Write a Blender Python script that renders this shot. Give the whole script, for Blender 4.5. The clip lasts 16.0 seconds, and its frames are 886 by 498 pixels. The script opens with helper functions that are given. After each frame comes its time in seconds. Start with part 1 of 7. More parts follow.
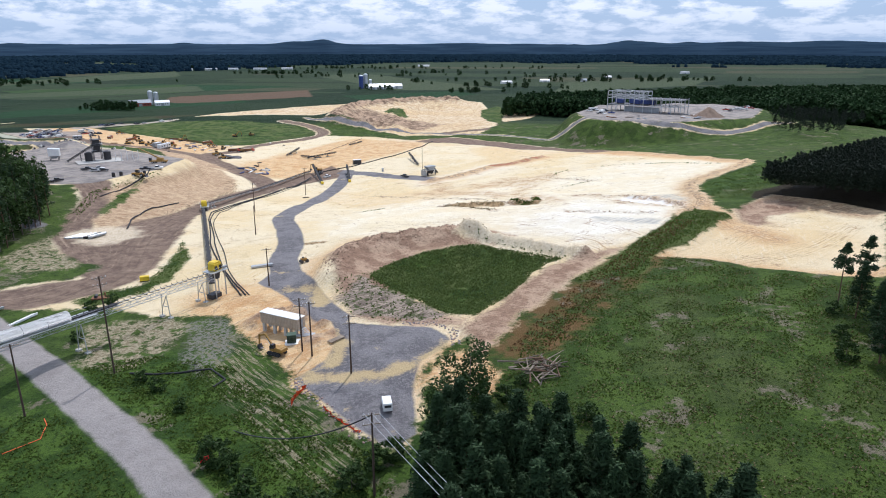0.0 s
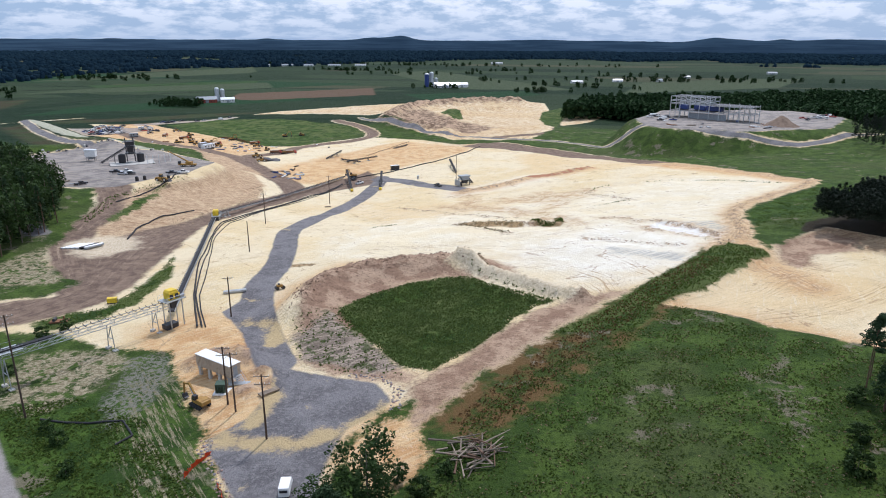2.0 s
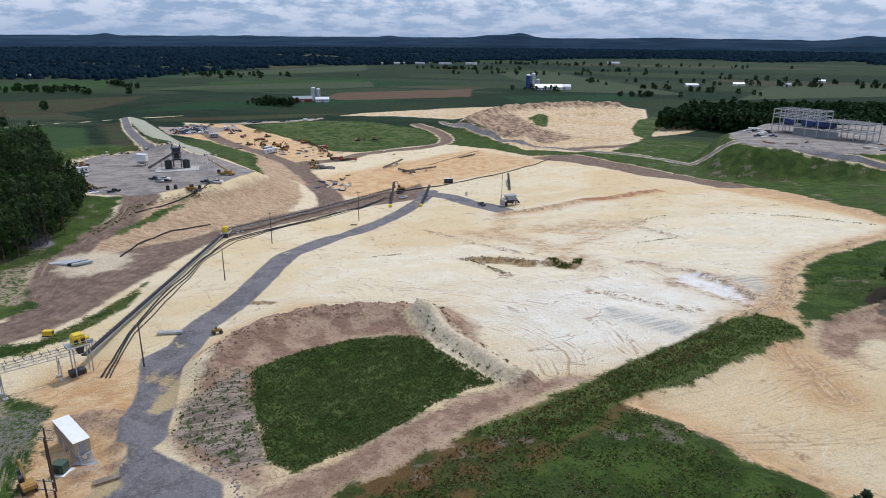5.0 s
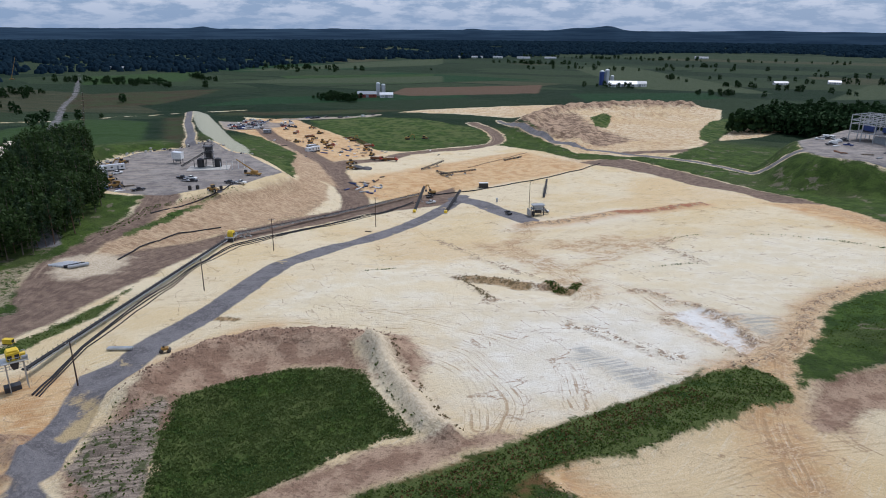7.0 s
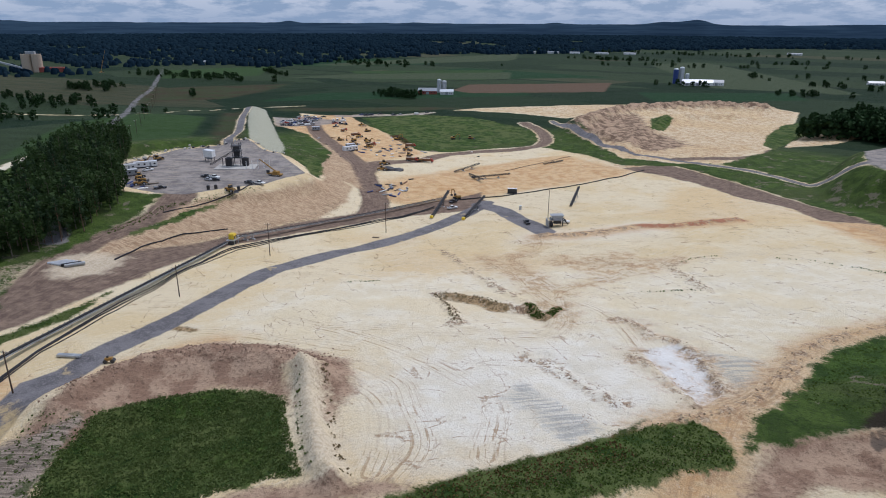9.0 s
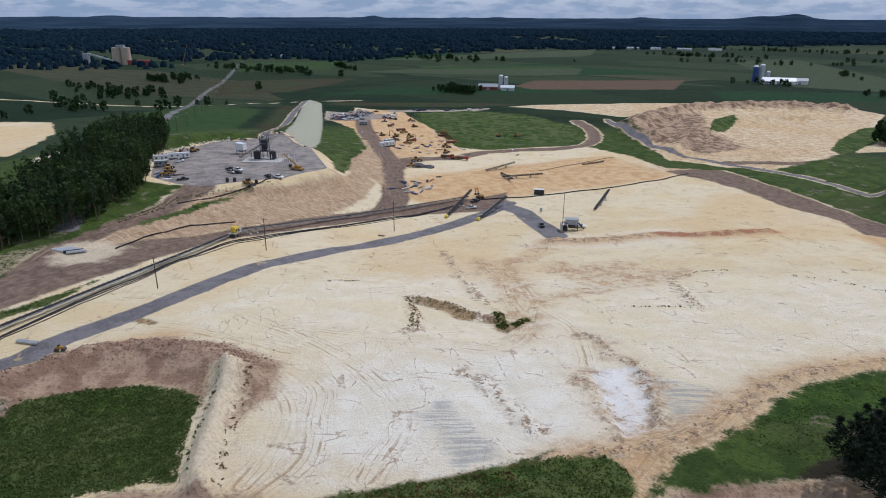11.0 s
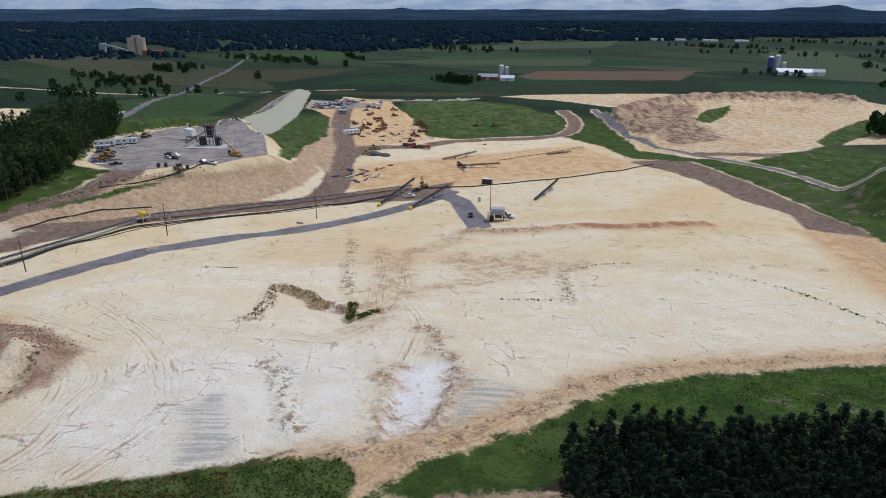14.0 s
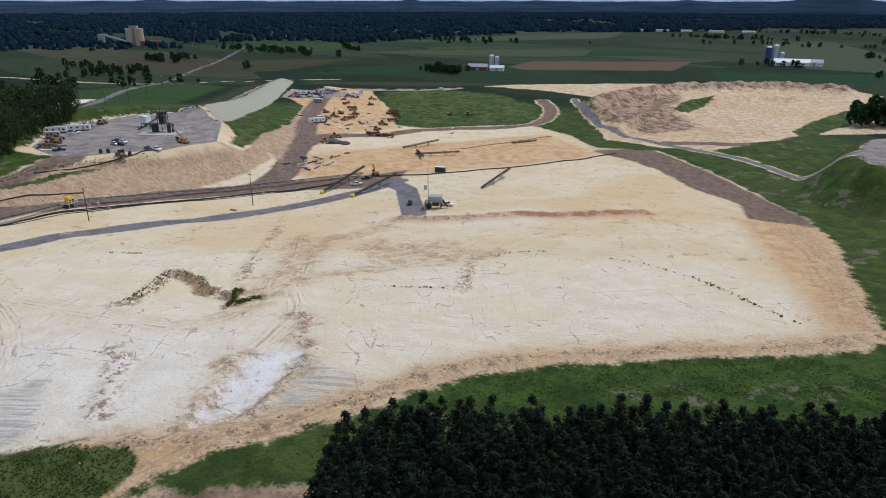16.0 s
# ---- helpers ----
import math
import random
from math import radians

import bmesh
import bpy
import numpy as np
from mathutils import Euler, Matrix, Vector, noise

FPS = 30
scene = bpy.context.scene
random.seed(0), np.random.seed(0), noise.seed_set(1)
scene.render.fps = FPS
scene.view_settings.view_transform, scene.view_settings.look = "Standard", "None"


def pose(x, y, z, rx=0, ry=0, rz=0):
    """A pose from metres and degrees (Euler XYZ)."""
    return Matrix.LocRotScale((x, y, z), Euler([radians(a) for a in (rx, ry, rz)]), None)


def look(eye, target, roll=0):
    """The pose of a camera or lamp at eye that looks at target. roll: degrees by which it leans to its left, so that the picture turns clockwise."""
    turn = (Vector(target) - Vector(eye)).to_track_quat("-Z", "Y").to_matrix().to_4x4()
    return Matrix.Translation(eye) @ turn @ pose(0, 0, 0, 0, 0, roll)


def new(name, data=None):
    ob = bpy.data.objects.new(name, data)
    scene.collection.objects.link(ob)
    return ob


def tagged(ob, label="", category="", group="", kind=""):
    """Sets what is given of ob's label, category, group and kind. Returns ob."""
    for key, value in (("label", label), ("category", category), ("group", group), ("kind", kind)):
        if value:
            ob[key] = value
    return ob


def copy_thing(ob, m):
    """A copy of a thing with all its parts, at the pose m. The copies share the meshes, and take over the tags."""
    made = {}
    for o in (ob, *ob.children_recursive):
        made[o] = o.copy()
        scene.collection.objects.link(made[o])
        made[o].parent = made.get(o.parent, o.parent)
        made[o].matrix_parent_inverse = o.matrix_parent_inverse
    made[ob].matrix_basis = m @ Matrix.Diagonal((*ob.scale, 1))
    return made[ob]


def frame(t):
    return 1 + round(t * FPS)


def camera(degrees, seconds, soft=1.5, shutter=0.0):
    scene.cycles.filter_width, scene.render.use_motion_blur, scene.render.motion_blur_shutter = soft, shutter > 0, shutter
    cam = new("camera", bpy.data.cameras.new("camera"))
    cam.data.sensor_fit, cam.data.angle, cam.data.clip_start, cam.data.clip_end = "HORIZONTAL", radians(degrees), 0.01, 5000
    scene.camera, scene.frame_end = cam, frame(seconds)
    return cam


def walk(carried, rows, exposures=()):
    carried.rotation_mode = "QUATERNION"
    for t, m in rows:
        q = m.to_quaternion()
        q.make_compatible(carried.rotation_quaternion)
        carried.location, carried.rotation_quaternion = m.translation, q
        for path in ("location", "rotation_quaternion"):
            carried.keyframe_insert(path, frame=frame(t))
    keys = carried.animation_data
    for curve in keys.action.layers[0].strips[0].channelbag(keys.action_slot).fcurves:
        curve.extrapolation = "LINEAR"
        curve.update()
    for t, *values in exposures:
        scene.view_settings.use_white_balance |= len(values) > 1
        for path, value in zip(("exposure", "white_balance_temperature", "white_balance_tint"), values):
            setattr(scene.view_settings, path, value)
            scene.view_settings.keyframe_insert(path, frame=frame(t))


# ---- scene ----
cam = camera(67.8, 16.0, 1.0)
METRES, EYE, TILT, LEAN, TURN = 262.0, 60.0, -2.4, -2.3, 0.0
ROWS = [
    (0.0, 0.0, 0.0, 0.0, -0.61, -14.9, 2.3),
    (0.5, 0.0242, 0.0154, 0.0034, 1.11, -15.04, 2.18),
    (1.0, 0.0477, 0.0349, 0.0072, 2.88, -15.31, 2.04),
    (1.5, 0.0682, 0.0571, 0.0108, 4.45, -15.65, 1.9),
    (2.0, 0.0885, 0.0802, 0.0148, 6.05, -14.98, 1.79),
    (2.5, 0.1092, 0.1024, 0.0187, 7.8, -14.73, 1.65),
    (3.0, 0.1306, 0.1239, 0.0225, 9.46, -14.69, 1.52),
    (3.5, 0.1525, 0.1456, 0.0262, 11.11, -14.71, 1.4),
    (4.0, 0.1745, 0.1677, 0.0298, 12.78, -14.79, 1.31),
    (6.5, 0.2838, 0.2793, 0.0481, 21.81, -15.31, 0.92),
    (7.0, 0.3055, 0.3015, 0.0518, 23.56, -15.44, 0.82),
    (7.5, 0.3277, 0.3236, 0.0555, 25.23, -15.54, 0.76),
    (8.0, 0.35, 0.3457, 0.0592, 26.89, -15.66, 0.68),
    (8.5, 0.3717, 0.3679, 0.063, 28.6, -15.77, 0.58),
    (9.0, 0.3932, 0.3903, 0.066, 30.59, -15.86, 0.48),
    (9.5, 0.4146, 0.413, 0.068, 32.48, -15.97, 0.4),
    (12.0, 0.5199, 0.5274, 0.0646, 39.61, -16.16, 0.12),
    (12.5, 0.5399, 0.552, 0.0612, 39.91, -16.01, 0.16),
    (13.0, 0.5602, 0.5766, 0.0577, 40.18, -15.86, 0.11),
    (13.5, 0.5809, 0.6007, 0.0541, 40.43, -16.39, 0.11),
    (14.0, 0.6014, 0.6241, 0.0503, 40.6, -16.8, 0.1),
    (14.5, 0.621, 0.6485, 0.0464, 40.81, -17.02, 0.12),
    (15.0, 0.6415, 0.6729, 0.0429, 41.07, -17.16, 0.11),
    (15.5, 0.6617, 0.6972, 0.0394, 41.42, -17.28, 0.08),
    (16.0, 0.6822, 0.721, 0.0359, 41.74, -17.39, 0.09),
]
EXPOSURES = [(0.0, -0.13, 6020, 15), (4.0, -0.42, 6000, 15), (8.0, -0.71, 5960, 16), (16.0, -0.76, 6020, 17)]
walk(cam, [(t, pose(0, 0, EYE, TILT, LEAN, TURN) @ pose(METRES * x, METRES * y, METRES * z, 90 + pitch, roll, yaw)) for t, x, y, z, yaw, pitch, roll in ROWS], EXPOSURES)

# ---- world and sun ----
SUN_DIR = Vector((2.05, 7.19, 12.15)).normalized()      # towards the sun
world = bpy.data.worlds.new("sky")
scene.world = world
world.use_nodes = True


def sky_world():
    nt = world.node_tree
    nt.nodes.clear()
    n, l = nt.nodes.new, nt.links.new
    out, bg = n("ShaderNodeOutputWorld"), n("ShaderNodeBackground")
    sky = n("ShaderNodeTexSky")
    sky.sky_type, sky.sun_disc = 'NISHITA', False
    sky.sun_elevation = math.asin(SUN_DIR.z)
    sky.sun_rotation = math.atan2(SUN_DIR.x, SUN_DIR.y)
    sky.air_density, sky.dust_density = 1.0, 1.5
    # broken cumulus decks, seen edge-on towards the horizon
    tc, sep = n("ShaderNodeTexCoord"), n("ShaderNodeSeparateXYZ")
    l(tc.outputs["Generated"], sep.inputs[0])
    az = n("ShaderNodeMath")
    az.operation = 'ARCTAN2'
    l(sep.outputs[0], az.inputs[0])
    l(sep.outputs[1], az.inputs[1])
    up = n("ShaderNodeMath")
    up.operation = 'POWER'
    mx = n("ShaderNodeMath")
    mx.operation = 'MAXIMUM'
    mx.inputs[1].default_value = 0.0005
    l(sep.outputs[2], mx.inputs[0])
    l(mx.outputs[0], up.inputs[0])
    up.inputs[1].default_value = 0.75
    comb = n("ShaderNodeCombineXYZ")
    l(az.outputs[0], comb.inputs[0])
    l(up.outputs[0], comb.inputs[1])
    mp = n("ShaderNodeMapping")
    mp.inputs["Scale"].default_value = (17.0, 30.0, 1.0)
    l(comb.outputs[0], mp.inputs[0])
    no = n("ShaderNodeTexNoise")
    no.inputs["Scale"].default_value, no.inputs["Detail"].default_value, no.inputs["Roughness"].default_value = 1.0, 8.0, 0.6
    l(mp.outputs[0], no.inputs["Vector"])
    ramp = n("ShaderNodeValToRGB")
    ramp.color_ramp.elements[0].position, ramp.color_ramp.elements[1].position = 0.43, 0.57
    l(no.outputs[0], ramp.inputs[0])
    mix = n("ShaderNodeMix")
    mix.data_type = 'RGBA'
    thin = n("ShaderNodeMapRange")                           # fewer clouds in the haze low down
    l(sep.outputs[2], thin.inputs[0])
    for k, v in enumerate((0.0, 0.05, 0.28, 1.0)):
        thin.inputs[k + 1].default_value = v
    part_cloud = n("ShaderNodeMath")
    part_cloud.operation = 'MULTIPLY'
    l(ramp.outputs[0], part_cloud.inputs[0])
    l(thin.outputs[0], part_cloud.inputs[1])
    l(part_cloud.outputs[0], mix.inputs[0])
    low = n("ShaderNodeMix")
    low.data_type = 'RGBA'
    low.inputs[0].default_value = 0.75
    l(sky.outputs[0], low.inputs[6])
    low.inputs[7].default_value = (5.2, 7.5, 10.6, 1)
    l(low.outputs[2], mix.inputs[6])
    mix.inputs[7].default_value = (10.8, 11.6, 12.6, 1)
    l(mix.outputs[2], bg.inputs[0])
    bg.inputs[1].default_value = 0.09
    l(bg.outputs[0], out.inputs[0])


sky_world()
sun = new("sun", bpy.data.lights.new("sun", 'SUN'))
sun.data.energy, sun.data.angle, sun.data.color = 3.5, radians(0.6), (1.0, 0.97, 0.93)
sun.matrix_world = look(SUN_DIR * 300, (0, 0, 0))


# ---- materials ----
class Graph:
    """A small helper to wire a node material."""

    def __init__(self, name):
        self.mat = bpy.data.materials.new(name)
        self.mat.use_nodes = True
        self.nt = self.mat.node_tree
        self.bsdf = self.nt.nodes["Principled BSDF"]
        self.co = self.nt.nodes.new("ShaderNodeTexCoord").outputs["Object"]

    def node(self, kind, **values):
        nd = self.nt.nodes.new(kind)
        for k, v in values.items():
            nd.inputs[k].default_value = v
        return nd

    def link(self, a, b):
        self.nt.links.new(a, b)

    def noise(self, scale, detail=4.0, rough=0.55, stretch=None, turn=0.0):
        nd = self.node("ShaderNodeTexNoise", Scale=scale, Detail=detail, Roughness=rough)
        src = self.co
        if stretch:
            mp = self.node("ShaderNodeMapping", Scale=tuple(1 / v for v in stretch), Rotation=(0, 0, turn))
            mp.vector_type = 'TEXTURE'
            self.link(src, mp.inputs[0])
            src = mp.outputs[0]
        self.link(src, nd.inputs["Vector"])
        return self.math('MULTIPLY_ADD', nd.outputs[0], 1.8, -0.4)

    def math(self, op, a, b=None, c=None):
        nd = self.nt.nodes.new("ShaderNodeMath")
        nd.operation = op
        for i, v in enumerate((a, b, c)):
            if v is None:
                continue
            if isinstance(v, (int, float)):
                nd.inputs[i].default_value = v
            else:
                self.link(v, nd.inputs[i])
        return nd.outputs[0]

    def span(self, v, lo, hi, a=0.0, b=1.0):
        nd = self.nt.nodes.new("ShaderNodeMapRange")
        nd.interpolation_type = 'SMOOTHSTEP'
        self.link(v, nd.inputs[0])
        for i, x in enumerate((lo, hi, a, b)):
            nd.inputs[i + 1].default_value = x
        return nd.outputs[0]

    def attr(self, name):
        nd = self.nt.nodes.new("ShaderNodeAttribute")
        nd.attribute_name = name
        return nd.outputs["Fac"]

    def mix(self, fac, a, b):
        nd = self.nt.nodes.new("ShaderNodeMix")
        nd.data_type = 'RGBA'
        for s, v in ((0, fac), (6, a), (7, b)):
            if isinstance(v, (int, float)):
                nd.inputs[s].default_value = v
            elif isinstance(v, tuple):
                nd.inputs[s].default_value = (*v, 1)
            else:
                self.link(v, nd.inputs[s])
        return nd.outputs[2]

    def bump(self, h, strength, distance):
        nd = self.node("ShaderNodeBump", Strength=strength, Distance=distance)
        self.link(h, nd.inputs["Height"])
        self.link(nd.outputs[0], self.bsdf.inputs["Normal"])

    def finish(self, colour, rough=0.8, metal=0.0):
        if isinstance(colour, tuple):
            self.bsdf.inputs["Base Color"].default_value = (*colour, 1)
        else:
            self.link(colour, self.bsdf.inputs["Base Color"])
        if isinstance(rough, (int, float)):
            self.bsdf.inputs["Roughness"].default_value = rough
        else:
            self.link(rough, self.bsdf.inputs["Roughness"])
        self.bsdf.inputs["Metallic"].default_value = metal
        return self.mat


def plain(name, colour, rough=0.6, metal=0.0, wear=0.25, scale=1.2, spec=0.4):
    """Painted or raw surface with stains at two scales."""
    g = Graph(name)
    dark = tuple(c * (1 - wear) for c in colour)
    light = tuple(min(1, c * (1 + wear * 0.5)) for c in colour)
    a = g.mix(g.noise(scale, 5), dark, light)
    b = g.mix(g.span(g.noise(scale * 7, 3), 0.55, 0.75, 0, 0.35), a, tuple(c * 0.6 + 0.03 for c in colour))
    g.bsdf.inputs["Specular IOR Level"].default_value = spec
    return g.finish(b, rough, metal)


# ---- the lie of the land ----
SWELLS = [
    [3.2, 12.1, 11.3, 5.7, 8.3, 3.9, 0.7, 0.1, 0.4],
    [1.3, -2.3, -11.2, -7.3, 0.0, -0.1, -0.6, -0.7, -0.3],
    [4.8, 2.2, 13.3, 24.1, 5.3, -0.4, -0.9, 0.6, -0.3],
    [5.9, 1.5, -4.8, 0.2, 0.2, 1.4, -2.6, 2.2, 1.7],
    [2.4, 2.2, 10.3, -8.4, -1.7, -0.2, -1.7, -0.1, 0.2],
    [6.3, -1.3, 8.4, 1.6, 5.1, -0.8, 6.8, 1.7, -0.7],
    [9.2, 12.3, -0.2, 1.6, 5.7, -7.2, -0.9, -2.5, 0.0],
    [0.9, 5.7, 10.5, 7.5, 0.8, 2.4, 5.2, -2.8, 1.0],
    [-1.1, -0.4, 4.1, 4.2, 2.7, 9.4, 7.3, -2.4, 0.3],
]
SWELL_X, SWELL_Y, SWELL = np.linspace(-420, 300, 9), np.linspace(40, 800, 9), 85.0


def side(x, y, outline):
    """Distance in metres from the edge of an outline, positive inside, at most 40."""
    p = np.array(outline, float)
    res = np.full(x.shape, -40.0)
    near = (x > p[:, 0].min() - 40) & (x < p[:, 0].max() + 40) & (y > p[:, 1].min() - 40) & (y < p[:, 1].max() + 40)
    xs, ys = x[near], y[near]
    d, ins = np.full(xs.shape, 1600.0), np.zeros(xs.shape, bool)
    for (ax, ay), (bx, by) in zip(p, np.roll(p, -1, 0)):
        ex, ey = bx - ax, by - ay
        u = np.clip(((xs - ax) * ex + (ys - ay) * ey) / (ex * ex + ey * ey + 1e-9), 0, 1)
        d = np.minimum(d, (xs - ax - u * ex) ** 2 + (ys - ay - u * ey) ** 2)
        if ay != by:
            ins ^= ((ay > ys) != (by > ys)) & (xs < ex * (ys - ay) / (by - ay) + ax)
    res[near] = np.where(ins, 1, -1) * np.sqrt(d)
    return res


def beside(x, y, line):
    """Distance in metres from an open line, at most 60."""
    p = np.array(line, float)
    res = np.full(x.shape, 60.0)
    near = (x > p[:, 0].min() - 60) & (x < p[:, 0].max() + 60) & (y > p[:, 1].min() - 60) & (y < p[:, 1].max() + 60)
    xs, ys = x[near], y[near]
    d = np.full(xs.shape, 3600.0)
    for (ax, ay), (bx, by) in zip(p[:-1], p[1:]):
        ex, ey = bx - ax, by - ay
        u = np.clip(((xs - ax) * ex + (ys - ay) * ey) / (ex * ex + ey * ey + 1e-9), 0, 1)
        d = np.minimum(d, (xs - ax - u * ex) ** 2 + (ys - ay - u * ey) ** 2)
    res[near] = np.sqrt(d)
    return res


def lateral(x, y, lines, most=14.0):
    """Signed distance in metres to the nearest of some open lines, at most `most`."""
    res = np.full(x.shape, most)
    for line in lines:
        p = np.array(line, float)
        near = (x > p[:, 0].min() - most) & (x < p[:, 0].max() + most) & (y > p[:, 1].min() - most) & (y < p[:, 1].max() + most)
        xs, ys, best = x[near], y[near], res[near]
        for (ax, ay), (bx, by) in zip(p[:-1], p[1:]):
            ex, ey = bx - ax, by - ay
            u = np.clip(((xs - ax) * ex + (ys - ay) * ey) / (ex * ex + ey * ey + 1e-9), 0, 1)
            d = np.hypot(xs - ax - u * ex, ys - ay - u * ey)
            best = np.where(d < np.abs(best), np.where(ex * (ys - ay) - ey * (xs - ax) > 0, d, -d), best)
        res[near] = best
    return res


def smooth(line, n=6):
    """The same line with rounded bends."""
    p = [Vector(q) for q in line]
    p = [p[0] * 2 - p[1]] + p + [p[-1] * 2 - p[-2]]
    out = []
    for a, b, c, d in zip(p[:-3], p[1:-2], p[2:-1], p[3:]):
        for i in range(n):
            k = i / n
            out.append(tuple(0.5 * (2 * b + (c - a) * k + (2 * a - 5 * b + 4 * c - d) * k * k + (3 * b - a - 3 * c + d) * k ** 3)))
    return out + [tuple(p[-2])]


def ease(v, lo, hi):
    t = np.clip((v - lo) / (hi - lo), 0, 1)
    return t * t * (3 - 2 * t)


def ripple(x, y, size, seed):
    """Smooth value noise, about -1 to 1, by sums of turned sines."""
    rng = np.random.RandomState(seed)
    v = 0
    for _ in range(7):
        a, k, ph = rng.uniform(0, 6.28), rng.uniform(0.6, 1.6) * 6.28 / size, rng.uniform(0, 6.28)
        v = v + np.sin((x * np.cos(a) + y * np.sin(a)) * k + ph + 1.3 * np.sin((x * np.sin(a) - y * np.cos(a)) * k * 0.7 + ph))
    return v / 4


# outlines on the plan, in metres
YARD = [(-241, 327), (-195, 297), (-170, 296), (-156, 303), (-141, 336), (-139, 367), (-188, 399), (-220, 405), (-243, 395), (-254, 378)]
BARE = [(3, 122), (13, 129), (30, 148), (48, 169), (67, 193), (84, 219), (95, 229), (100, 240), (101, 252), (107, 272), (117, 288), (129, 302), (152, 326), (166, 346), (138, 435), (120, 472), (86, 514), (49, 546), (15, 567), (-19, 553), (-60, 584), (-95, 600), (-127, 583), (-149, 542), (-171, 529), (-241, 590), (-333, 653), (-395, 645), (-318, 562), (-189, 449)]
BARE_WEST = [(-189, 449), (-158, 420), (-146, 390), (-220, 408), (-245, 395), (-256, 378), (-243, 325), (-199, 297), (-176, 283), (-165, 298), (-149, 271), (-137, 237), (-129, 214), (-117, 200), (-101, 189), (-104, 177), (-118, 172), (-125, 150), (-98, 155), (-81, 154), (-68, 148), (-57, 146), (-50, 145), (-41, 132), (-30, 118), (-24, 108), (-16, 98), (-11, 91), (-4, 88), (-1, 114), (3, 122), (30, 150), (0, 300), (-60, 500)]
PAD = [(-46, 177), (-35, 157), (-27, 146), (-21, 138), (-11, 135), (-1, 131), (3, 125), (2, 121), (-3, 116), (-4, 104), (-3, 92), (-7, 88), (-12, 94), (-24, 109), (-27, 114), (-22, 120), (-21, 129), (-23, 135), (-31, 146), (-40, 158), (-48, 168)]
BOWL = [(-18, 167), (-12, 178), (-3, 186), (6, 189), (13, 190), (18, 185), (25, 179), (35, 171), (30, 168), (25, 161), (22, 153), (17, 146), (9, 136), (3, 138), (-4, 147), (-12, 157)]
MOUND = [(-31, 188), (-23, 202), (-6, 209), (14, 209), (22, 200), (26, 188), (5, 190), (-5, 187), (-12, 170), (-7, 149), (5, 132), (-6, 135), (-17, 140), (-25, 160)]
CREST = [(-27, 165), (-27, 178), (-20, 192), (-4, 200), (12, 200)]
SPOIL = [(10, 199), (17, 192.5), (29, 181), (36, 174.5), (41, 171.5)]
BENCH = [(59, 168), (80, 190), (99, 214), (112, 229), (127, 241), (136, 222), (143, 202), (120, 165), (102, 140), (92, 142), (74, 157)]
STRIP_EAST = [(33, 152), (45, 163), (52, 173), (59, 183), (72, 199), (82, 213), (89, 219), (94, 218), (98, 210), (90, 201), (78, 187), (72, 179), (62, 172), (57, 166), (55, 159), (50, 152)]
TRACK = [(5, 129), (11, 138), (20, 151), (30, 166), (41, 172), (49, 177), (53, 177), (41, 162), (29, 147), (19, 134), (12, 121), (9, 117)]
HAUL = [(-121, 223), (-118, 250), (-109, 266), (-107, 299), (-103, 335), (-97, 360), (-88, 387), (-69, 439), (-53, 408), (-81, 367), (-92, 319), (-98, 280), (-97, 255), (-91, 231), (-87, 208), (-84, 190), (-83, 175), (-90, 164), (-110, 150), (-130, 150), (-120, 168), (-101, 178), (-100, 189), (-112, 205)]
RAMP = [(-112, 205), (-121, 210), (-130, 220), (-137, 240), (-141, 262), (-150, 283), (-178, 314), (-151, 306), (-140, 282), (-133, 262), (-129, 244), (-119, 222)]
BANK = [(-120, 226), (-131, 246), (-136, 270), (-146, 290), (-148, 302), (-136, 336), (-134, 367), (-145, 396), (-128, 392), (-112, 368), (-103, 335), (-107, 299), (-109, 266), (-116, 250)]
BANK_NORTH = [(-145, 396), (-165, 410), (-195, 430), (-238, 470), (-233, 493), (-196, 460), (-158, 430), (-121, 393)]
BANK_LIP = [(-138, 366), (-146, 391), (-190, 401), (-202, 413), (-166, 413), (-134, 394), (-130, 376)]
CROSSING = [(98, 206), (102, 222), (108, 228), (116, 232), (126, 236), (132, 226), (124, 214), (112, 210), (108, 200), (100, 196)]
RILL_FACE = [(-25, 151), (-19, 166), (-12, 157), (-4, 147), (3, 138), (-1, 135), (-9, 138), (-19, 142)]
BANK_GREEN = [[(-135, 257), (-139, 276), (-142, 300), (-142, 318), (-138, 300), (-134, 276), (-130, 251)], [(-186, 412), (-181, 425), (-160, 405), (-146, 387), (-146, 378), (-165, 395)]]
YARD_TRACK = [(-448, 622), (-380, 548), (-308, 477), (-250, 415), (-228, 394)]
YARD_SAND = [(-149, 297), (-153, 304), (-152, 314), (-147, 321), (-143, 325), (-141, 310)]
MAT_WEST = [(-136, 198), (-134, 222), (-122, 207), (-107, 190), (-121, 182)]
PAD_SAND = [(0, 114), (3, 120), (8, 119), (12, 110), (11, 103), (6, 100), (0, 106), (-3, 110)]
FALLOW = [[(-766, 722), (-748, 785), (-721, 822), (-651, 905), (-605, 801), (-576, 703), (-625, 619)], [(-430, 640), (-300, 745), (-270, 785), (-330, 770), (-445, 665)], [(-222, 404), (-300, 470), (-430, 600), (-450, 590), (-320, 460), (-240, 395)]]
BRIGHT_CROPS = [[(-1066, 998), (-977, 1201), (-814, 998), (-905, 861)], [(-756, 1186), (-504, 1385), (-430, 1150), (-600, 1050)], [(-330, 300), (-300, 420), (-420, 540), (-520, 540), (-470, 440)]]
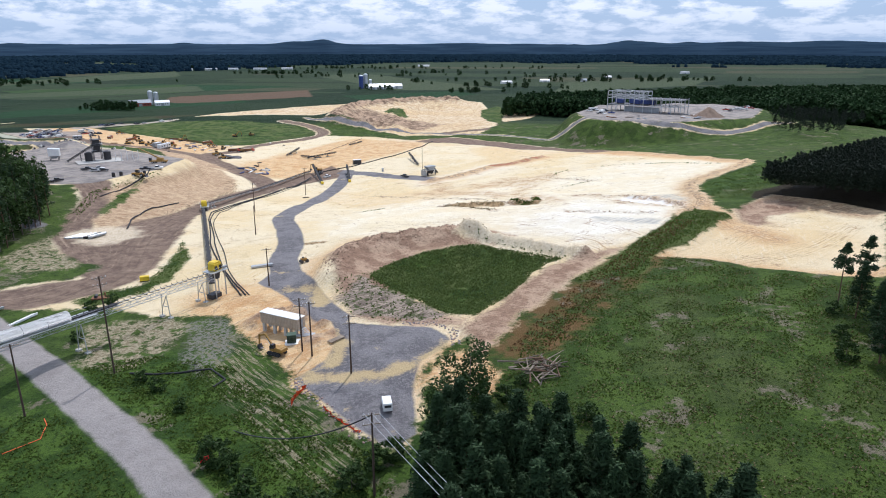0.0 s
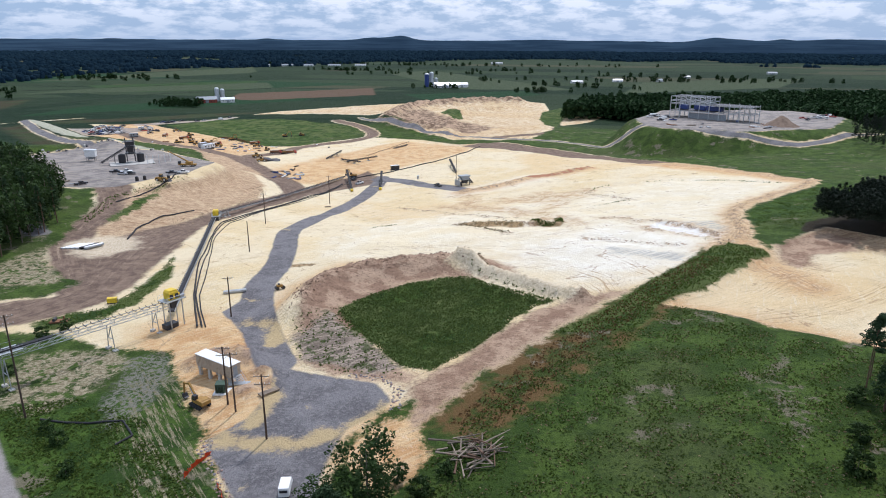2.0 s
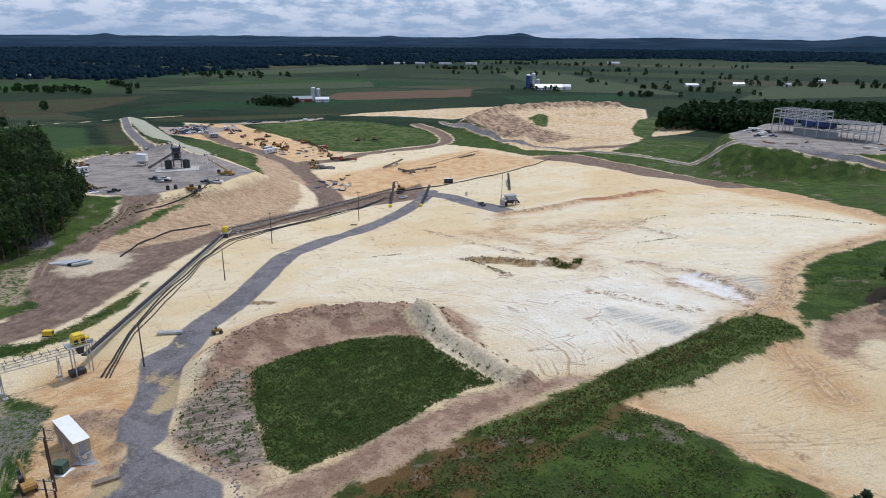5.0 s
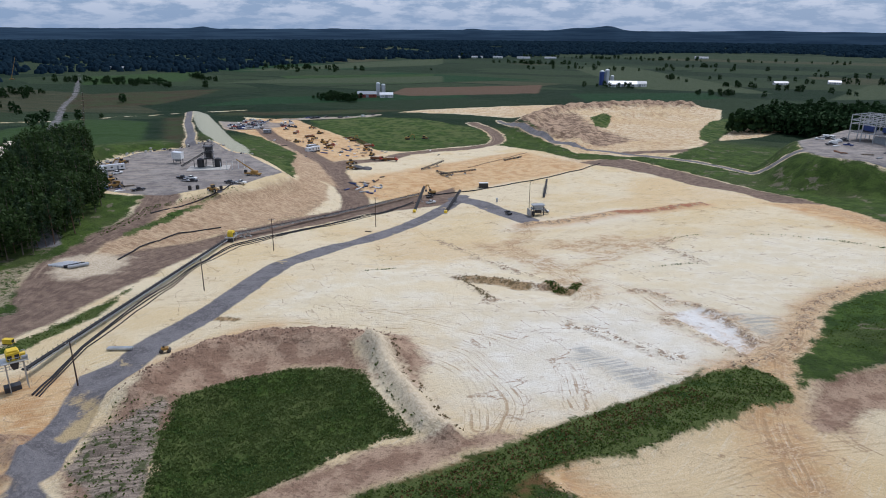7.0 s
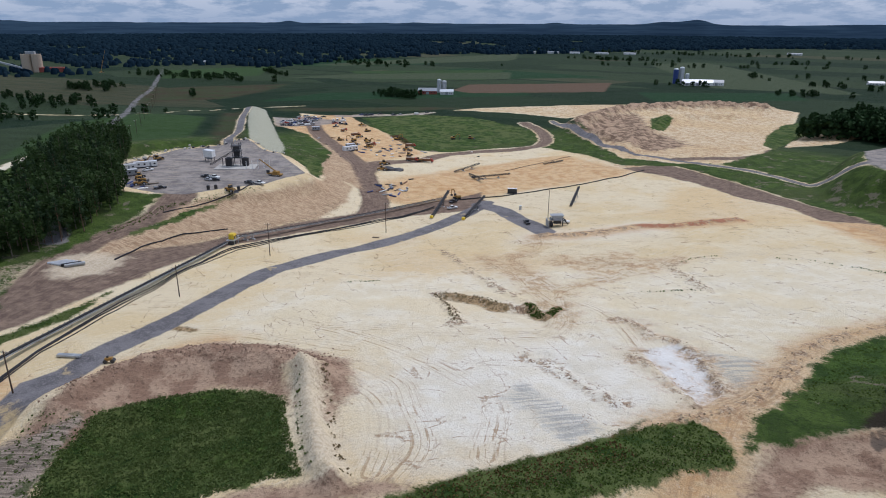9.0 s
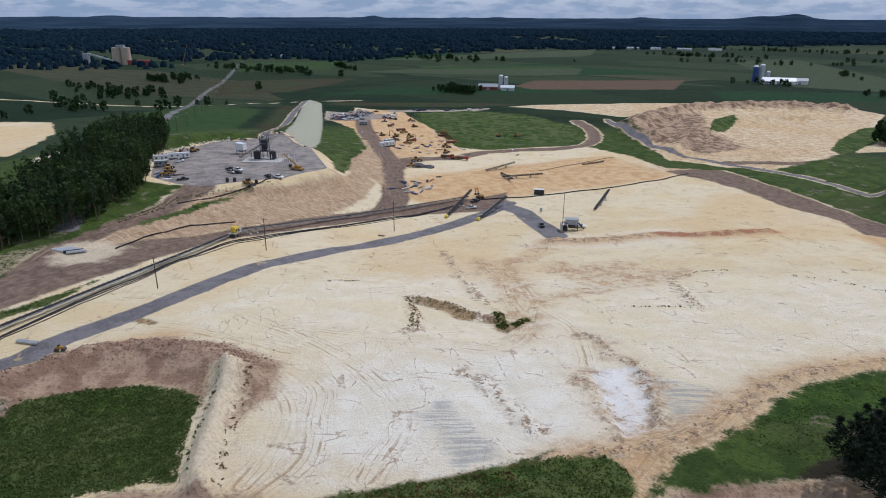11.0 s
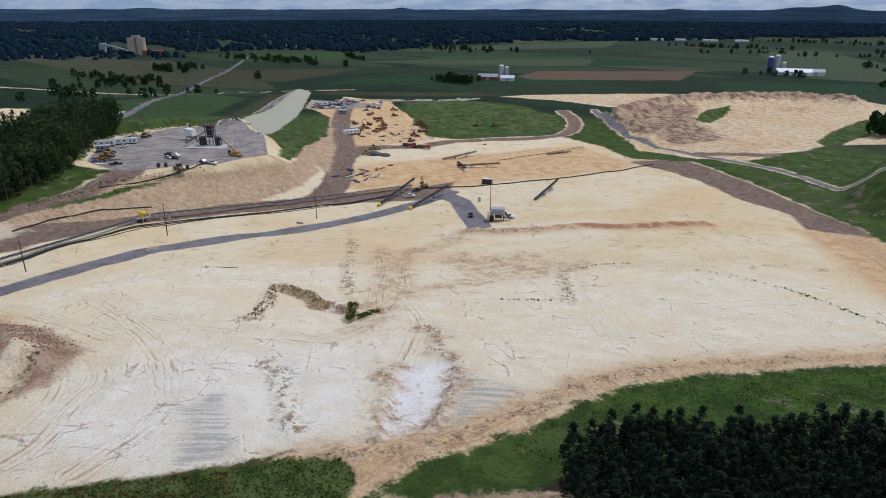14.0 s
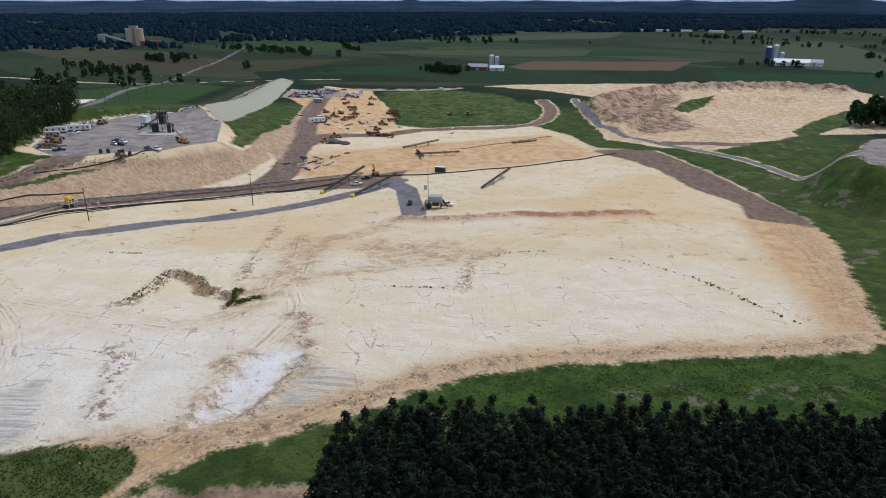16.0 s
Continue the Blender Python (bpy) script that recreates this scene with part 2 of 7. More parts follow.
PALE_CROPS = [[(-940, 1283), (-878, 1753), (-781, 2061), (-634, 1723), (-868, 1299)], [(-742, 989), (-700, 1123), (-466, 1335), (-403, 1191), (-512, 1111)], [(-304, 1756), (-206, 1925), (59, 1383), (133, 1214), (-70, 1212)], [(200, 1150), (520, 1350), (700, 1700), (300, 1500)]]
FIELD_EDGES = [[(-782, 1048), (-700, 1123), (-600, 1265), (-494, 1399)], [(-868, 1280), (-725, 1484), (-609, 1665)], [(-591, 765), (-544, 1009), (-400, 1180)], [(-190, 1065), (-70, 1212), (133, 1214)], [(60, 1383), (300, 1500), (520, 1700)], [(100, 1000), (250, 1150), (520, 1350)]]
PARK_LOT = [(-336, 546), (-324, 580), (-316, 620), (-334, 634), (-364, 617), (-384, 592)]
FAR_ROW = [(-350, 655), (-330, 679), (-316, 693), (-294, 708), (-285, 732)]
PIPE_BED = [(-130, 226), (-126, 235), (-113, 241), (-104, 226), (-112, 214), (-121, 216)]
STRAW = [(-82, 143), (-64, 147), (-56, 140), (-58, 126), (-64, 119), (-73, 122)]
MOWN = [(-54, 139), (-41, 132), (-26, 109), (-12, 90), (-12, 81), (-17, 79), (-34, 100), (-47, 120)]
BRUSH = [(-56, 143), (-48, 144), (-42, 127), (-46, 115), (-53, 124)]
BENCH_BANK = [(112, 229), (127, 241), (136, 222), (143, 202), (136, 196), (125, 218), (117, 222)]
RED_RIDGE = [(-2, 367), (11, 373), (21, 381), (35, 397), (48, 404), (60, 416), (71, 430)]
SCARPS = [[(59, 271), (66, 268), (72, 261), (77, 261), (83, 255), (88, 245), (92, 238)], [(69, 247), (75, 243), (81, 237), (88, 227)], [(2, 268), (6, 270), (17, 269), (25, 266), (35, 269)], [(5, 266), (15, 257), (22, 248), (22, 245)], [(33, 272), (38, 266), (42, 264), (42, 272)], [(-29, 327), (-3, 303), (18, 283), (33, 272)], [(59, 339), (69, 323), (77, 311)], [(49, 234), (58, 230), (76, 219)]]
TRACKS = [[(-6, 226), (12, 233), (24, 239), (37, 243), (47, 249), (48, 259), (43, 272), (37, 286), (39, 298), (48, 316), (56, 328), (61, 347)], [(38, 286), (26, 297), (10, 314), (3, 327), (4, 347), (-2, 362)], [(-5, 199), (15, 202), (26, 200), (36, 193), (42, 184), (45, 177)], [(1, 202), (10, 210), (28, 208), (38, 199), (48, 188), (50, 177)],
          [(94, 206), (93, 221), (95, 228), (100, 239), (102, 252), (110, 270)], [(94, 226), (94, 199), (97, 180)], [(37, 286), (47, 280), (57, 274), (66, 262), (72, 252)], [(34, 327), (45, 329), (50, 340), (39, 338), (20, 330)], [(-50, 208), (-40, 206), (-29, 209), (-10, 213), (10, 216)], [(-44, 152), (-30, 165), (-36, 190), (-20, 206)], [(60, 190), (50, 210), (20, 222), (-20, 225)], [(43, 272), (30, 285), (18, 300), (-8, 322)], [(62, 166), (80, 174), (100, 193), (118, 204)], [(76, 160), (100, 168), (126, 190)], [(92, 214), (102, 211), (114, 206), (126, 200)]]
PIT = [(2, 268), (17, 270), (25, 267), (35, 270), (43, 264), (46, 254), (38, 245), (24, 245), (14, 257)]
WHITE_SLAB = [(72, 250), (77, 261), (83, 255), (92, 238), (92, 234), (89, 227), (81, 237)]
HAUL_LINES = [[(-128, 150), (-106, 160), (-95, 178), (-98, 198), (-104, 220), (-107, 250), (-103, 275), (-100, 300), (-97, 330), (-89, 365), (-75, 400), (-62, 420)], [(-92, 362), (-104, 382), (-130, 409), (-159, 437), (-242, 507), (-304, 564), (-363, 625)],
              [(-135, 412), (-150, 440), (-154, 461), (-145, 490), (-145, 528), (-132, 561), (-110, 586), (-104, 622), (-127, 669), (-160, 705)], [(-98, 185), (-115, 207), (-130, 228), (-138, 255), (-146, 280), (-165, 306)], [(-20, 552), (10, 556), (45, 533), (80, 500), (112, 465), (130, 430), (148, 395), (163, 350)], [(10, 590), (60, 628), (66, 668)]]
DUMP_GREEN = [[(-37, 705), (-61, 800), (-56, 850), (-36, 785), (-28, 715)], [(52, 761), (59, 843), (84, 894), (92, 835), (78, 760), (66, 673), (56, 690)]]
DUMP_FACE = [(-92, 668), (-62, 633), (-28, 617), (-11, 612), (8, 650), (-20, 690), (-42, 715), (-70, 800), (-84, 822), (-100, 745)]
PLANTATION = [(119, 234), (125, 246), (133, 252), (145, 262), (158, 274), (175, 285), (235, 340), (262, 375), (256, 345), (204, 275), (176, 240), (168, 205), (150, 198), (138, 208), (130, 222)]
CREAM = [(-38, 208), (-42, 240), (-30, 275), (0, 300), (40, 325), (75, 350), (120, 378), (165, 350), (150, 325), (115, 288), (101, 250), (84, 215), (45, 180), (20, 205), (-20, 212)]
RIM = [(84, 214), (95, 229), (101, 246), (107, 272), (117, 288), (129, 302), (152, 326), (166, 346)]
PLOUGHED = [(-388, 962), (-346, 940), (-192, 1063), (-227, 1213), (-411, 1056)]
DARK_CROPS = [[(-520, 700), (-430, 790), (-260, 960), (-300, 1010), (-520, 830)], [(-700, 1050), (-420, 1180), (-250, 1330), (-600, 1400)], [(-100, 980), (70, 1100), (40, 1190), (-150, 1080)], [(-900, 1250), (-700, 1500), (-950, 1600), (-1200, 1300)]]
FAR_ROAD = [(-150, 235), (-169, 251), (-402, 428), (-645, 624), (-784, 752), (-1164, 1066)]
CROSS_ROAD = [(-900, 400), (-659, 480), (-523, 520), (-475, 639), (-440, 700)]
SAND_WEST = [(-245, 262), (-378, 403), (-392, 385), (-263, 268)]
SAND_FAR_WEST = [(-573, 356), (-453, 359), (-399, 338), (-328, 280), (-420, 270)]
ORANGE = [(-111, 385), (-125, 415), (-121, 446), (-108, 498), (-86, 552), (-69, 575), (-16, 542), (-7, 566), (-10, 520), (-40, 470), (-72, 420), (-85, 390)]
BROWN_EAST = [(-17, 544), (6, 570), (50, 544), (87, 511), (120, 472), (128, 455), (104, 452), (93, 479), (68, 495), (31, 527)]
TAN_EAST = [(128, 458), (138, 435), (166, 346), (156, 338), (142, 370), (120, 410), (100, 450)]
WHITE_A = [(30, 222), (58, 256), (89, 230), (85, 219), (75, 205), (67, 193), (45, 185), (25, 205)]
WHITE_B = [(75, 247), (69, 266), (90, 247), (95, 236), (90, 228)]
GREY_A = [(54, 211), (54, 219), (75, 209), (70, 202)]
GREY_B = [(84, 256), (96, 260), (101, 252), (96, 236)]
STRIP_WEST = [(-93, 161), (-80, 173), (-82, 197), (-87, 219), (-77, 197), (-74, 176), (-78, 162), (-87, 154)]
FAR_SAND = [(-274, 763), (-204, 764), (-135, 750), (-102, 798), (-91, 946), (-178, 865), (-253, 790)]
DUMP = [(-117, 712), (-60, 625), (-27, 579), (14, 576), (41, 591), (62, 650), (66, 700), (70, 800), (66, 960), (30, 985), (-60, 960), (-105, 860)]
FAR_SAND_B = [(72, 692), (69, 796), (133, 820), (107, 753)]
GREEN_MID = [(-325, 661), (-290, 710), (-225, 719), (-150, 679), (-111, 625), (-138, 598), (-163, 558), (-199, 566), (-265, 615)]
MAT_SLOPE = [(-206, 392), (-330, 508), (-448, 622), (-436, 634), (-310, 520), (-212, 428), (-190, 402)]
STEEL_YARD = [(120, 570), (123, 531), (132, 515), (185, 504), (254, 530), (295, 600), (285, 650), (240, 665), (158, 645)]
PARKING = [(-339, 556), (-376, 629), (-349, 668), (-259, 595), (-164, 515), (-165, 447), (-255, 519)]
GRAVEL_ROAD = [(-24, 140), (-31, 152), (-38, 166), (-45, 186), (-47, 206), (-53, 230), (-61, 258), (-62, 285), (-58.5, 325), (-55.5, 365), (-55, 400), (-56, 420)]
GRAVEL_SPUR = [(-57, 414), (-41, 409), (-24, 394), (-4, 376)]
LANE = [(-21, 62), (-36.6, 79.5), (-47.6, 91.5), (-59.5, 102.7), (-72.3, 114.7), (-85, 126), (-105, 144), (-150, 180)]
DUMP_RIDGE = [(-60, 640), (-100, 690), (-104, 757), (-93, 847), (-42, 926), (27, 957)]
DUMP_RIDGE_IN = [(-35, 612), (-44, 724), (-40, 830), (10, 870)]
ACCESS = [(-140, 728), (-105, 680), (-71, 637), (-33, 603), (-7, 590), (25, 583), (60, 578), (100, 553), (140, 522), (180, 500), (230, 500), (290, 540)]

TRACKS, SCARPS, HAUL_LINES = ([smooth(a) for a in lines] for lines in (TRACKS, SCARPS, HAUL_LINES))
GRAVEL_ROAD, LANE, ACCESS, RIM, CREST, DUMP_RIDGE, FAR_ROAD = (smooth(a) for a in (GRAVEL_ROAD, LANE, ACCESS, RIM, CREST, DUMP_RIDGE, FAR_ROAD))
HEAPS = [(-29.5, 141.5, 2.2, 3.6), (-37, 142, 2.0, 4.0), (-25, 136, 1.8, 3.0), (-26, 128.5, 1.2, 2.6), (-41, 140, 1.4, 3.0), (-22, 131, 0.9, 2.4), (-33, 145, 1.0, 3.0)]


def height(x, y):
    """Ground height in metres at arrays x, y."""
    h = np.full(x.shape, -19.0)
    for i, cx in enumerate(SWELL_X):
        for j, cy in enumerate(SWELL_Y):
            h += SWELLS[i][j] * np.exp(-((x - cx) ** 2 + (y - cy) ** 2) / (2 * SWELL * SWELL))
    k = ease(side(x, y, YARD), -13, 1)                       # levelled yard over a cut bank
    h = h * (1 - k) - 1.0 * k
    h += 4.2 * np.exp(-(beside(x, y, CREST) / 6.0) ** 2) * (1 + 0.12 * ripple(x, y, 9, 3))
    h += 2.8 * np.exp(-(beside(x, y, SPOIL) / 2.1) ** 2) * (1 + 0.2 * ripple(x, y, 5, 4))
    h -= 1.5 * ease(side(x, y, PIT), -0.4, 1.6) * np.clip((y - 246) / 18, 0, 1) + 0.8 * ease(side(x, y, WHITE_SLAB), -0.3, 1.0)
    h -= 1.6 * ease(side(x, y, BOWL), 0, 9)
    h -= 1.8 * ease(side(x, y, BENCH), -1, 5)
    k = ease(side(x, y, STEEL_YARD), -26, 2)
    h = h * (1 - k) + 4.0 * k
    h += 8.5 * np.exp(-(beside(x, y, DUMP_RIDGE) / 13.0) ** 2) * (1 + 0.15 * ripple(x, y, 30, 5))
    h += 4.0 * np.exp(-(beside(x, y, DUMP_RIDGE_IN) / 10.0) ** 2)
    h += 5.0 * np.exp(-(beside(x, y, [(-222, 404), (-335, 520), (-445, 625)]) / 12.0) ** 2)   # long grassed bank
    h += 1.0 * np.exp(-(beside(x, y, LANE) / 7.0) ** 2)
    h += 1.0 * ease(side(x, y, BENCH_BANK), -2, 3)
    for k, line in enumerate(SCARPS):                        # broken edges of old lifts
        d = beside(x, y, line)
        h += np.exp(-(d / 1.3) ** 2) * (0.15 + 0.45 * ripple(x, y, 4, 50 + k)) - 0.2 * np.exp(-((d - 3.0) / 1.5) ** 2)
    h += 1.1 * np.exp(-(beside(x, y, RED_RIDGE) / 3.2) ** 2) * (1 + 0.5 * ripple(x, y, 9, 60))
    h += 0.7 * np.exp(-(beside(x, y, RIM) / 2.5) ** 2) * (1 + 0.6 * ripple(x, y, 8, 61))
    for k, line in enumerate(TRACKS):                        # wheel ruts
        d = beside(x, y, line)
        h -= 0.10 * np.exp(-((d - 1.4) / 0.7) ** 2)
    for hx, hy, tall, r in HEAPS:                            # dug soil round the white building
        h += tall * np.exp(-((x - hx) ** 2 + (y - hy) ** 2) / (r * r)) * (1 + 0.3 * ripple(x, y, 4, 65))
    face = ease(side(x, y, BANK), -3, 4)
    h += face * (0.30 * ripple(x, y * 2.4, 9, 62) + 0.22 * ripple(x, y * 1.5, 4, 63))
    h += ease(side(x, y, DUMP), 0, 8) * np.exp(-(np.minimum(beside(x, y, DUMP_RIDGE), beside(x, y, DUMP_RIDGE_IN)) / 24.0) ** 2) * (1.0 * ripple(x, y, 16, 66) + 0.7 * ripple(x, y, 8, 67))
    h += ease(side(x, y, MOUND), -2, 3) * (0.26 * ripple(x, y, 4.5, 64) + 0.16 * ripple(x, y, 2.2, 68))
    # worked ground is rough, fields roll gently
    h += 0.10 * ripple(x, y, 7, 7) + 0.35 * ripple(x, y, 38, 8)
    return h


def ground_at(x, y):
    return float(height(np.array([float(x)]), np.array([float(y)]))[0])


def steps(*pieces):
    """Ascending coordinates: (start, end, step) pieces and growing tails."""
    xs = []
    for a, b, s in pieces:
        n = max(1, round((b - a) / s))
        xs += [a + (b - a) * i / n for i in range(n)]
    lo, hi = xs[0], pieces[-1][1]
    step, left = pieces[0][2] * 1.6, []
    while lo > -4990:
        lo = max(-4990, lo - step)
        left.append(lo)
        step *= 1.3
    step, right = pieces[-1][2], [hi]
    while hi < 4990:
        hi = min(4990, hi + step)
        right.append(hi)
        step *= 1.12
    return np.array(left[::-1] + xs + right)


def ground_material():
    g = Graph("ground")
    fine, mid, big = g.noise(1.3, 8, 0.7), g.noise(0.16, 6, 0.62), g.noise(0.03, 4)
    grit, huge = g.noise(4.0, 4, 0.7), g.noise(0.006, 4)
    wob = g.math('ADD', g.math('MULTIPLY', g.math('SUBTRACT', mid, 0.5), 5.5), g.math('MULTIPLY', g.math('SUBTRACT', fine, 0.5), 3.0))
    streak_a = g.noise(1.1, 6, 0.7, (0.07, 1.3, 1), 0.62)
    streak_b = g.noise(0.8, 6, 0.7, (0.09, 1.1, 1), 1.25)

    def zone(name, soft=0.7, ragged=1.0, lo=0.0):
        v = g.math('ADD', g.attr(name), g.math('MULTIPLY', wob, ragged))
        return g.span(v, lo - soft, lo + soft)

    # meadow and fields
    grass = g.mix(g.span(mid, 0.35, 0.65), (0.034, 0.062, 0.011), (0.066, 0.106, 0.020))
    grass = g.mix(g.span(big, 0.50, 0.80, 0, 0.55), grass, (0.075, 0.088, 0.032))
    grass = g.mix(g.span(fine, 0.50, 0.72, 0, 0.8), grass, (0.020, 0.036, 0.010))
    grass = g.mix(g.span(grit, 0.60, 0.72, 0, 0.4), grass, (0.095, 0.115, 0.045))
    field = g.node("ShaderNodeTexVoronoi", Scale=0.0042)
    field.distance = 'CHEBYCHEV'
    mp = g.node("ShaderNodeMapping", Scale=(0.55, 1.5, 1), Rotation=(0, 0, 0.15))
    g.link(g.co, mp.inputs[0])
    g.link(mp.outputs[0], field.inputs["Vector"])
    sep = g.nt.nodes.new("ShaderNodeSeparateColor")
    g.link(field.outputs["Color"], sep.inputs[0])
    # field colours darkened to hold the cloud shade over the distance
    shaded_crop = g.mix(g.span(sep.outputs[0], 0.1, 0.9), (0.007, 0.022, 0.008), (0.032, 0.050, 0.022))
    shaded_crop = g.mix(g.span(sep.outputs[1], 0.84, 0.86, 0, 0.6), shaded_crop, (0.085, 0.075, 0.042))
    shaded_crop = g.mix(g.span(g.noise(0.05, 4, 0.6, (0.2, 1.5, 1), 0.15), 0.35, 0.7, 0, 0.5), shaded_crop, (0.018, 0.034, 0.014))
    col = g.mix(zone("far", 25, 2.0), grass, shaded_crop)
    col = g.mix(zone("dark_crop", 3, 0.3), col, (0.012, 0.042, 0.014))
    col = g.mix(zone("fallow", 6, 1.5), col, g.mix(g.span(big, 0.3, 0.7), (0.048, 0.040, 0.020), (0.040, 0.052, 0.020)))
    col = g.mix(zone("bright_crop", 4, 0.5), col, g.mix(g.span(mid, 0.3, 0.7), (0.026, 0.056, 0.014), (0.036, 0.070, 0.020)))
    col = g.mix(zone("pale_crop", 4, 0.5), col, g.mix(g.span(mid, 0.3, 0.7), (0.044, 0.062, 0.030), (0.060, 0.078, 0.040)))
    col = g.mix(zone("field_edge", 1.5, 0.3), col, (0.009, 0.020, 0.008))
    col = g.mix(zone("ploughed", 3, 0.3), col, (0.115, 0.075, 0.048))
    lush = g.mix(g.span(mid, 0.35, 0.65), (0.030, 0.060, 0.011), (0.060, 0.106, 0.018))
    lush = g.mix(g.span(fine, 0.45, 0.75, 0, 0.75), lush, (0.016, 0.034, 0.008))
    col = g.mix(zone("lush", 1.0, 0.8), col, lush)
    rust = g.mix(fine, (0.105, 0.052, 0.024), (0.17, 0.095, 0.042))
    col = g.mix(g.math('MULTIPLY', zone("rust", 2.5, 1.2), g.span(mid, 0.36, 0.60, 0.1, 0.85)), col, rust)
    scar = g.math('MULTIPLY', g.span(g.noise(0.085, 8, 0.75), 0.64, 0.72), g.math('SUBTRACT', 1.0, zone("far", 10, 0)))
    litter = g.mix(grit, (0.10, 0.085, 0.06), (0.26, 0.22, 0.16))
    col = g.mix(g.math('MULTIPLY', scar, 0.8), col, litter)
    straw = g.mix(g.span(fine, 0.35, 0.65), (0.20, 0.165, 0.10), (0.36, 0.31, 0.21))
    col = g.mix(g.math('MULTIPLY', zone("straw", 1.5, 0.9), g.span(g.noise(0.5, 6, 0.7), 0.36, 0.55)), col, straw)
    col = g.mix(zone("mat", 1.0, 0.4), col, g.mix(g.span(fine, 0.3, 0.7), (0.30, 0.30, 0.215), (0.46, 0.45, 0.35)))
    rows = g.span(g.noise(1.0, 6, 0.7, (1.6, 0.12, 1), 0.72), 0.50, 0.62)
    col = g.mix(g.math('MULTIPLY', zone("mown", 2.0, 0.6), g.math('MULTIPLY', rows, 0.75)), col, straw)
    brush = g.mix(grit, (0.10, 0.095, 0.075), (0.26, 0.25, 0.21))
    col = g.mix(g.math('MULTIPLY', zone("brush", 1.5, 1.0), g.span(fine, 0.4, 0.56)), col, brush)
    def along(name, fine_scale, drift):
        """Streaks that run along the lines whose signed distance is named."""
        cb = g.nt.nodes.new("ShaderNodeCombineXYZ")
        g.link(g.math('MULTIPLY', g.attr(name), fine_scale), cb.inputs[0])
        g.link(g.math('MULTIPLY', big, drift), cb.inputs[1])
        nd = g.node("ShaderNodeTexNoise", Scale=1.0, Detail=4.0, Roughness=0.7)
        g.link(cb.outputs[0], nd.inputs["Vector"])
        return nd.outputs[0]

    # worked sand
    sand = g.mix(g.span(big, 0.35, 0.65), (0.70, 0.555, 0.325), (0.74, 0.625, 0.42))
    sand = g.mix(g.span(huge, 0.50, 0.62, 0, 0.5), sand, (0.66, 0.47, 0.245))
    sand = g.mix(g.math('MULTIPLY', g.span(streak_a, 0.58, 0.75, 0, 0.45), g.span(big, 0.3, 0.6)), sand, (0.50, 0.38, 0.23))
    sand = g.mix(g.span(streak_b, 0.56, 0.80, 0, 0.4), sand, (0.77, 0.70, 0.54))
    sand = g.mix(g.span(mid, 0.58, 0.74, 0, 0.3), sand, (0.55, 0.42, 0.25))
    sand = g.mix(g.span(grit, 0.60, 0.74, 0, 0.35), sand, (0.42, 0.33, 0.21))
    cream = g.mix(g.span(mid, 0.3, 0.7), (0.735, 0.645, 0.465), (0.80, 0.73, 0.575))
    cream = g.mix(g.span(big, 0.52, 0.66, 0, 0.5), cream, (0.74, 0.61, 0.38))
    cream = g.mix(g.span(g.noise(0.6, 8, 0.75), 0.66, 0.85, 0, 0.45), cream, (0.54, 0.44, 0.29))
    sand = g.mix(g.math('MULTIPLY', zone("cream", 16.0, 3.0), 0.85), sand, cream)
    white = g.mix(g.span(mid, 0.3, 0.7), (0.755, 0.695, 0.565), (0.815, 0.77, 0.665))
    white = g.mix(g.span(streak_b, 0.6, 0.85, 0, 0.3), white, (0.62, 0.55, 0.43))
    white = g.mix(g.span(grit, 0.62, 0.74, 0, 0.25), white, (0.50, 0.45, 0.36))
    sand = g.mix(g.math('MULTIPLY', zone("white", 12.0, 1.2), 0.85), sand, white)
    sand = g.mix(zone("slab", 0.6, 0.25), sand, g.mix(g.span(fine, 0.35, 0.65), (0.77, 0.74, 0.68), (0.83, 0.81, 0.765)))
    comb = g.span(g.noise(0.9, 3, 0.6, (0.07, 1.6, 1), 0.69), 0.42, 0.56)
    grey = g.mix(fine, (0.26, 0.25, 0.225), (0.50, 0.485, 0.44))
    sand = g.mix(g.math('MULTIPLY', zone("grey", 2.0, 1.0), g.math('MULTIPLY_ADD', comb, 0.55, 0.25)), sand, grey)
    orange = g.mix(g.span(mid, 0.35, 0.65), (0.52, 0.285, 0.12), (0.66, 0.44, 0.225))
    orange = g.mix(g.span(streak_a, 0.48, 0.66, 0, 0.4), orange, (0.68, 0.555, 0.35))
    sand = g.mix(g.math('MULTIPLY', zone("orange", 5.0, 1.4), 0.9), sand, orange)
    tyres = along("haulside", 0.75, 5.0)
    worked = g.math('MULTIPLY', zone("orange", 5.0, 1.4), g.span(g.math('ABSOLUTE', g.attr("haulside")), 13.0, 7.0))
    sand = g.mix(g.math('MULTIPLY', worked, g.span(tyres, 0.50, 0.60, 0, 0.6)), sand, (0.36, 0.215, 0.12))
    trod = g.mix(g.span(fine, 0.35, 0.65), (0.38, 0.225, 0.12), (0.62, 0.445, 0.26))
    sand = g.mix(g.math('MULTIPLY', zone("trod", 4.0, 2.2), g.span(g.noise(0.22, 8, 0.72), 0.42, 0.60, 0.22, 0.9)), sand, trod)
    rub = g.mix(g.span(fine, 0.38, 0.62), (0.20, 0.13, 0.085), (0.52, 0.40, 0.27))
    sand = g.mix(g.math('MULTIPLY', zone("scarp", 1.2, 1.0), g.span(g.noise(0.45, 8, 0.75), 0.46, 0.58)), sand, rub)
    dig = g.mix(g.span(g.noise(0.8, 7, 0.75), 0.35, 0.65), (0.17, 0.12, 0.055), (0.48, 0.33, 0.18))
    sand = g.mix(zone("dig", 0.8, 0.5), sand, dig)
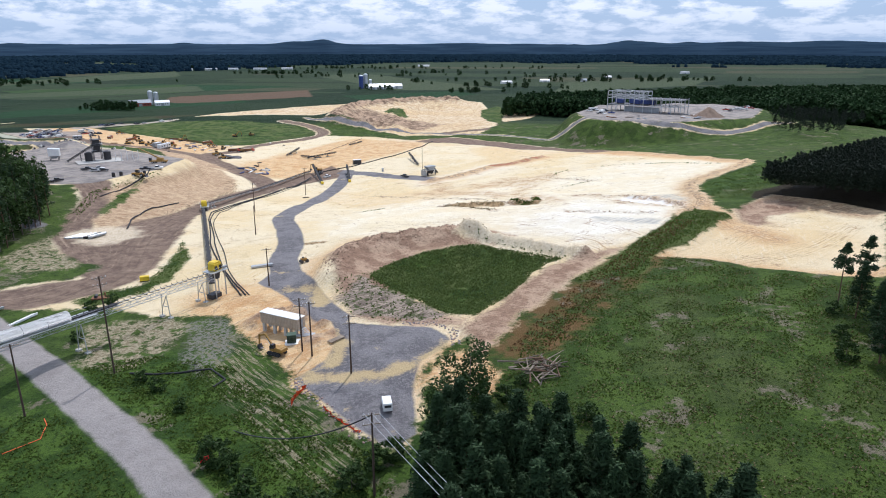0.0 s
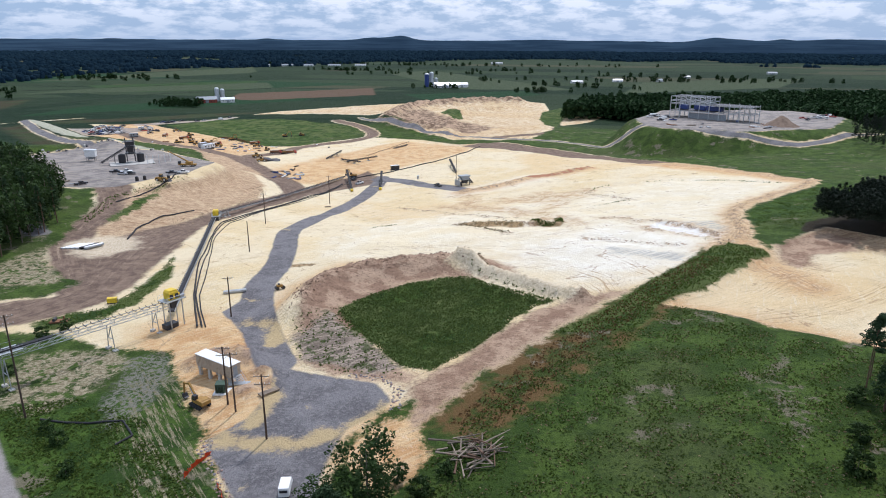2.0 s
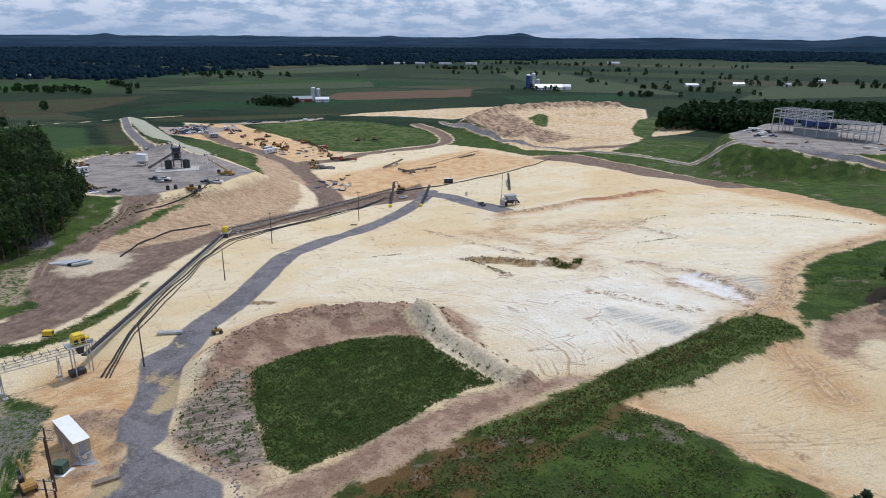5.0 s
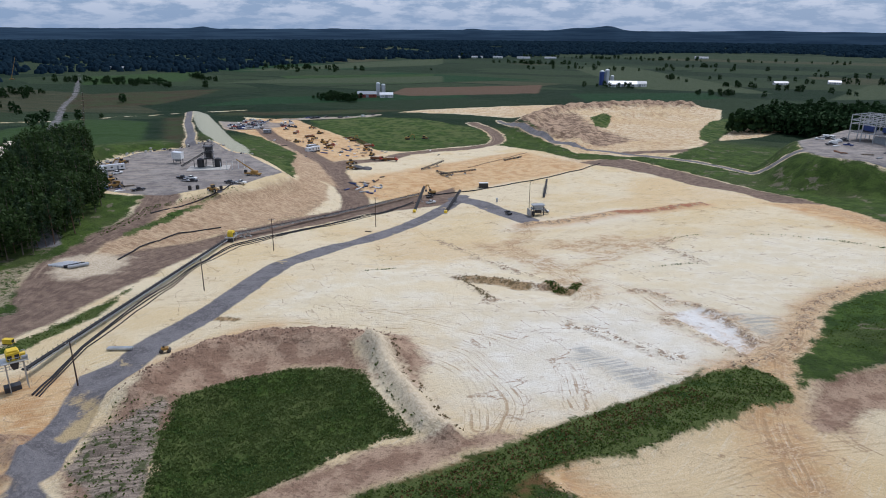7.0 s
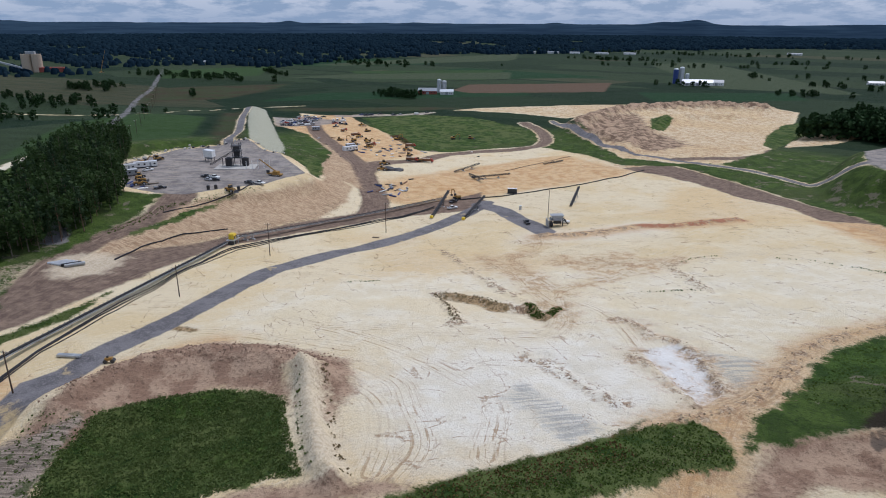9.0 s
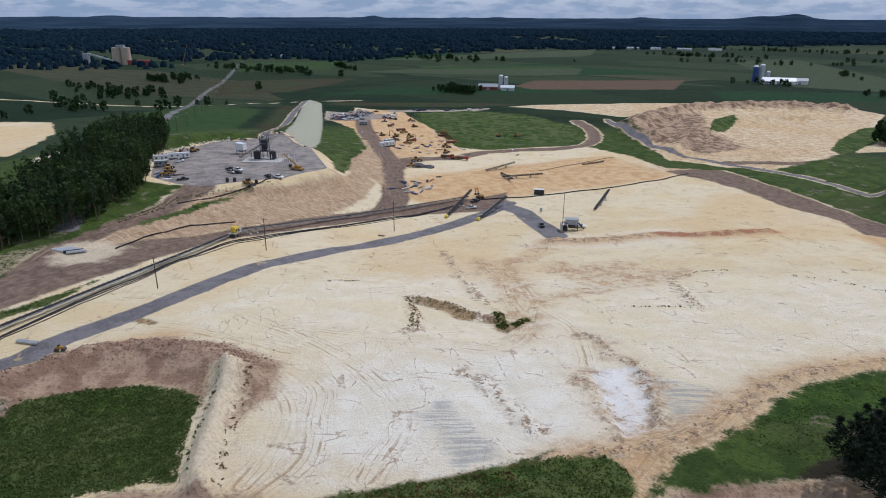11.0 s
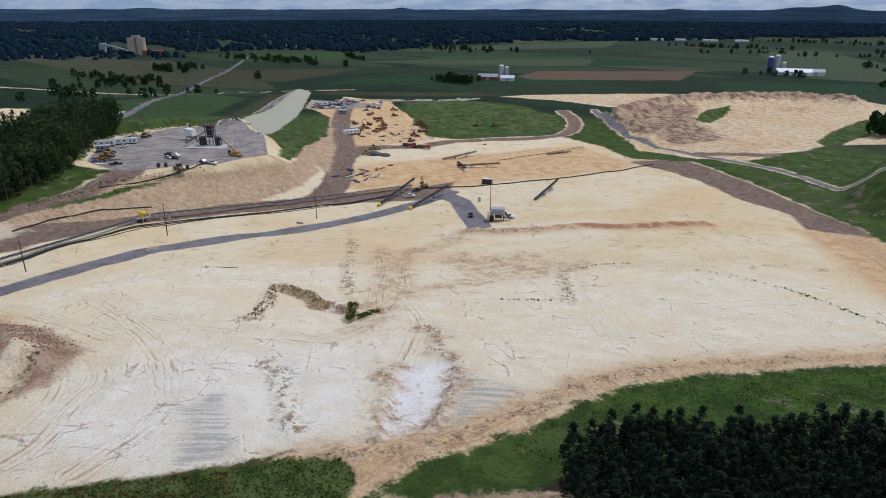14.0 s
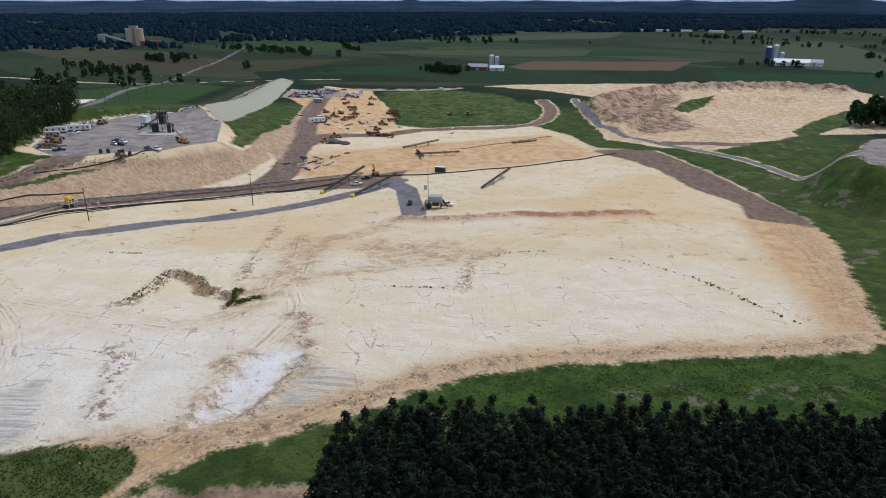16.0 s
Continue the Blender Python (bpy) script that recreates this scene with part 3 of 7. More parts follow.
    sand = g.mix(g.math('MULTIPLY', zone("red", 1.5, 0.8), g.span(mid, 0.30, 0.50)), sand, (0.40, 0.175, 0.10))
    # thin tyre lines, small erosion edges and crumbs over the open sand
    for size, shape, turn, thin, dark in ((0.030, (0.5, 1.5, 1), 0.55, 0.005, 0.80), (0.045, (0.35, 1.4, 1), -0.75, 0.006, 0.75), (0.11, (1, 1, 1), 0.0, 0.007, 0.6)):
        n = g.noise(size, 3, 0.5, shape, turn)
        line = g.math('SUBTRACT', 1.0, g.span(g.math('ABSOLUTE', g.math('SUBTRACT', n, 0.5)), thin * 0.4, thin * 1.6))
        here = g.math('MULTIPLY', g.span(mid, 0.44, 0.60), g.span(fine, 0.36, 0.52))
        sand = g.mix(g.math('MULTIPLY', g.math('MULTIPLY', line, here), dark), sand, (0.36, 0.235, 0.135))
    crumb = g.noise(0.9, 10, 0.85)
    sand = g.mix(g.span(crumb, 0.60, 0.72, 0, 0.40), sand, (0.42, 0.32, 0.21))
    sand = g.mix(g.span(crumb, 0.40, 0.30, 0, 0.35), sand, (0.80, 0.75, 0.64))
    # wheel ruts follow the tracks
    d = g.math('ABSOLUTE', g.attr("rut"))
    near = g.math('MULTIPLY', g.span(d, 5.0, 1.2), g.math('MULTIPLY', g.span(fine, 0.25, 0.5, 0.45, 1.0), g.span(g.noise(0.07, 4, 0.6), 0.38, 0.60, 0.3, 1.0)))
    wheel_lines = along("rut", 1.5, 4.0)
    sand = g.mix(g.math('MULTIPLY', near, g.span(wheel_lines, 0.50, 0.59, 0, 0.78)), sand, (0.40, 0.265, 0.145))
    sand = g.mix(g.math('MULTIPLY', near, g.span(wheel_lines, 0.44, 0.36, 0, 0.5)), sand, (0.78, 0.69, 0.52))
    brown = g.mix(g.span(g.noise(0.3, 7, 0.7), 0.25, 0.75), (0.145, 0.10, 0.076), (0.25, 0.178, 0.132))
    brown = g.mix(g.span(mid, 0.55, 0.85, 0, 0.35), brown, (0.36, 0.265, 0.185))
    brown = g.mix(g.span(grit, 0.58, 0.72, 0, 0.4), brown, (0.12, 0.085, 0.065))
    brown = g.mix(g.span(tyres, 0.50, 0.62, 0, 0.7), brown, (0.13, 0.092, 0.07))
    brown = g.mix(g.span(tyres, 0.44, 0.34, 0, 0.75), brown, (0.36, 0.27, 0.195))
    sand = g.mix(zone("haul", 1.2, 0.5), sand, brown)
    rill = g.noise(1.0, 5, 0.7, (0.10, 1.7, 1), 0.0)
    face = g.mix(g.span(rill, 0.32, 0.68), (0.36, 0.235, 0.14), (0.56, 0.41, 0.26))
    face = g.mix(g.span(mid, 0.5, 0.8, 0, 0.5), face, (0.62, 0.47, 0.30))
    face = g.mix(g.span(g.noise(0.5, 6, 0.7, (1, 1, 5), 0.0), 0.56, 0.72, 0, 0.6), face, (0.26, 0.165, 0.10))
    sand = g.mix(zone("bank", 2.0, 0.7), sand, face)
    sand = g.mix(g.math('MULTIPLY', zone("pale", 3.0, 1.4), 0.85), sand, g.mix(g.span(fine, 0.4, 0.66), (0.70, 0.60, 0.44), (0.56, 0.45, 0.31)))
    soil = g.mix(g.span(mid, 0.35, 0.65), (0.27, 0.17, 0.115), (0.45, 0.315, 0.215))
    soil = g.mix(g.span(fine, 0.52, 0.70, 0, 0.5), soil, (0.115, 0.074, 0.05))
    soil = g.mix(g.span(streak_a, 0.55, 0.8, 0, 0.35), soil, (0.44, 0.32, 0.22))
    sand = g.mix(zone("soil", 2.0, 1.0), sand, soil)
    tipped = g.mix(g.span(g.noise(0.14, 8, 0.75), 0.36, 0.64), (0.16, 0.105, 0.07), (0.46, 0.325, 0.215))
    sand = g.mix(zone("heapsoil", 5.0, 3.2), sand, tipped)
    rills = g.mix(g.span(g.noise(0.9, 5, 0.7, (0.12, 1.5, 1), 0.55), 0.36, 0.64), (0.17, 0.135, 0.105), (0.36, 0.29, 0.225))
    rills = g.mix(g.span(g.noise(0.35, 6, 0.7), 0.55, 0.66, 0, 0.8), rills, (0.05, 0.075, 0.02))
    sand = g.mix(zone("rills", 1.2, 0.8), sand, rills)
    gravel = g.mix(g.span(mid, 0.35, 0.65), (0.14, 0.132, 0.136), (0.205, 0.195, 0.198))
    gravel = g.mix(g.span(fine, 0.48, 0.68, 0, 0.55), gravel, (0.27, 0.255, 0.25))
    gravel = g.mix(g.span(grit, 0.56, 0.70, 0, 0.5), gravel, (0.085, 0.08, 0.088))
    gravel = g.mix(g.span(g.noise(0.10, 8, 0.65), 0.76, 0.84, 0, 0.75), gravel, (0.50, 0.39, 0.22))
    gravel = g.mix(g.math('MULTIPLY', zone("spill", 1.2, 0.9), 0.85), gravel, (0.52, 0.39, 0.20))
    worn = g.mix(g.span(g.noise(0.12, 7, 0.7), 0.3, 0.7), (0.20, 0.18, 0.17), (0.33, 0.295, 0.265))
    worn = g.mix(g.span(g.noise(0.35, 5, 0.7, (0.25, 1.6, 1), 0.5), 0.56, 0.66, 0, 0.6), worn, (0.42, 0.36, 0.29))
    gravel = g.mix(zone("yard", 2.0, 1.0), gravel, worn)
    sand = g.mix(g.math('MULTIPLY', zone("park_lot", 3.0, 1.5), 0.85), sand, worn)
    sand = g.mix(zone("gravel", 0.45, 0.14), sand, gravel)
    col = g.mix(zone("duff", 1.0, 0.5), col, (0.030, 0.024, 0.015))
    col = g.mix(zone("bare", 1.0, 0.9), col, sand)
    bowl = g.mix(g.span(g.noise(0.08, 6, 0.7), 0.38, 0.66, 0, 0.75), lush, (0.105, 0.125, 0.042))
    col = g.mix(zone("green", 0.9, 0.9), col, bowl)
    lane = g.mix(g.span(g.noise(0.25, 7, 0.7), 0.2, 0.8), (0.27, 0.245, 0.23), (0.34, 0.31, 0.29))
    lane = g.mix(g.span(grit, 0.56, 0.70, 0, 0.4), lane, (0.19, 0.17, 0.155))
    col = g.mix(zone("lane", 0.5, 0.16), col, lane)
    h = g.math('ADD', g.math('MULTIPLY', fine, 0.7), g.math('MULTIPLY', grit, 0.22))
    h = g.math('ADD', h, g.math('MULTIPLY', g.math('ADD', streak_a, streak_b), 0.14))
    g.bump(h, 0.8, 0.55)
    g.bsdf.inputs["Specular IOR Level"].default_value = 0.12
    return g.finish(col, 0.95)


def build_ground():
    xs = steps((-1000, -460, 9), (-460, -260, 4), (-260, -140, 2.2), (-140, -60, 1.3), (-60, 120, 0.85), (120, 180, 1.3), (180, 330, 4))
    ys = steps((30, 76, 3), (76, 290, 0.9), (290, 440, 1.5), (440, 720, 3.2), (720, 1000, 5), (1000, 1130, 9))
    gx, gy = np.meshgrid(xs, ys)
    x, y = gx.ravel(), gy.ravel()
    z = height(x, y)
    nx, ny = len(xs), len(ys)
    idx = np.arange(nx * ny).reshape(ny, nx)
    faces = np.stack([idx[:-1, :-1], idx[:-1, 1:], idx[1:, 1:], idx[1:, :-1]], -1).reshape(-1, 4)
    me = bpy.data.meshes.new("ground")
    me.from_pydata(np.stack([x, y, z], 1).tolist(), [], faces.tolist())
    most = np.maximum
    scarp = np.minimum.reduce([beside(x, y, line) for line in SCARPS])
    zones = {
        "bare": most.reduce([side(x, y, p) for p in (BARE, BARE_WEST, YARD, TRACK, PAD_SAND, BENCH, BENCH_BANK, MOUND, PAD, FAR_SAND, DUMP, FAR_SAND_B, STEEL_YARD, PARKING, PARK_LOT, SAND_WEST, SAND_FAR_WEST)] + [7 - beside(x, y, FAR_ROW), 7 - beside(x, y, HAUL_LINES[2]), 4 - beside(x, y, ACCESS), 4 - beside(x, y, RIM), 5 - beside(x, y, TRACKS[5]), 4.2 - beside(x, y, YARD_TRACK), 3.5 - beside(x, y, FAR_ROAD), 2.5 - beside(x, y, CROSS_ROAD)]),
        "gravel": most.reduce([side(x, y, PAD), side(x, y, YARD), side(x, y, STEEL_YARD), 4.3 - beside(x, y, GRAVEL_ROAD), 5.2 - beside(x, y, GRAVEL_SPUR), 2.8 - beside(x, y, ACCESS), 5.0 - beside(x, y, FAR_ROAD), 3.2 - beside(x, y, YARD_TRACK)]),
        "spill": most.reduce([1.7 - beside(x, y, line) for line in ([(-30, 119), (-24, 114), (-16, 112), (-9, 112), (-5, 114)], [(-24, 134), (-20, 126), (-20, 118)], [(-38, 160), (-30, 158), (-28, 150)], [(2, 122), (-1, 118), (-3, 108)])] + [side(x, y, YARD_SAND)]),
        "haul": most.reduce([side(x, y, p) for p in (HAUL, RAMP, BROWN_EAST)] + [w - beside(x, y, line) for w, line in zip((5, 7.5, 5.5, 6, -5, 5), HAUL_LINES)]),
        "haulside": lateral(x, y, HAUL_LINES),
        "yard": most.reduce([side(x, y, YARD), side(x, y, STEEL_YARD)]),
        "trod": most.reduce([w - beside(x, y, line) for w, line in ((5, TRACKS[1]), (4, TRACKS[0][30:]), (5, TRACKS[7]), (4, TRACKS[11]), (3, SCARPS[0]), (5, RIM), (2.5, SCARPS[1]), (6, [(20, 330), (40, 320), (55, 330), (40, 345)]), (4, TRACKS[4]), (5, TRACKS[5]), (7, [(90, 221), (96, 226), (104, 240)]), (7, HAUL_LINES[4]), (9, HAUL_LINES[5]), (4, [(60, 167), (74, 158), (92, 144), (104, 142)]))] + [side(x, y, DUMP) - 3, side(x, y, FAR_SAND) - 3, side(x, y, FAR_SAND_B)]),
        "rills": side(x, y, RILL_FACE),
        "slab": side(x, y, WHITE_SLAB),
        "dig": most.reduce([2.2 - beside(x, y, SCARPS[2][6:20]) - 0.5 * np.clip(y - 268, 0, 9), 1.7 - beside(x, y, SCARPS[4]), 1.2 - beside(x, y, [(-47, 208), (-42, 206), (-36, 207)])]),
        "orange": most.reduce([side(x, y, ORANGE), side(x, y, PAD_SAND) + 4, side(x, y, PARKING) + 6, 5 - beside(x, y, DUMP_RIDGE), side(x, y, TAN_EAST), 12 - beside(x, y, [(-52, 156), (-38, 145), (-30, 128), (-22, 116)]), 3.5 - beside(x, y, RIM), 3.5 - beside(x, y, [(-34, 165), (-33, 185), (-24, 205)]), 6 - beside(x, y, TRACKS[5]), 6 - beside(x, y, RED_RIDGE), 7 - beside(x, y, [(60, 167), (74, 157), (92, 143), (104, 141)])]),
        "white": most.reduce([side(x, y, WHITE_A), side(x, y, WHITE_B), side(x, y, SAND_WEST), 9 - beside(x, y, RED_RIDGE[:4])]),
        "cream": side(x, y, CREAM),
        "duff": side(x, y, PLANTATION) + 3.0,
        "grey": most.reduce([side(x, y, GREY_A), side(x, y, GREY_B)]),
        "scarp": most.reduce([1.9 - scarp, 1.6 - beside(x, y, RIM), 3.5 - beside(x, y, RED_RIDGE)]),
        "red": 3.2 - beside(x, y, RED_RIDGE[3:]),
        "rut": lateral(x, y, TRACKS, 8.0),
        "bank": most.reduce([side(x, y, BANK), side(x, y, BANK_NORTH), side(x, y, BANK_LIP), side(x, y, BENCH_BANK)]),
        "pale": most.reduce([side(x, y, PIPE_BED), 3.2 - beside(x, y, SPOIL)]),
        "soil": most.reduce([np.minimum(side(x, y, MOUND) + 1.2, beside(x, y, SPOIL) - 3.5), side(x, y, TRACK), *[hr * 0.8 - np.hypot(x - hx, y - hy) for hx, hy, ht, hr in HEAPS], side(x, y, CROSSING) - 1.5]),
        "green": np.minimum(beside(x, y, HAUL_LINES[2]) - 6, most.reduce([side(x, y, p) for p in (BOWL, STRIP_WEST, STRIP_EAST, GREEN_MID, *DUMP_GREEN, *BANK_GREEN)])),
        "lush": most.reduce([side(x, y, STRIP_EAST), 16 - beside(x, y, [(97, 262), (125, 285), (165, 320)]), 40 - beside(x, y, [(-60, 85), (-30, 95)])]),
        "rust": 10 - beside(x, y, [(18, 124), (40, 154), (60, 178), (86, 213)]),
        "straw": most.reduce([side(x, y, STRAW), side(x, y, MAT_WEST)]),
        "mat": side(x, y, MAT_SLOPE),
        "mown": side(x, y, MOWN),
        "brush": side(x, y, BRUSH),
        "fallow": most.reduce([side(x, y, p) for p in FALLOW]),
        "bright_crop": most.reduce([side(x, y, p) for p in BRIGHT_CROPS]),
        "pale_crop": most.reduce([side(x, y, p) for p in PALE_CROPS]),
        "field_edge": most.reduce([4.5 - beside(x, y, line) for line in FIELD_EDGES]),
        "park_lot": most.reduce([side(x, y, PARK_LOT), 6 - beside(x, y, FAR_ROW)]),
        "heapsoil": most.reduce([11 - beside(x, y, DUMP_RIDGE), side(x, y, DUMP_FACE)]),
        "ploughed": side(x, y, PLOUGHED),
        "dark_crop": most.reduce([side(x, y, p) for p in DARK_CROPS]),
        "lane": 3.4 - beside(x, y, LANE),
        # reaches over the west meadow too, to paint the cloud shade there
        "far": np.clip(np.maximum(y - 680, -x - 300), -40, 40),
    }
    for name, v in zones.items():
        me.attributes.new(name, 'FLOAT', 'POINT').data.foreach_set("value", v.astype(np.float32))
    me.polygons.foreach_set("use_smooth", [True] * len(me.polygons))
    me.materials.append(ground_material())
    me.update()
    return tagged(new("ground", me), "sand quarry floor with gravel roads, meadows and far fields", "ground", kind="structure")


ground = build_ground()


# ---- helpers for things ----
def mesh_from(name, verts, faces, material, smooth=False, mats=None):
    me = bpy.data.meshes.new(name)
    me.from_pydata(verts, [], faces)
    me.materials.append(material)
    if smooth:
        me.polygons.foreach_set("use_smooth", [True] * len(me.polygons))
    me.update()
    return me


def thing(name, x, y, turn=0.0, z=None, label="", category="", group=""):
    """An empty at the base of a thing, that parents its parts."""
    ob = new(name)
    ob.empty_display_size = 0.5
    ob.matrix_world = pose(x, y, ground_at(x, y) if z is None else z, 0, 0, turn)
    return tagged(ob, label, category, group)


def part(name, bm, material, parent, label="", smooth=False):
    """One mesh object under a thing or under a part; bm is a bmesh or a mesh."""
    if isinstance(bm, bmesh.types.BMesh):
        me = bpy.data.meshes.new(name)
        bm.to_mesh(me)
        bm.free()
        me.materials.append(material)
        if smooth:
            me.polygons.foreach_set("use_smooth", [True] * len(me.polygons))
    else:
        me = bm
    ob = new(name, me)
    ob.parent = parent
    if label:
        ob["label"] = label
    return ob


def add_box(bm, x, y, z, sx, sy, sz, bevel=0.0, m=None, taper=1.0):
    """A box with its foot's middle at x, y, z."""
    r = bmesh.ops.create_cube(bm, size=1.0)
    for v in r["verts"]:
        k = taper if v.co.z > 0 else 1.0
        v.co = Vector((v.co.x * sx * k + x, v.co.y * sy * k + y, (v.co.z + 0.5) * sz + z))
    if bevel:
        edges = list({e for v in r["verts"] for e in v.link_edges})
        out = bmesh.ops.bevel(bm, geom=edges, offset=bevel, segments=1, affect='EDGES', profile=0.7)
        vs = {v for f in out["faces"] for v in f.verts} | {v for v in r["verts"] if v.is_valid}
    else:
        vs = r["verts"]
    if m is not None:
        bmesh.ops.transform(bm, matrix=m, verts=list(vs))
    return bm


def box(*a, **k):
    return add_box(bmesh.new(), *a, **k)


def add_bar(bm, a, b, r, sides=6, r2=None):
    """A round bar between two points."""
    a, b = Vector(a), Vector(b)
    d = b - a
    q = d.to_track_quat("Z", "Y").to_matrix().to_4x4()
    bmesh.ops.create_cone(bm, cap_ends=True, segments=sides, radius1=r, radius2=r if r2 is None else r2, depth=d.length,
                          matrix=Matrix.Translation((a + b) / 2) @ q)
    return bm


def bar(*a, **k):
    return add_bar(bmesh.new(), *a, **k)


def bars(segments, r, sides=5):
    bm = bmesh.new()
    for a, b in segments:
        add_bar(bm, a, b, r, sides)
    return bm


# ---- foliage ----
def leaf_material(name, dark, light, rnd=0.5, thin=0.0, gloss=0.2):
    g = Graph(name)
    geo = g.nt.nodes.new("ShaderNodeNewGeometry")
    info = g.nt.nodes.new("ShaderNodeObjectInfo")
    a = g.mix(geo.outputs["Random Per Island"], dark, light)
    b = g.mix(g.math('MULTIPLY', info.outputs["Random"], rnd), a, tuple((d + l) * 0.32 for d, l in zip(dark, light)))
    g.bsdf.inputs["Specular IOR Level"].default_value = gloss
    if thin:                                                 # light passes through thin leaves
        tr, mx = g.nt.nodes.new("ShaderNodeBsdfTranslucent"), g.nt.nodes.new("ShaderNodeMixShader")
        g.link(b, tr.inputs[0])
        mx.inputs[0].default_value = thin
        g.link(g.bsdf.outputs[0], mx.inputs[1])
        g.link(tr.outputs[0], mx.inputs[2])
        g.link(mx.outputs[0], g.nt.nodes["Material Output"].inputs[0])
    return g.finish(b, 0.75)


def bark_material(name, colour):
    g = Graph(name)
    c = g.mix(g.noise(3.0, 5, 0.6, (4, 4, 0.6)), tuple(v * 0.5 for v in colour), tuple(v * 1.3 for v in colour))
    return g.finish(c, 0.95)


M_PINE = leaf_material("pine_needles", (0.017, 0.040, 0.016), (0.046, 0.084, 0.032), 0.5, 0.15)
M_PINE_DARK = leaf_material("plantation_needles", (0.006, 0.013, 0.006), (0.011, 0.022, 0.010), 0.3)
M_LEAF = leaf_material("broad_leaves", (0.018, 0.040, 0.010), (0.052, 0.094, 0.024), 0.5, 0.3)
M_WOODS = leaf_material("far_woods", (0.014, 0.034, 0.012), (0.038, 0.074, 0.026), 0.5, 0.0, 0.05)
# base colour of the far woods carries blue haze and cloud shade
M_HAZED_WOODS = leaf_material("hazed_woods", (0.006, 0.016, 0.028), (0.017, 0.034, 0.048), 0.5, 0.0, 0.0)
M_WEED = leaf_material("weeds", (0.048, 0.086, 0.014), (0.12, 0.168, 0.034), 0.3, 0.45)
M_DRY = leaf_material("dry_weeds", (0.15, 0.11, 0.055), (0.32, 0.26, 0.15), 0.3, 0.4)
M_RUSTY = leaf_material("rusty_weeds", (0.10, 0.055, 0.022), (0.20, 0.115, 0.045), 0.3, 0.3)
M_PINE_BARK = bark_material("pine_bark", (0.17, 0.10, 0.065))
M_BARK = bark_material("grey_bark", (0.16, 0.13, 0.10))


def blades(rng, centres, radii, per, size, flat=0.6, slim=0.55):
    """Small four-sided leaf sprays round clump centres: vertex and face arrays."""
    n = len(centres) * per
    c = np.repeat(centres, per, 0)
    r = np.repeat(radii, per, 0)
    d = rng.normal(size=(n, 3))
    d /= np.linalg.norm(d, axis=1, keepdims=True)
    p = c + d * r * (rng.uniform(0.35, 1.0, (n, 1)) ** 0.5)
    u = rng.normal(size=(n, 3))
    u[:, 2] *= flat
    u /= np.linalg.norm(u, axis=1, keepdims=True)
    v = np.cross(u, d + 0.25 * rng.normal(size=(n, 3)))
    v /= np.linalg.norm(v, axis=1, keepdims=True) + 1e-6
    s = size * rng.uniform(0.6, 1.3, (n, 1))
    quad = np.stack([p - u * s, p + v * s * slim, p + u * s, p - v * s * slim], 1)
    return quad.reshape(-1, 3)


def quads(k):
    return np.arange(k).reshape(-1, 4)


def pine_crown(seed, h, low, width, clumps, per, size):
    rng = np.random.RandomState(seed)
    t = rng.uniform(0, 1, clumps) ** 0.8
    t[0] = 1.0
    z = h * (low + (1 - low) * t)
    prof = np.clip(1.04 - t ** 1.5, 0.05, 1) * np.minimum(1, t * 4 + 0.45)
    a = rng.uniform(0, 6.283, clumps)
    rad = width * prof * rng.uniform(0.35, 1.0, clumps)
    c = np.stack([np.cos(a) * rad, np.sin(a) * rad, z - 0.15 * rad], 1)
    rr = np.stack([width * (0.22 + 0.18 * prof)] * 2 + [0.035 * h * np.ones(clumps)], 1)
    return blades(rng, c, rr, per, size, 0.6, 0.26), c


def broad_crown(seed, h, low, width, clumps, per, size):
    rng = np.random.RandomState(seed)
    d = rng.normal(size=(clumps, 3))
    d /= np.linalg.norm(d, axis=1, keepdims=True)
    k = rng.uniform(0.35, 1.0, (clumps, 1)) ** 0.4
    lob = 1 + 0.22 * np.sin(3 * np.arctan2(d[:, 1:2], d[:, 0:1]) + seed) + rng.normal(0, 0.08, (clumps, 1))
    mid, tall = h * (1 + low) / 2, h * (1 - low) / 2
    c = d * k * lob * np.array([width, width, tall]) + np.array([0, 0, mid])
    rr = np.ones((clumps, 3)) * np.array([0.30 * width, 0.30 * width, 0.10 * h])
    return blades(rng, c, rr, per, size), c


def trunk_mesh(name, h, r, material, tips, seed, limbs=9):
    bm = bmesh.new()
    rng = np.random.RandomState(seed)
    lean = rng.normal(0, 0.02 * h, 2)
    add_bar(bm, (0, 0, -0.5), (lean[0] * 0.4, lean[1] * 0.4, h * 0.5), r, 7, r * 0.7)
    add_bar(bm, (lean[0] * 0.4, lean[1] * 0.4, h * 0.49), (0, 0, h * 0.94), r * 0.7, 6, r * 0.12)
    order = np.argsort(rng.uniform(size=len(tips)))[:limbs]
    for i in order:
        x, y, z = tips[i]
        add_bar(bm, (0, 0, max(0.2 * h, z - 0.12 * h)), (x, y, z), r * 0.22, 4, r * 0.05)
    me = bpy.data.meshes.new(name)
    bm.to_mesh(me)
    bm.free()
    me.materials.append(material)
    return me


def make_tree(kind, seed, h, width, low, clumps, per, size, label, leaf, bark, r):
    crown, tips = (pine_crown if kind == "pine" else broad_crown)(seed, h, low, width, clumps, per, size)
    ob = new("pine_tree" if kind == "pine" else "broadleaf_tree")
    tagged(ob, label, "tree")
    part("trunk", trunk_mesh("trunk", h, r, bark, tips, seed), bark, ob)
    part("crown", mesh_from("crown", crown.tolist(), quads(len(crown)).tolist(), leaf), leaf, ob)
    return ob


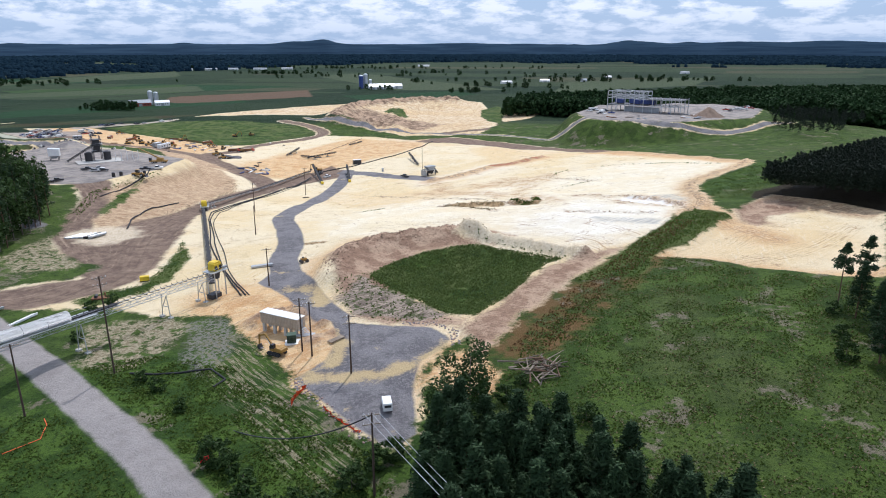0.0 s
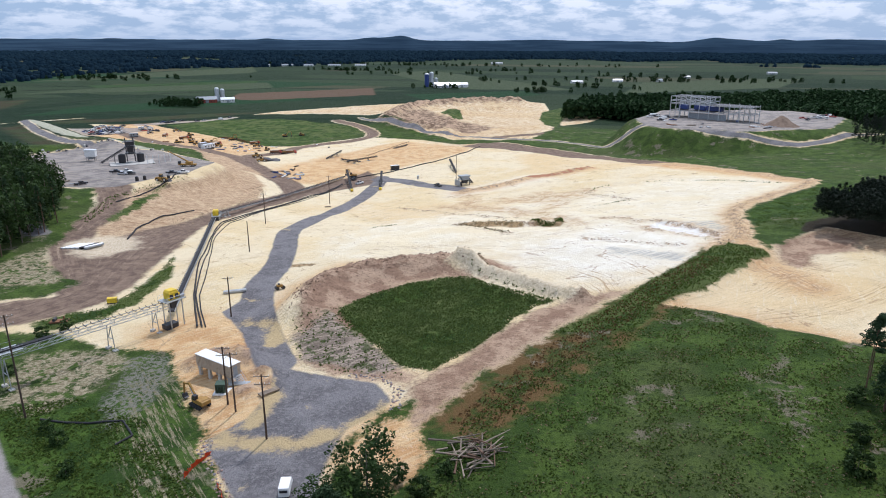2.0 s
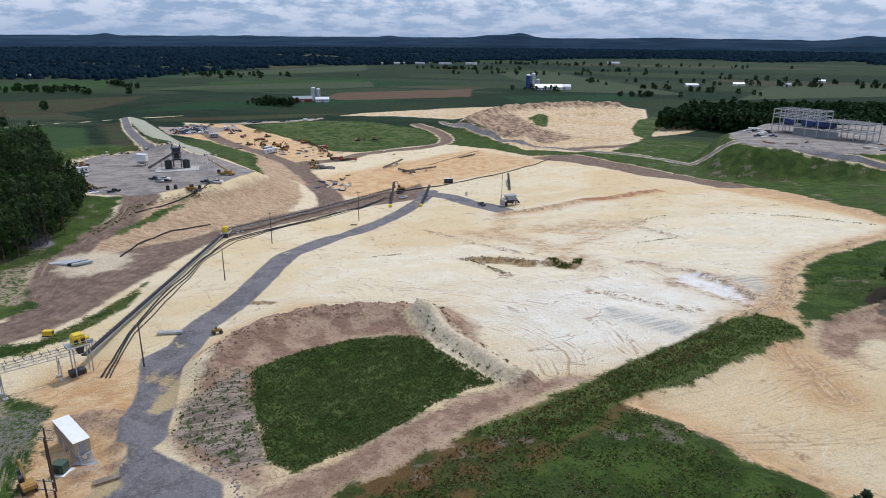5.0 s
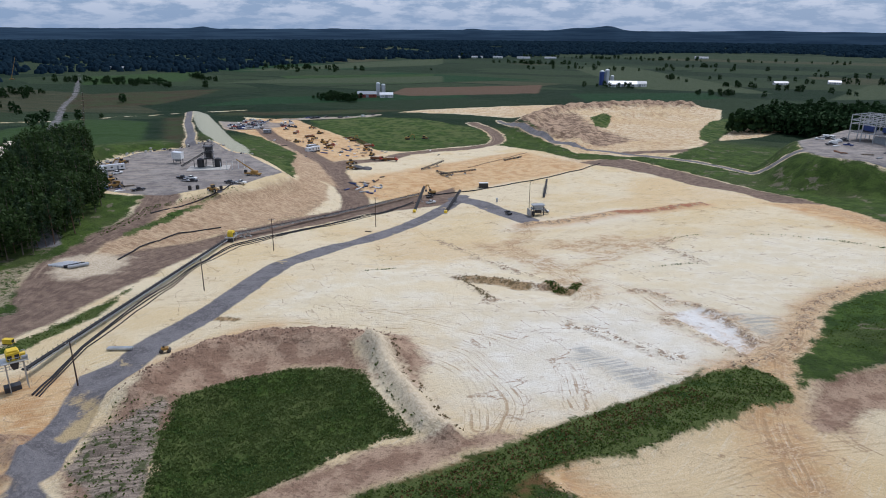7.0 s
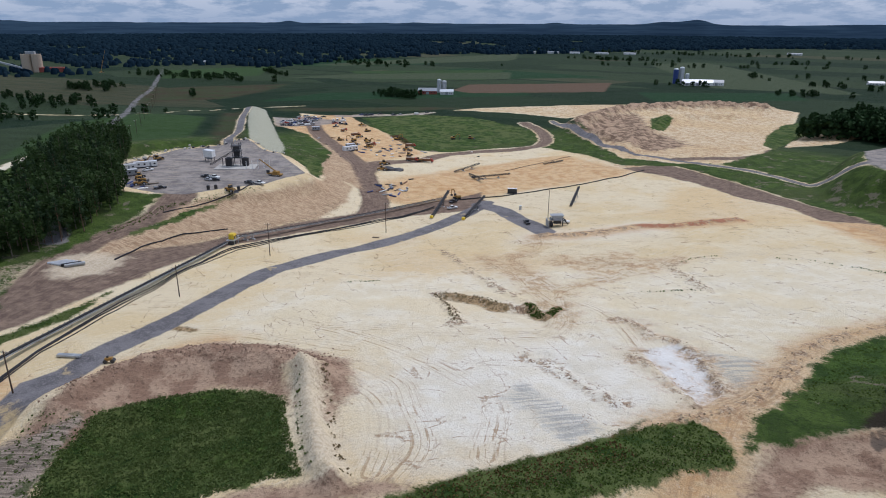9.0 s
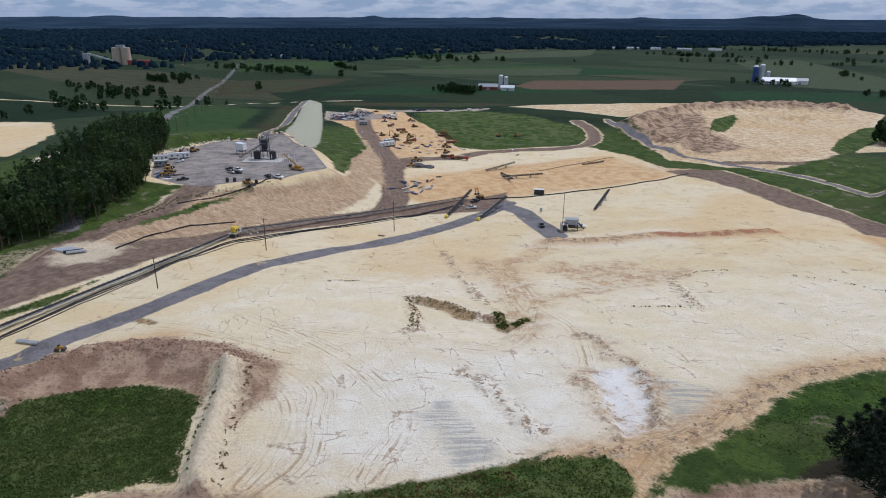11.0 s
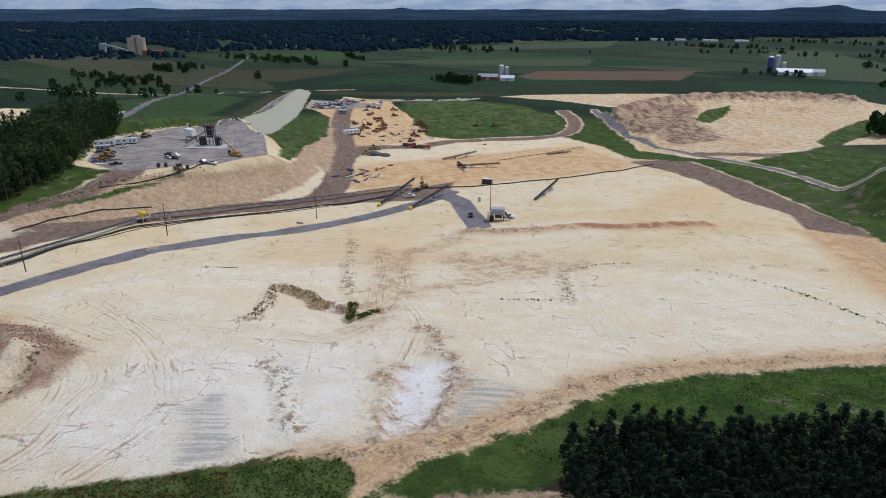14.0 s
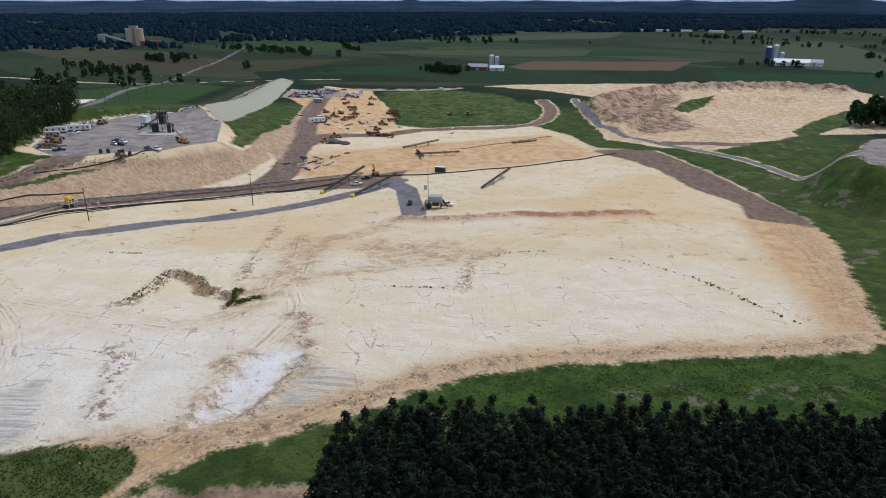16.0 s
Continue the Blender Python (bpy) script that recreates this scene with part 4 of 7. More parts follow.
def scatter(outline, gap, seed, jitter=0.35):
    """Points in an outline on a loose lattice."""
    rng = np.random.RandomState(seed)
    p = np.array(outline, float)
    gx, gy = np.meshgrid(np.arange(p[:, 0].min(), p[:, 0].max(), gap), np.arange(p[:, 1].min(), p[:, 1].max(), gap))
    x = gx.ravel() + rng.uniform(-jitter, jitter, gx.size) * gap
    y = gy.ravel() + rng.uniform(-jitter, jitter, gy.size) * gap
    keep = side(x, y, outline) > 0
    return x[keep], y[keep], rng


def plant(models, outline, gap, seed, group, lo=0.85, hi=1.15, limit=300, score=None):
    """Copies of the model trees over an outline; gives back the places past the limit."""
    x, y, rng = scatter(outline, gap, seed)
    z = height(x, y)
    order = np.argsort(score(x, y)) if score else np.arange(len(x))
    for i in order[:limit]:
        ob = copy_thing(models[rng.randint(len(models))], Matrix.Identity(4))
        s = rng.uniform(lo, hi)
        ob.scale = (s * rng.uniform(0.9, 1.1), s * rng.uniform(0.9, 1.1), s)
        ob.location, ob.rotation_euler = (x[i], y[i], z[i] - 0.1), (0, 0, rng.uniform(0, 6.28))
        ob["group"] = group
    rest = order[limit:]
    return x[rest], y[rest], z[rest]


def drop_model(models):
    for m in models:
        for o in (*m.children_recursive, m):
            bpy.data.objects.remove(o)


def tree_stuff(name, x, y, z, shapes, material, label, category, lo=0.8, hi=1.2, seed=1, with_trunk=None):
    """Many trees past counting, joined in one mesh: shapes are crown vertex arrays."""
    rng = np.random.RandomState(seed)
    out = []
    for i in range(len(x)):
        v = shapes[rng.randint(len(shapes))]
        a, s = rng.uniform(0, 6.28), rng.uniform(lo, hi)
        ca, sa = np.cos(a) * s, np.sin(a) * s
        out.append(np.stack([v[:, 0] * ca - v[:, 1] * sa + x[i], v[:, 0] * sa + v[:, 1] * ca + y[i], v[:, 2] * s + z[i]], 1))
    v = np.concatenate(out)
    return tagged(new(name, mesh_from(name, v.tolist(), quads(len(v)).tolist(), material)), label, category, kind="stuff")


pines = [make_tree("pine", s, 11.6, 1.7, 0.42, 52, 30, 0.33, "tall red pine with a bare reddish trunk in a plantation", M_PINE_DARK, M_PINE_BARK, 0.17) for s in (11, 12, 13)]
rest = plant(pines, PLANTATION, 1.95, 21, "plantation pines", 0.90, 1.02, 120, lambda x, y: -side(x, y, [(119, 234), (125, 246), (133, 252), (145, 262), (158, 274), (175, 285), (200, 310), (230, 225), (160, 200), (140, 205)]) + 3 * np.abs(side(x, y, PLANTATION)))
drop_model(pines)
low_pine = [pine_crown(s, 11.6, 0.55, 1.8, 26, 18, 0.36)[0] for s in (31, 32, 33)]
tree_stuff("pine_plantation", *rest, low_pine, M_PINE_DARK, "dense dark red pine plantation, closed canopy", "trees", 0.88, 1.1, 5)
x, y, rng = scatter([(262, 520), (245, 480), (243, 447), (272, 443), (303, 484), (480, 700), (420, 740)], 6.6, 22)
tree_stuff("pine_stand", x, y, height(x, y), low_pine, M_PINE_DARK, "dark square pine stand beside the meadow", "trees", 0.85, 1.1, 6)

# rough pines and one broad crown beside the gravel pad
near_pines = [make_tree("pine", s, 14.0, 2.9, 0.16, 90, 34, 0.42, "bushy dark green pine with a full crown beside the pad", M_PINE, M_PINE_BARK, 0.2) for s in (41, 42, 43)]
plant(near_pines, [(-2, 62), (-1, 80), (3, 88), (9, 82), (14, 79), (21, 74), (29, 67), (36, 58), (42, 51), (36, 44), (5, 48)], 3.2, 23, "pines beside the pad", 0.75, 1.12)
plant(near_pines, [(70, 86), (72, 96), (79, 112), (84, 122), (92, 118), (96, 100), (84, 80)], 5.0, 24, "pines on the meadow edge", 0.7, 1.0)
drop_model(near_pines)
scots = make_tree("pine", 47, 13.0, 2.2, 0.55, 24, 44, 0.40, "thin pine with a bare trunk and sparse crown", M_PINE, M_PINE_BARK, 0.14)
for px, py, s in ((84, 127, 1.0), (86, 130, 0.9), (88, 126, 1.1)):
    copy_thing(scots, Matrix.Translation((px, py, ground_at(px, py))) @ Matrix.Scale(s, 4))["group"] = "pines on the meadow edge"
drop_model([scots])
oak = make_tree("broad", 51, 14.5, 4.2, 0.22, 75, 48, 0.30, "dark broadleaf tree with an open uneven crown", M_LEAF, M_BARK, 0.25)
for px, py, s in ((5.5, 94, 0.95), (1.5, 88, 0.8)):
    copy_thing(oak, Matrix.Translation((px, py, ground_at(px, py))) @ Matrix.Scale(s, 4) @ pose(0, 0, 0, 0, 0, px * 50))["group"] = "broadleaf trees beside the pad"
drop_model([oak])

# mixed wood west of the yard
WOOD = [(-138, 200), (-141, 215), (-143, 235), (-150, 255), (-172, 283), (-200, 297), (-228, 318), (-256, 345), (-272, 342), (-250, 300), (-205, 255), (-180, 225), (-160, 190)]
wood = [make_tree("broad", s, 15.5, 3.3, 0.2, 40, 13, 0.60, "tall broadleaf tree in a dense mixed wood", M_LEAF, M_BARK, 0.22) for s in (61, 62)]
wood += [make_tree("pine", 63, 16.5, 2.7, 0.25, 40, 15, 0.54, "tall dark pine in a dense mixed wood", M_PINE, M_PINE_BARK, 0.2)]
plant(wood, WOOD, 4.6, 25, "mixed wood", 0.75, 1.12)
drop_model(wood)

# far woods, hedges and tree rows
def full_crown(seed, h, width):
    """A dense far crown: lobes of overlapping leaf sprays down to the ground."""
    rng = np.random.RandomState(seed)
    k = 34
    a, z = rng.uniform(0, 6.283, k), h * (0.12 + 0.80 * rng.uniform(0, 1, k) ** 0.8)
    wide = width * np.sqrt(np.clip(1 - ((z / h - 0.42) / 0.62) ** 2, 0.05, 1)) * rng.uniform(0.45, 0.95, k)
    c = np.stack([np.cos(a) * wide, np.sin(a) * wide, z], 1)
    return blades(rng, c, np.full((k, 3), 0.26 * width), 7, 1.25, 0.8, 0.75)


far_tree = [full_crown(s, 14, 5.0) for s in (71, 72, 73)]
FAR_WOOD = [(72, 745), (110, 780), (160, 770), (210, 705), (290, 680), (330, 640), (345, 560), (480, 560), (900, 850), (900, 1080), (420, 1000), (230, 920), (120, 880)]
x, y, rng = scatter(FAR_WOOD, 8.6, 26)
tree_stuff("broadleaf_wood", x, y, height(x, y), far_tree, M_WOODS, "dense green broadleaf wood behind the steel frame", "trees", 1.1, 1.6, 7)
fx, fy = [], []
for seed, cx, cy, sx, sy, n in ((1, -404, 845, 16, 12, 26), (2, -830, 680, 20, 8, 14), (3, -842, 720, 14, 10, 12), (4, -100, 1215, 34, 6, 9), (5, -430, 1880, 70, 15, 40),
                                (6, -870, 900, 70, 15, 40), (7, 170, 1000, 30, 25, 20), (8, -830, 1380, 60, 30, 40), (9, -640, 480, 90, 40, 30), (10, -527, 546, 5, 4, 3), (11, -637, 707, 5, 4, 3), (12, 60, 1150, 20, 8, 12),
                                (13, -760, 560, 60, 15, 30), (14, 350, 1500, 160, 20, 36), (15, -250, 2300, 300, 30, 90)):
    r = np.random.RandomState(seed)
    fx.append(cx + r.normal(0, sx, n))
    fy.append(cy + r.normal(0, sy, n))
for k, ((ax, ay), (bx, by), n) in enumerate((((20, 1350), (250, 1230), 18), ((-60, 1500), (20, 1350), 6), ((-560, 1500), (100, 2000), 22), ((200, 1700), (700, 1500), 34), ((-900, 1090), (-760, 1010), 16), ((-820, 1000), (-1000, 880), 18), ((-250, 1650), (300, 1900), 16))):
    r = np.random.RandomState(90 + k)
    u = r.uniform(0, 1, n)
    fx.append(ax + (bx - ax) * u + r.normal(0, 4, n))
    fy.append(ay + (by - ay) * u + r.normal(0, 4, n))
fx, fy = np.concatenate(fx), np.concatenate(fy)
tree_stuff("field_trees", fx, fy, height(fx, fy) - 0.3, far_tree, M_WOODS, "scattered dark trees and hedgerows between the fields", "trees", 0.4, 0.95, 8)


def far_canopy():
    """Woodland of the plain, out to the horizon: low rounded crowns in drifts, coloured with haze."""
    rng = np.random.RandomState(77)
    n = 42000
    a = rng.uniform(radians(-82), radians(42), n)
    d = 1350 + 3600 * rng.uniform(0, 1, n) ** 0.75
    x, y = 90 + np.sin(a) * d, 95 + np.cos(a) * d
    m = ripple(x * 0.35, y, 420, 31) + 0.5 * ripple(x * 0.5, y, 150, 32)
    start = np.interp(np.degrees(a), [-82, -45, -25, 0, 42], [1350, 1500, 2100, 3000, 2700]) + 170 * ripple(x, y, 700, 33)
    keep = m > np.where(d > start, -0.45, np.where(d > start - 500, 1.3, 9.0))
    x, y, d = x[keep], y[keep], d[keep]
    s = np.interp(d, [1350, 4950], [5.5, 15]) * rng.uniform(0.7, 1.4, len(x))
    hgt = rng.uniform(7, 14, len(x))
    ring = np.array([(math.cos(k * 1.0472), math.sin(k * 1.0472)) for k in range(6)])
    v = np.zeros((len(x), 13, 3))
    v[:, 0:6, 0:2], v[:, 6:12, 0:2] = ring * 1.0, ring * 0.75
    v[:, 6:12, 2], v[:, 12, 2] = 0.75, 1.0
    v[..., :2] *= s[:, None, None] * rng.uniform(0.8, 1.2, (len(x), 13, 1))
    v[..., 2] *= hgt[:, None] * rng.uniform(0.85, 1.1, (len(x), 13))
    v += np.stack([x, y, height(x, y) - 0.5], 1)[:, None, :]
    f = []
    for k in range(6):
        j = (k + 1) % 6
        f += [(k, j, 6 + j, 6 + k), (6 + k, 6 + j, 12, 12)]
    faces = [tuple(i * 13 + q for q in (t if t[2] != t[3] else t[:3])) for i in range(len(x)) for t in f]
    return tagged(new("far_woodland", mesh_from("far_woodland", v.reshape(-1, 3).tolist(), faces, M_HAZED_WOODS, True)), "woodland spread over the plain to the horizon, haze and cloud shade in its colour", "woodland", kind="stuff")


far_canopy()


def backdrop():
    """Hills all round at the horizon, with blue distance haze put into their colour."""
    g = Graph("hazed_hills")
    # both blues paint aerial haze over the wooded slopes
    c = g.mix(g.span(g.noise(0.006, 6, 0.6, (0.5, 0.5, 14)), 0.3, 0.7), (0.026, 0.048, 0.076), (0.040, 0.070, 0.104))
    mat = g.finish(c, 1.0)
    g.bsdf.inputs["Specular IOR Level"].default_value = 0.0
    deg = np.arange(-180, 180.01, 0.15)
    top = 60 + 2.5 * ripple(deg * 10, deg * 0, 60, 41) + 1.2 * ripple(deg * 10, deg * 0, 14, 42)
    for at, wide, tall in ((-10.3, 1.1, 36), (-12.6, 1.6, 22), (-42.8, 0.7, 17), (-32.8, 0.9, 10), (-62.5, 1.1, 12), (15.0, 1.3, 26), (17.0, 1.2, 16), (19.6, 1.0, 20), (23.5, 2.6, 22), (30.0, 4.0, 26), (-21.3, 0.6, 9), (1.5, 3.0, 9)):
        top = top + 0.8 * tall * np.exp(-((deg - at) / wide) ** 2)
    rad = np.radians(deg)
    verts, faces = [], []
    for dist, k in ((4880, 0.0), (4930, 0.62), (4985, 1.0)):
        for a, t in zip(rad, top):
            verts.append((90 + math.sin(a) * dist, 95 + math.cos(a) * dist, -22 + (t + 22) * k))
    n = len(deg)
    for r in range(2):
        faces += [(r * n + i, r * n + i + 1, (r + 1) * n + i + 1, (r + 1) * n + i) for i in range(n - 1)]
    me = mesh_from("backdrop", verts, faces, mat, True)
    return tagged(new("backdrop", me), "low wooded hills along the horizon, blue haze painted in", "hills", kind="structure")


backdrop()


def weeds(name, outline, n, size, mat, label, keep, seed, blades_each=2, tall=0.5):
    """Tufts past counting, as crossed leaf sprays standing on the ground."""
    rng = np.random.RandomState(seed)
    p = np.array(outline, float)
    x, y = rng.uniform(p[:, 0].min(), p[:, 0].max(), n * 3), rng.uniform(p[:, 1].min(), p[:, 1].max(), n * 3)
    ok = (side(x, y, outline) > 0) & keep(x, y, rng)
    x, y = x[ok][:n], y[ok][:n]
    c = np.stack([x, y, height(x, y) + size * tall * 0.6], 1)
    rad = np.ones((len(x), 3)) * np.array([size * 0.5, size * 0.5, size * tall])
    v = blades(rng, c, rad, blades_each, size, 0.9)
    me = bpy.data.meshes.new(name)
    me.vertices.add(len(v))
    me.vertices.foreach_set("co", v.ravel().astype(np.float32))
    me.loops.add(len(v))
    me.loops.foreach_set("vertex_index", np.arange(len(v), dtype=np.int32))
    me.polygons.add(len(v) // 4)
    me.polygons.foreach_set("loop_start", np.arange(0, len(v), 4, dtype=np.int32))
    me.polygons.foreach_set("loop_total", np.full(len(v) // 4, 4, dtype=np.int32))
    me.materials.append(mat)
    me.update(calc_edges=True)
    return tagged(new(name, me), label, "weeds", kind="stuff")


def off_bare(x, y, rng):
    bare = np.maximum.reduce([side(x, y, q) for q in (BARE, BARE_WEST, TRACK, BENCH, PAD, MOUND, PLANTATION)] + [4 - beside(x, y, LANE), 5 - beside(x, y, RIM)])
    patch = ripple(x, y, 11, 81) + 0.5 * ripple(x, y, 4, 82) + rng.normal(0, 0.5, x.shape)
    return (bare < -0.6) & (patch > 0.0)


def anywhere(x, y, rng):
    return ripple(x, y, 6, 83) + rng.normal(0, 0.6, x.shape) > -0.7


MEADOW = [(5, 92), (18, 120), (40, 148), (62, 178), (92, 218), (100, 208), (72, 172), (74, 152), (90, 140), (104, 138), (110, 90), (60, 60), (36, 56), (20, 80)]
weeds("meadow_weeds", MEADOW, 34000, 0.22, M_WEED, "green weeds and tussocks over the rough meadow", off_bare, 1)
weeds("dry_grass", MEADOW, 9000, 0.20, M_DRY, "dry straw-coloured grass tufts in the meadow", off_bare, 2)
M_BOWL = leaf_material("bowl_leaves", (0.075, 0.115, 0.026), (0.15, 0.20, 0.06), 0.3, 0.45)
weeds("bowl_weeds", BOWL, 15000, 0.26, M_BOWL, "tall dense green weeds filling the bowl", anywhere, 3, 2, 0.9)
weeds("lane_weeds", [(-80, 118), (-58, 126), (-40, 118), (-10, 88), (-4, 74), (-14, 60), (-30, 72), (-50, 92), (-66, 108)], 17000, 0.26, M_WEED, "rank green weeds on the bank beside the lane", off_bare, 4)
weeds("lane_weeds", [(-110, 100), (-66, 104), (-40, 80), (-30, 66), (-60, 56), (-100, 70)], 8000, 0.26, M_WEED, "rank green weeds on the bank beside the lane", off_bare, 5)
weeds("bank_weeds", STRIP_EAST, 7000, 0.24, M_WEED, "dense dark green weeds on the strip between sand and bench", anywhere, 9, 2, 0.7)
weeds("rust_weeds", [(14, 118), (33, 147), (45, 162), (59, 182), (78, 206), (83, 203), (66, 179), (52, 159), (38, 141), (22, 116)], 6500, 0.24, M_RUSTY, "reddish brown dock and dry weeds along the strip", anywhere, 10, 2, 0.8)
weeds("strip_weeds", STRIP_WEST, 1500, 0.22, M_WEED, "green grass strip beside the haul road", anywhere, 6)
weeds("edge_weeds", [(97, 240), (104, 270), (116, 286), (150, 322), (200, 330), (170, 290), (128, 256), (118, 240)], 9000, 0.22, M_WEED, "green grass between the sand and the pines", off_bare, 7)
weeds("mound_weeds", [(-27, 160), (-14, 172), (-6, 150), (4, 134), (-8, 136), (-20, 142)], 500, 0.28, M_WEED, "sparse weeds on the mound's inner face", anywhere, 8)
for k, line in enumerate(([(22, 247), (15, 257), (5, 266), (3, 269), (17, 270), (25, 267)], [(33, 272), (38, 266), (42, 264), (42, 272)], [(63, 342), (66, 350), (73, 357), (90, 362), (106, 362), (119, 360), (133, 351), (150, 342)], [(-30, 264), (-22, 271), (-12, 274)], [(60, 300), (68, 305), (77, 311)], [(12, 195), (22, 184.5), (36, 171.5)], [(14, 202), (22, 193), (33, 182), (42, 174)], [(-140, 250), (-150, 290), (-140, 330)])):
    wide = (1.4, 1.4, 0.9, 1.5, 1.0, 0.8, 1.0, 2.0)[k]
    ring = [(x - wide, y - wide * 0.3) for x, y in line] + [(x + wide, y + wide * 0.3) for x, y in line[::-1]]
    weeds("sand_weeds", ring, (420, 360, 900, 200, 200, 260, 320, 500)[k], 0.36, M_DRY if k in (0, 6) else M_WEED, "thin line of weeds growing on the open sand", anywhere, 20 + k, 2, 0.7)



# ---- materials of things ----
M_GALV = plain("galvanised_steel", (0.50, 0.52, 0.54), 0.45, 0.6)
M_STEEL = plain("dark_steel", (0.06, 0.06, 0.065), 0.6, 0.3)
M_RUBBER = plain("black_rubber", (0.025, 0.025, 0.028), 0.85)
M_YELLOW = plain("yellow_paint", (0.75, 0.52, 0.03), 0.5)
M_CAT = plain("ochre_paint", (0.36, 0.20, 0.045), 0.55, wear=0.4)
M_WHITE = plain("white_paint", (0.80, 0.80, 0.78), 0.5, wear=0.12)
M_BLACK = plain("black_paint", (0.03, 0.03, 0.035), 0.35)
M_GREY = plain("grey_paint", (0.32, 0.34, 0.36), 0.4)
M_SILVER = plain("silver_paint", (0.55, 0.56, 0.58), 0.3, 0.4)
M_RED = plain("red_paint", (0.42, 0.05, 0.03), 0.45)
M_BLUE = plain("blue_paint", (0.03, 0.06, 0.22), 0.45)
M_GREEN = plain("green_paint", (0.05, 0.09, 0.06), 0.5)
M_GLASS = plain("dark_glass", (0.02, 0.025, 0.03), 0.08, spec=0.7)
M_CONCRETE = plain("concrete", (0.48, 0.46, 0.42), 0.9, scale=0.6)
M_POLE = plain("creosoted_timber", (0.085, 0.055, 0.04), 0.9, wear=0.4, scale=3)
M_TIMBER = plain("weathered_timber", (0.30, 0.24, 0.18), 0.9, wear=0.4)
M_RUST = plain("rusty_steel", (0.22, 0.10, 0.05), 0.85, wear=0.4)
M_ORANGE = plain("orange_mesh", (0.72, 0.12, 0.03), 0.7)
M_TAN = plain("tan_cladding", (0.50, 0.40, 0.30), 0.8)
M_BARN = plain("barn_red", (0.30, 0.07, 0.05), 0.8)
M_GLARE = plain("pale_metal_roof", (0.72, 0.74, 0.76), 0.35, 0.2, wear=0.1)


def child(name, mesh, parent, m=None, label=""):
    """A part that shares its mesh with its likes."""
    ob = new(name, mesh)
    ob.parent = parent
    if m is not None:
        ob.matrix_basis = m
    if label:
        ob["label"] = label
    return ob


def mesh_of(name, bm, material):
    me = bpy.data.meshes.new(name)
    bm.to_mesh(me)
    bm.free()
    me.materials.append(material)
    return me


def prism(profile, width, bevel=0.0, y=0.0):
    """A side profile of (x, z) pairs drawn out to a width across y."""
    bm = bmesh.new()
    a = [bm.verts.new((px, y - width / 2, pz)) for px, pz in profile]
    b = [bm.verts.new((px, y + width / 2, pz)) for px, pz in profile]
    n = len(a)
    bm.faces.new(a[::-1])
    bm.faces.new(b)
    for i in range(n):
        bm.faces.new((a[i], a[(i + 1) % n], b[(i + 1) % n], b[i]))
    bmesh.ops.recalc_face_normals(bm, faces=bm.faces)
    if bevel:
        bmesh.ops.bevel(bm, geom=bm.edges[:], offset=bevel, segments=2, affect='EDGES', profile=0.6)
    return bm


TYRES = {}


def wheel(parent, x, y, r, w):
    """A tyre with a rim as its sub-part."""
    key = (r, w)
    if key not in TYRES:
        bm = bmesh.new()
        bmesh.ops.create_cone(bm, cap_ends=True, segments=14, radius1=r, radius2=r, depth=w, matrix=Matrix.Rotation(radians(90), 4, 'X'))
        bmesh.ops.bevel(bm, geom=[e for e in bm.edges if abs(e.verts[0].co.y - e.verts[1].co.y) < 0.01], offset=r * 0.16, segments=1, affect='EDGES')
        rim = bmesh.new()
        bmesh.ops.create_cone(rim, cap_ends=True, segments=10, radius1=r * 0.55, radius2=r * 0.55, depth=w * 1.06, matrix=Matrix.Rotation(radians(90), 4, 'X'))
        TYRES[key] = (mesh_of("tyre", bm, M_RUBBER), mesh_of("rim", rim, M_SILVER))
    t, m = TYRES[key]
    w_ob = child("wheel", t, parent, Matrix.Translation((x, y, r)))
    child("rim", m, w_ob)


def lamps(ob, x, y, z, r=0.12):
    for s in (-1, 1):
        part("headlight", box(x, s * y, z, 0.06, r * 2.2, r * 1.3, 0.02), M_GALV, ob)


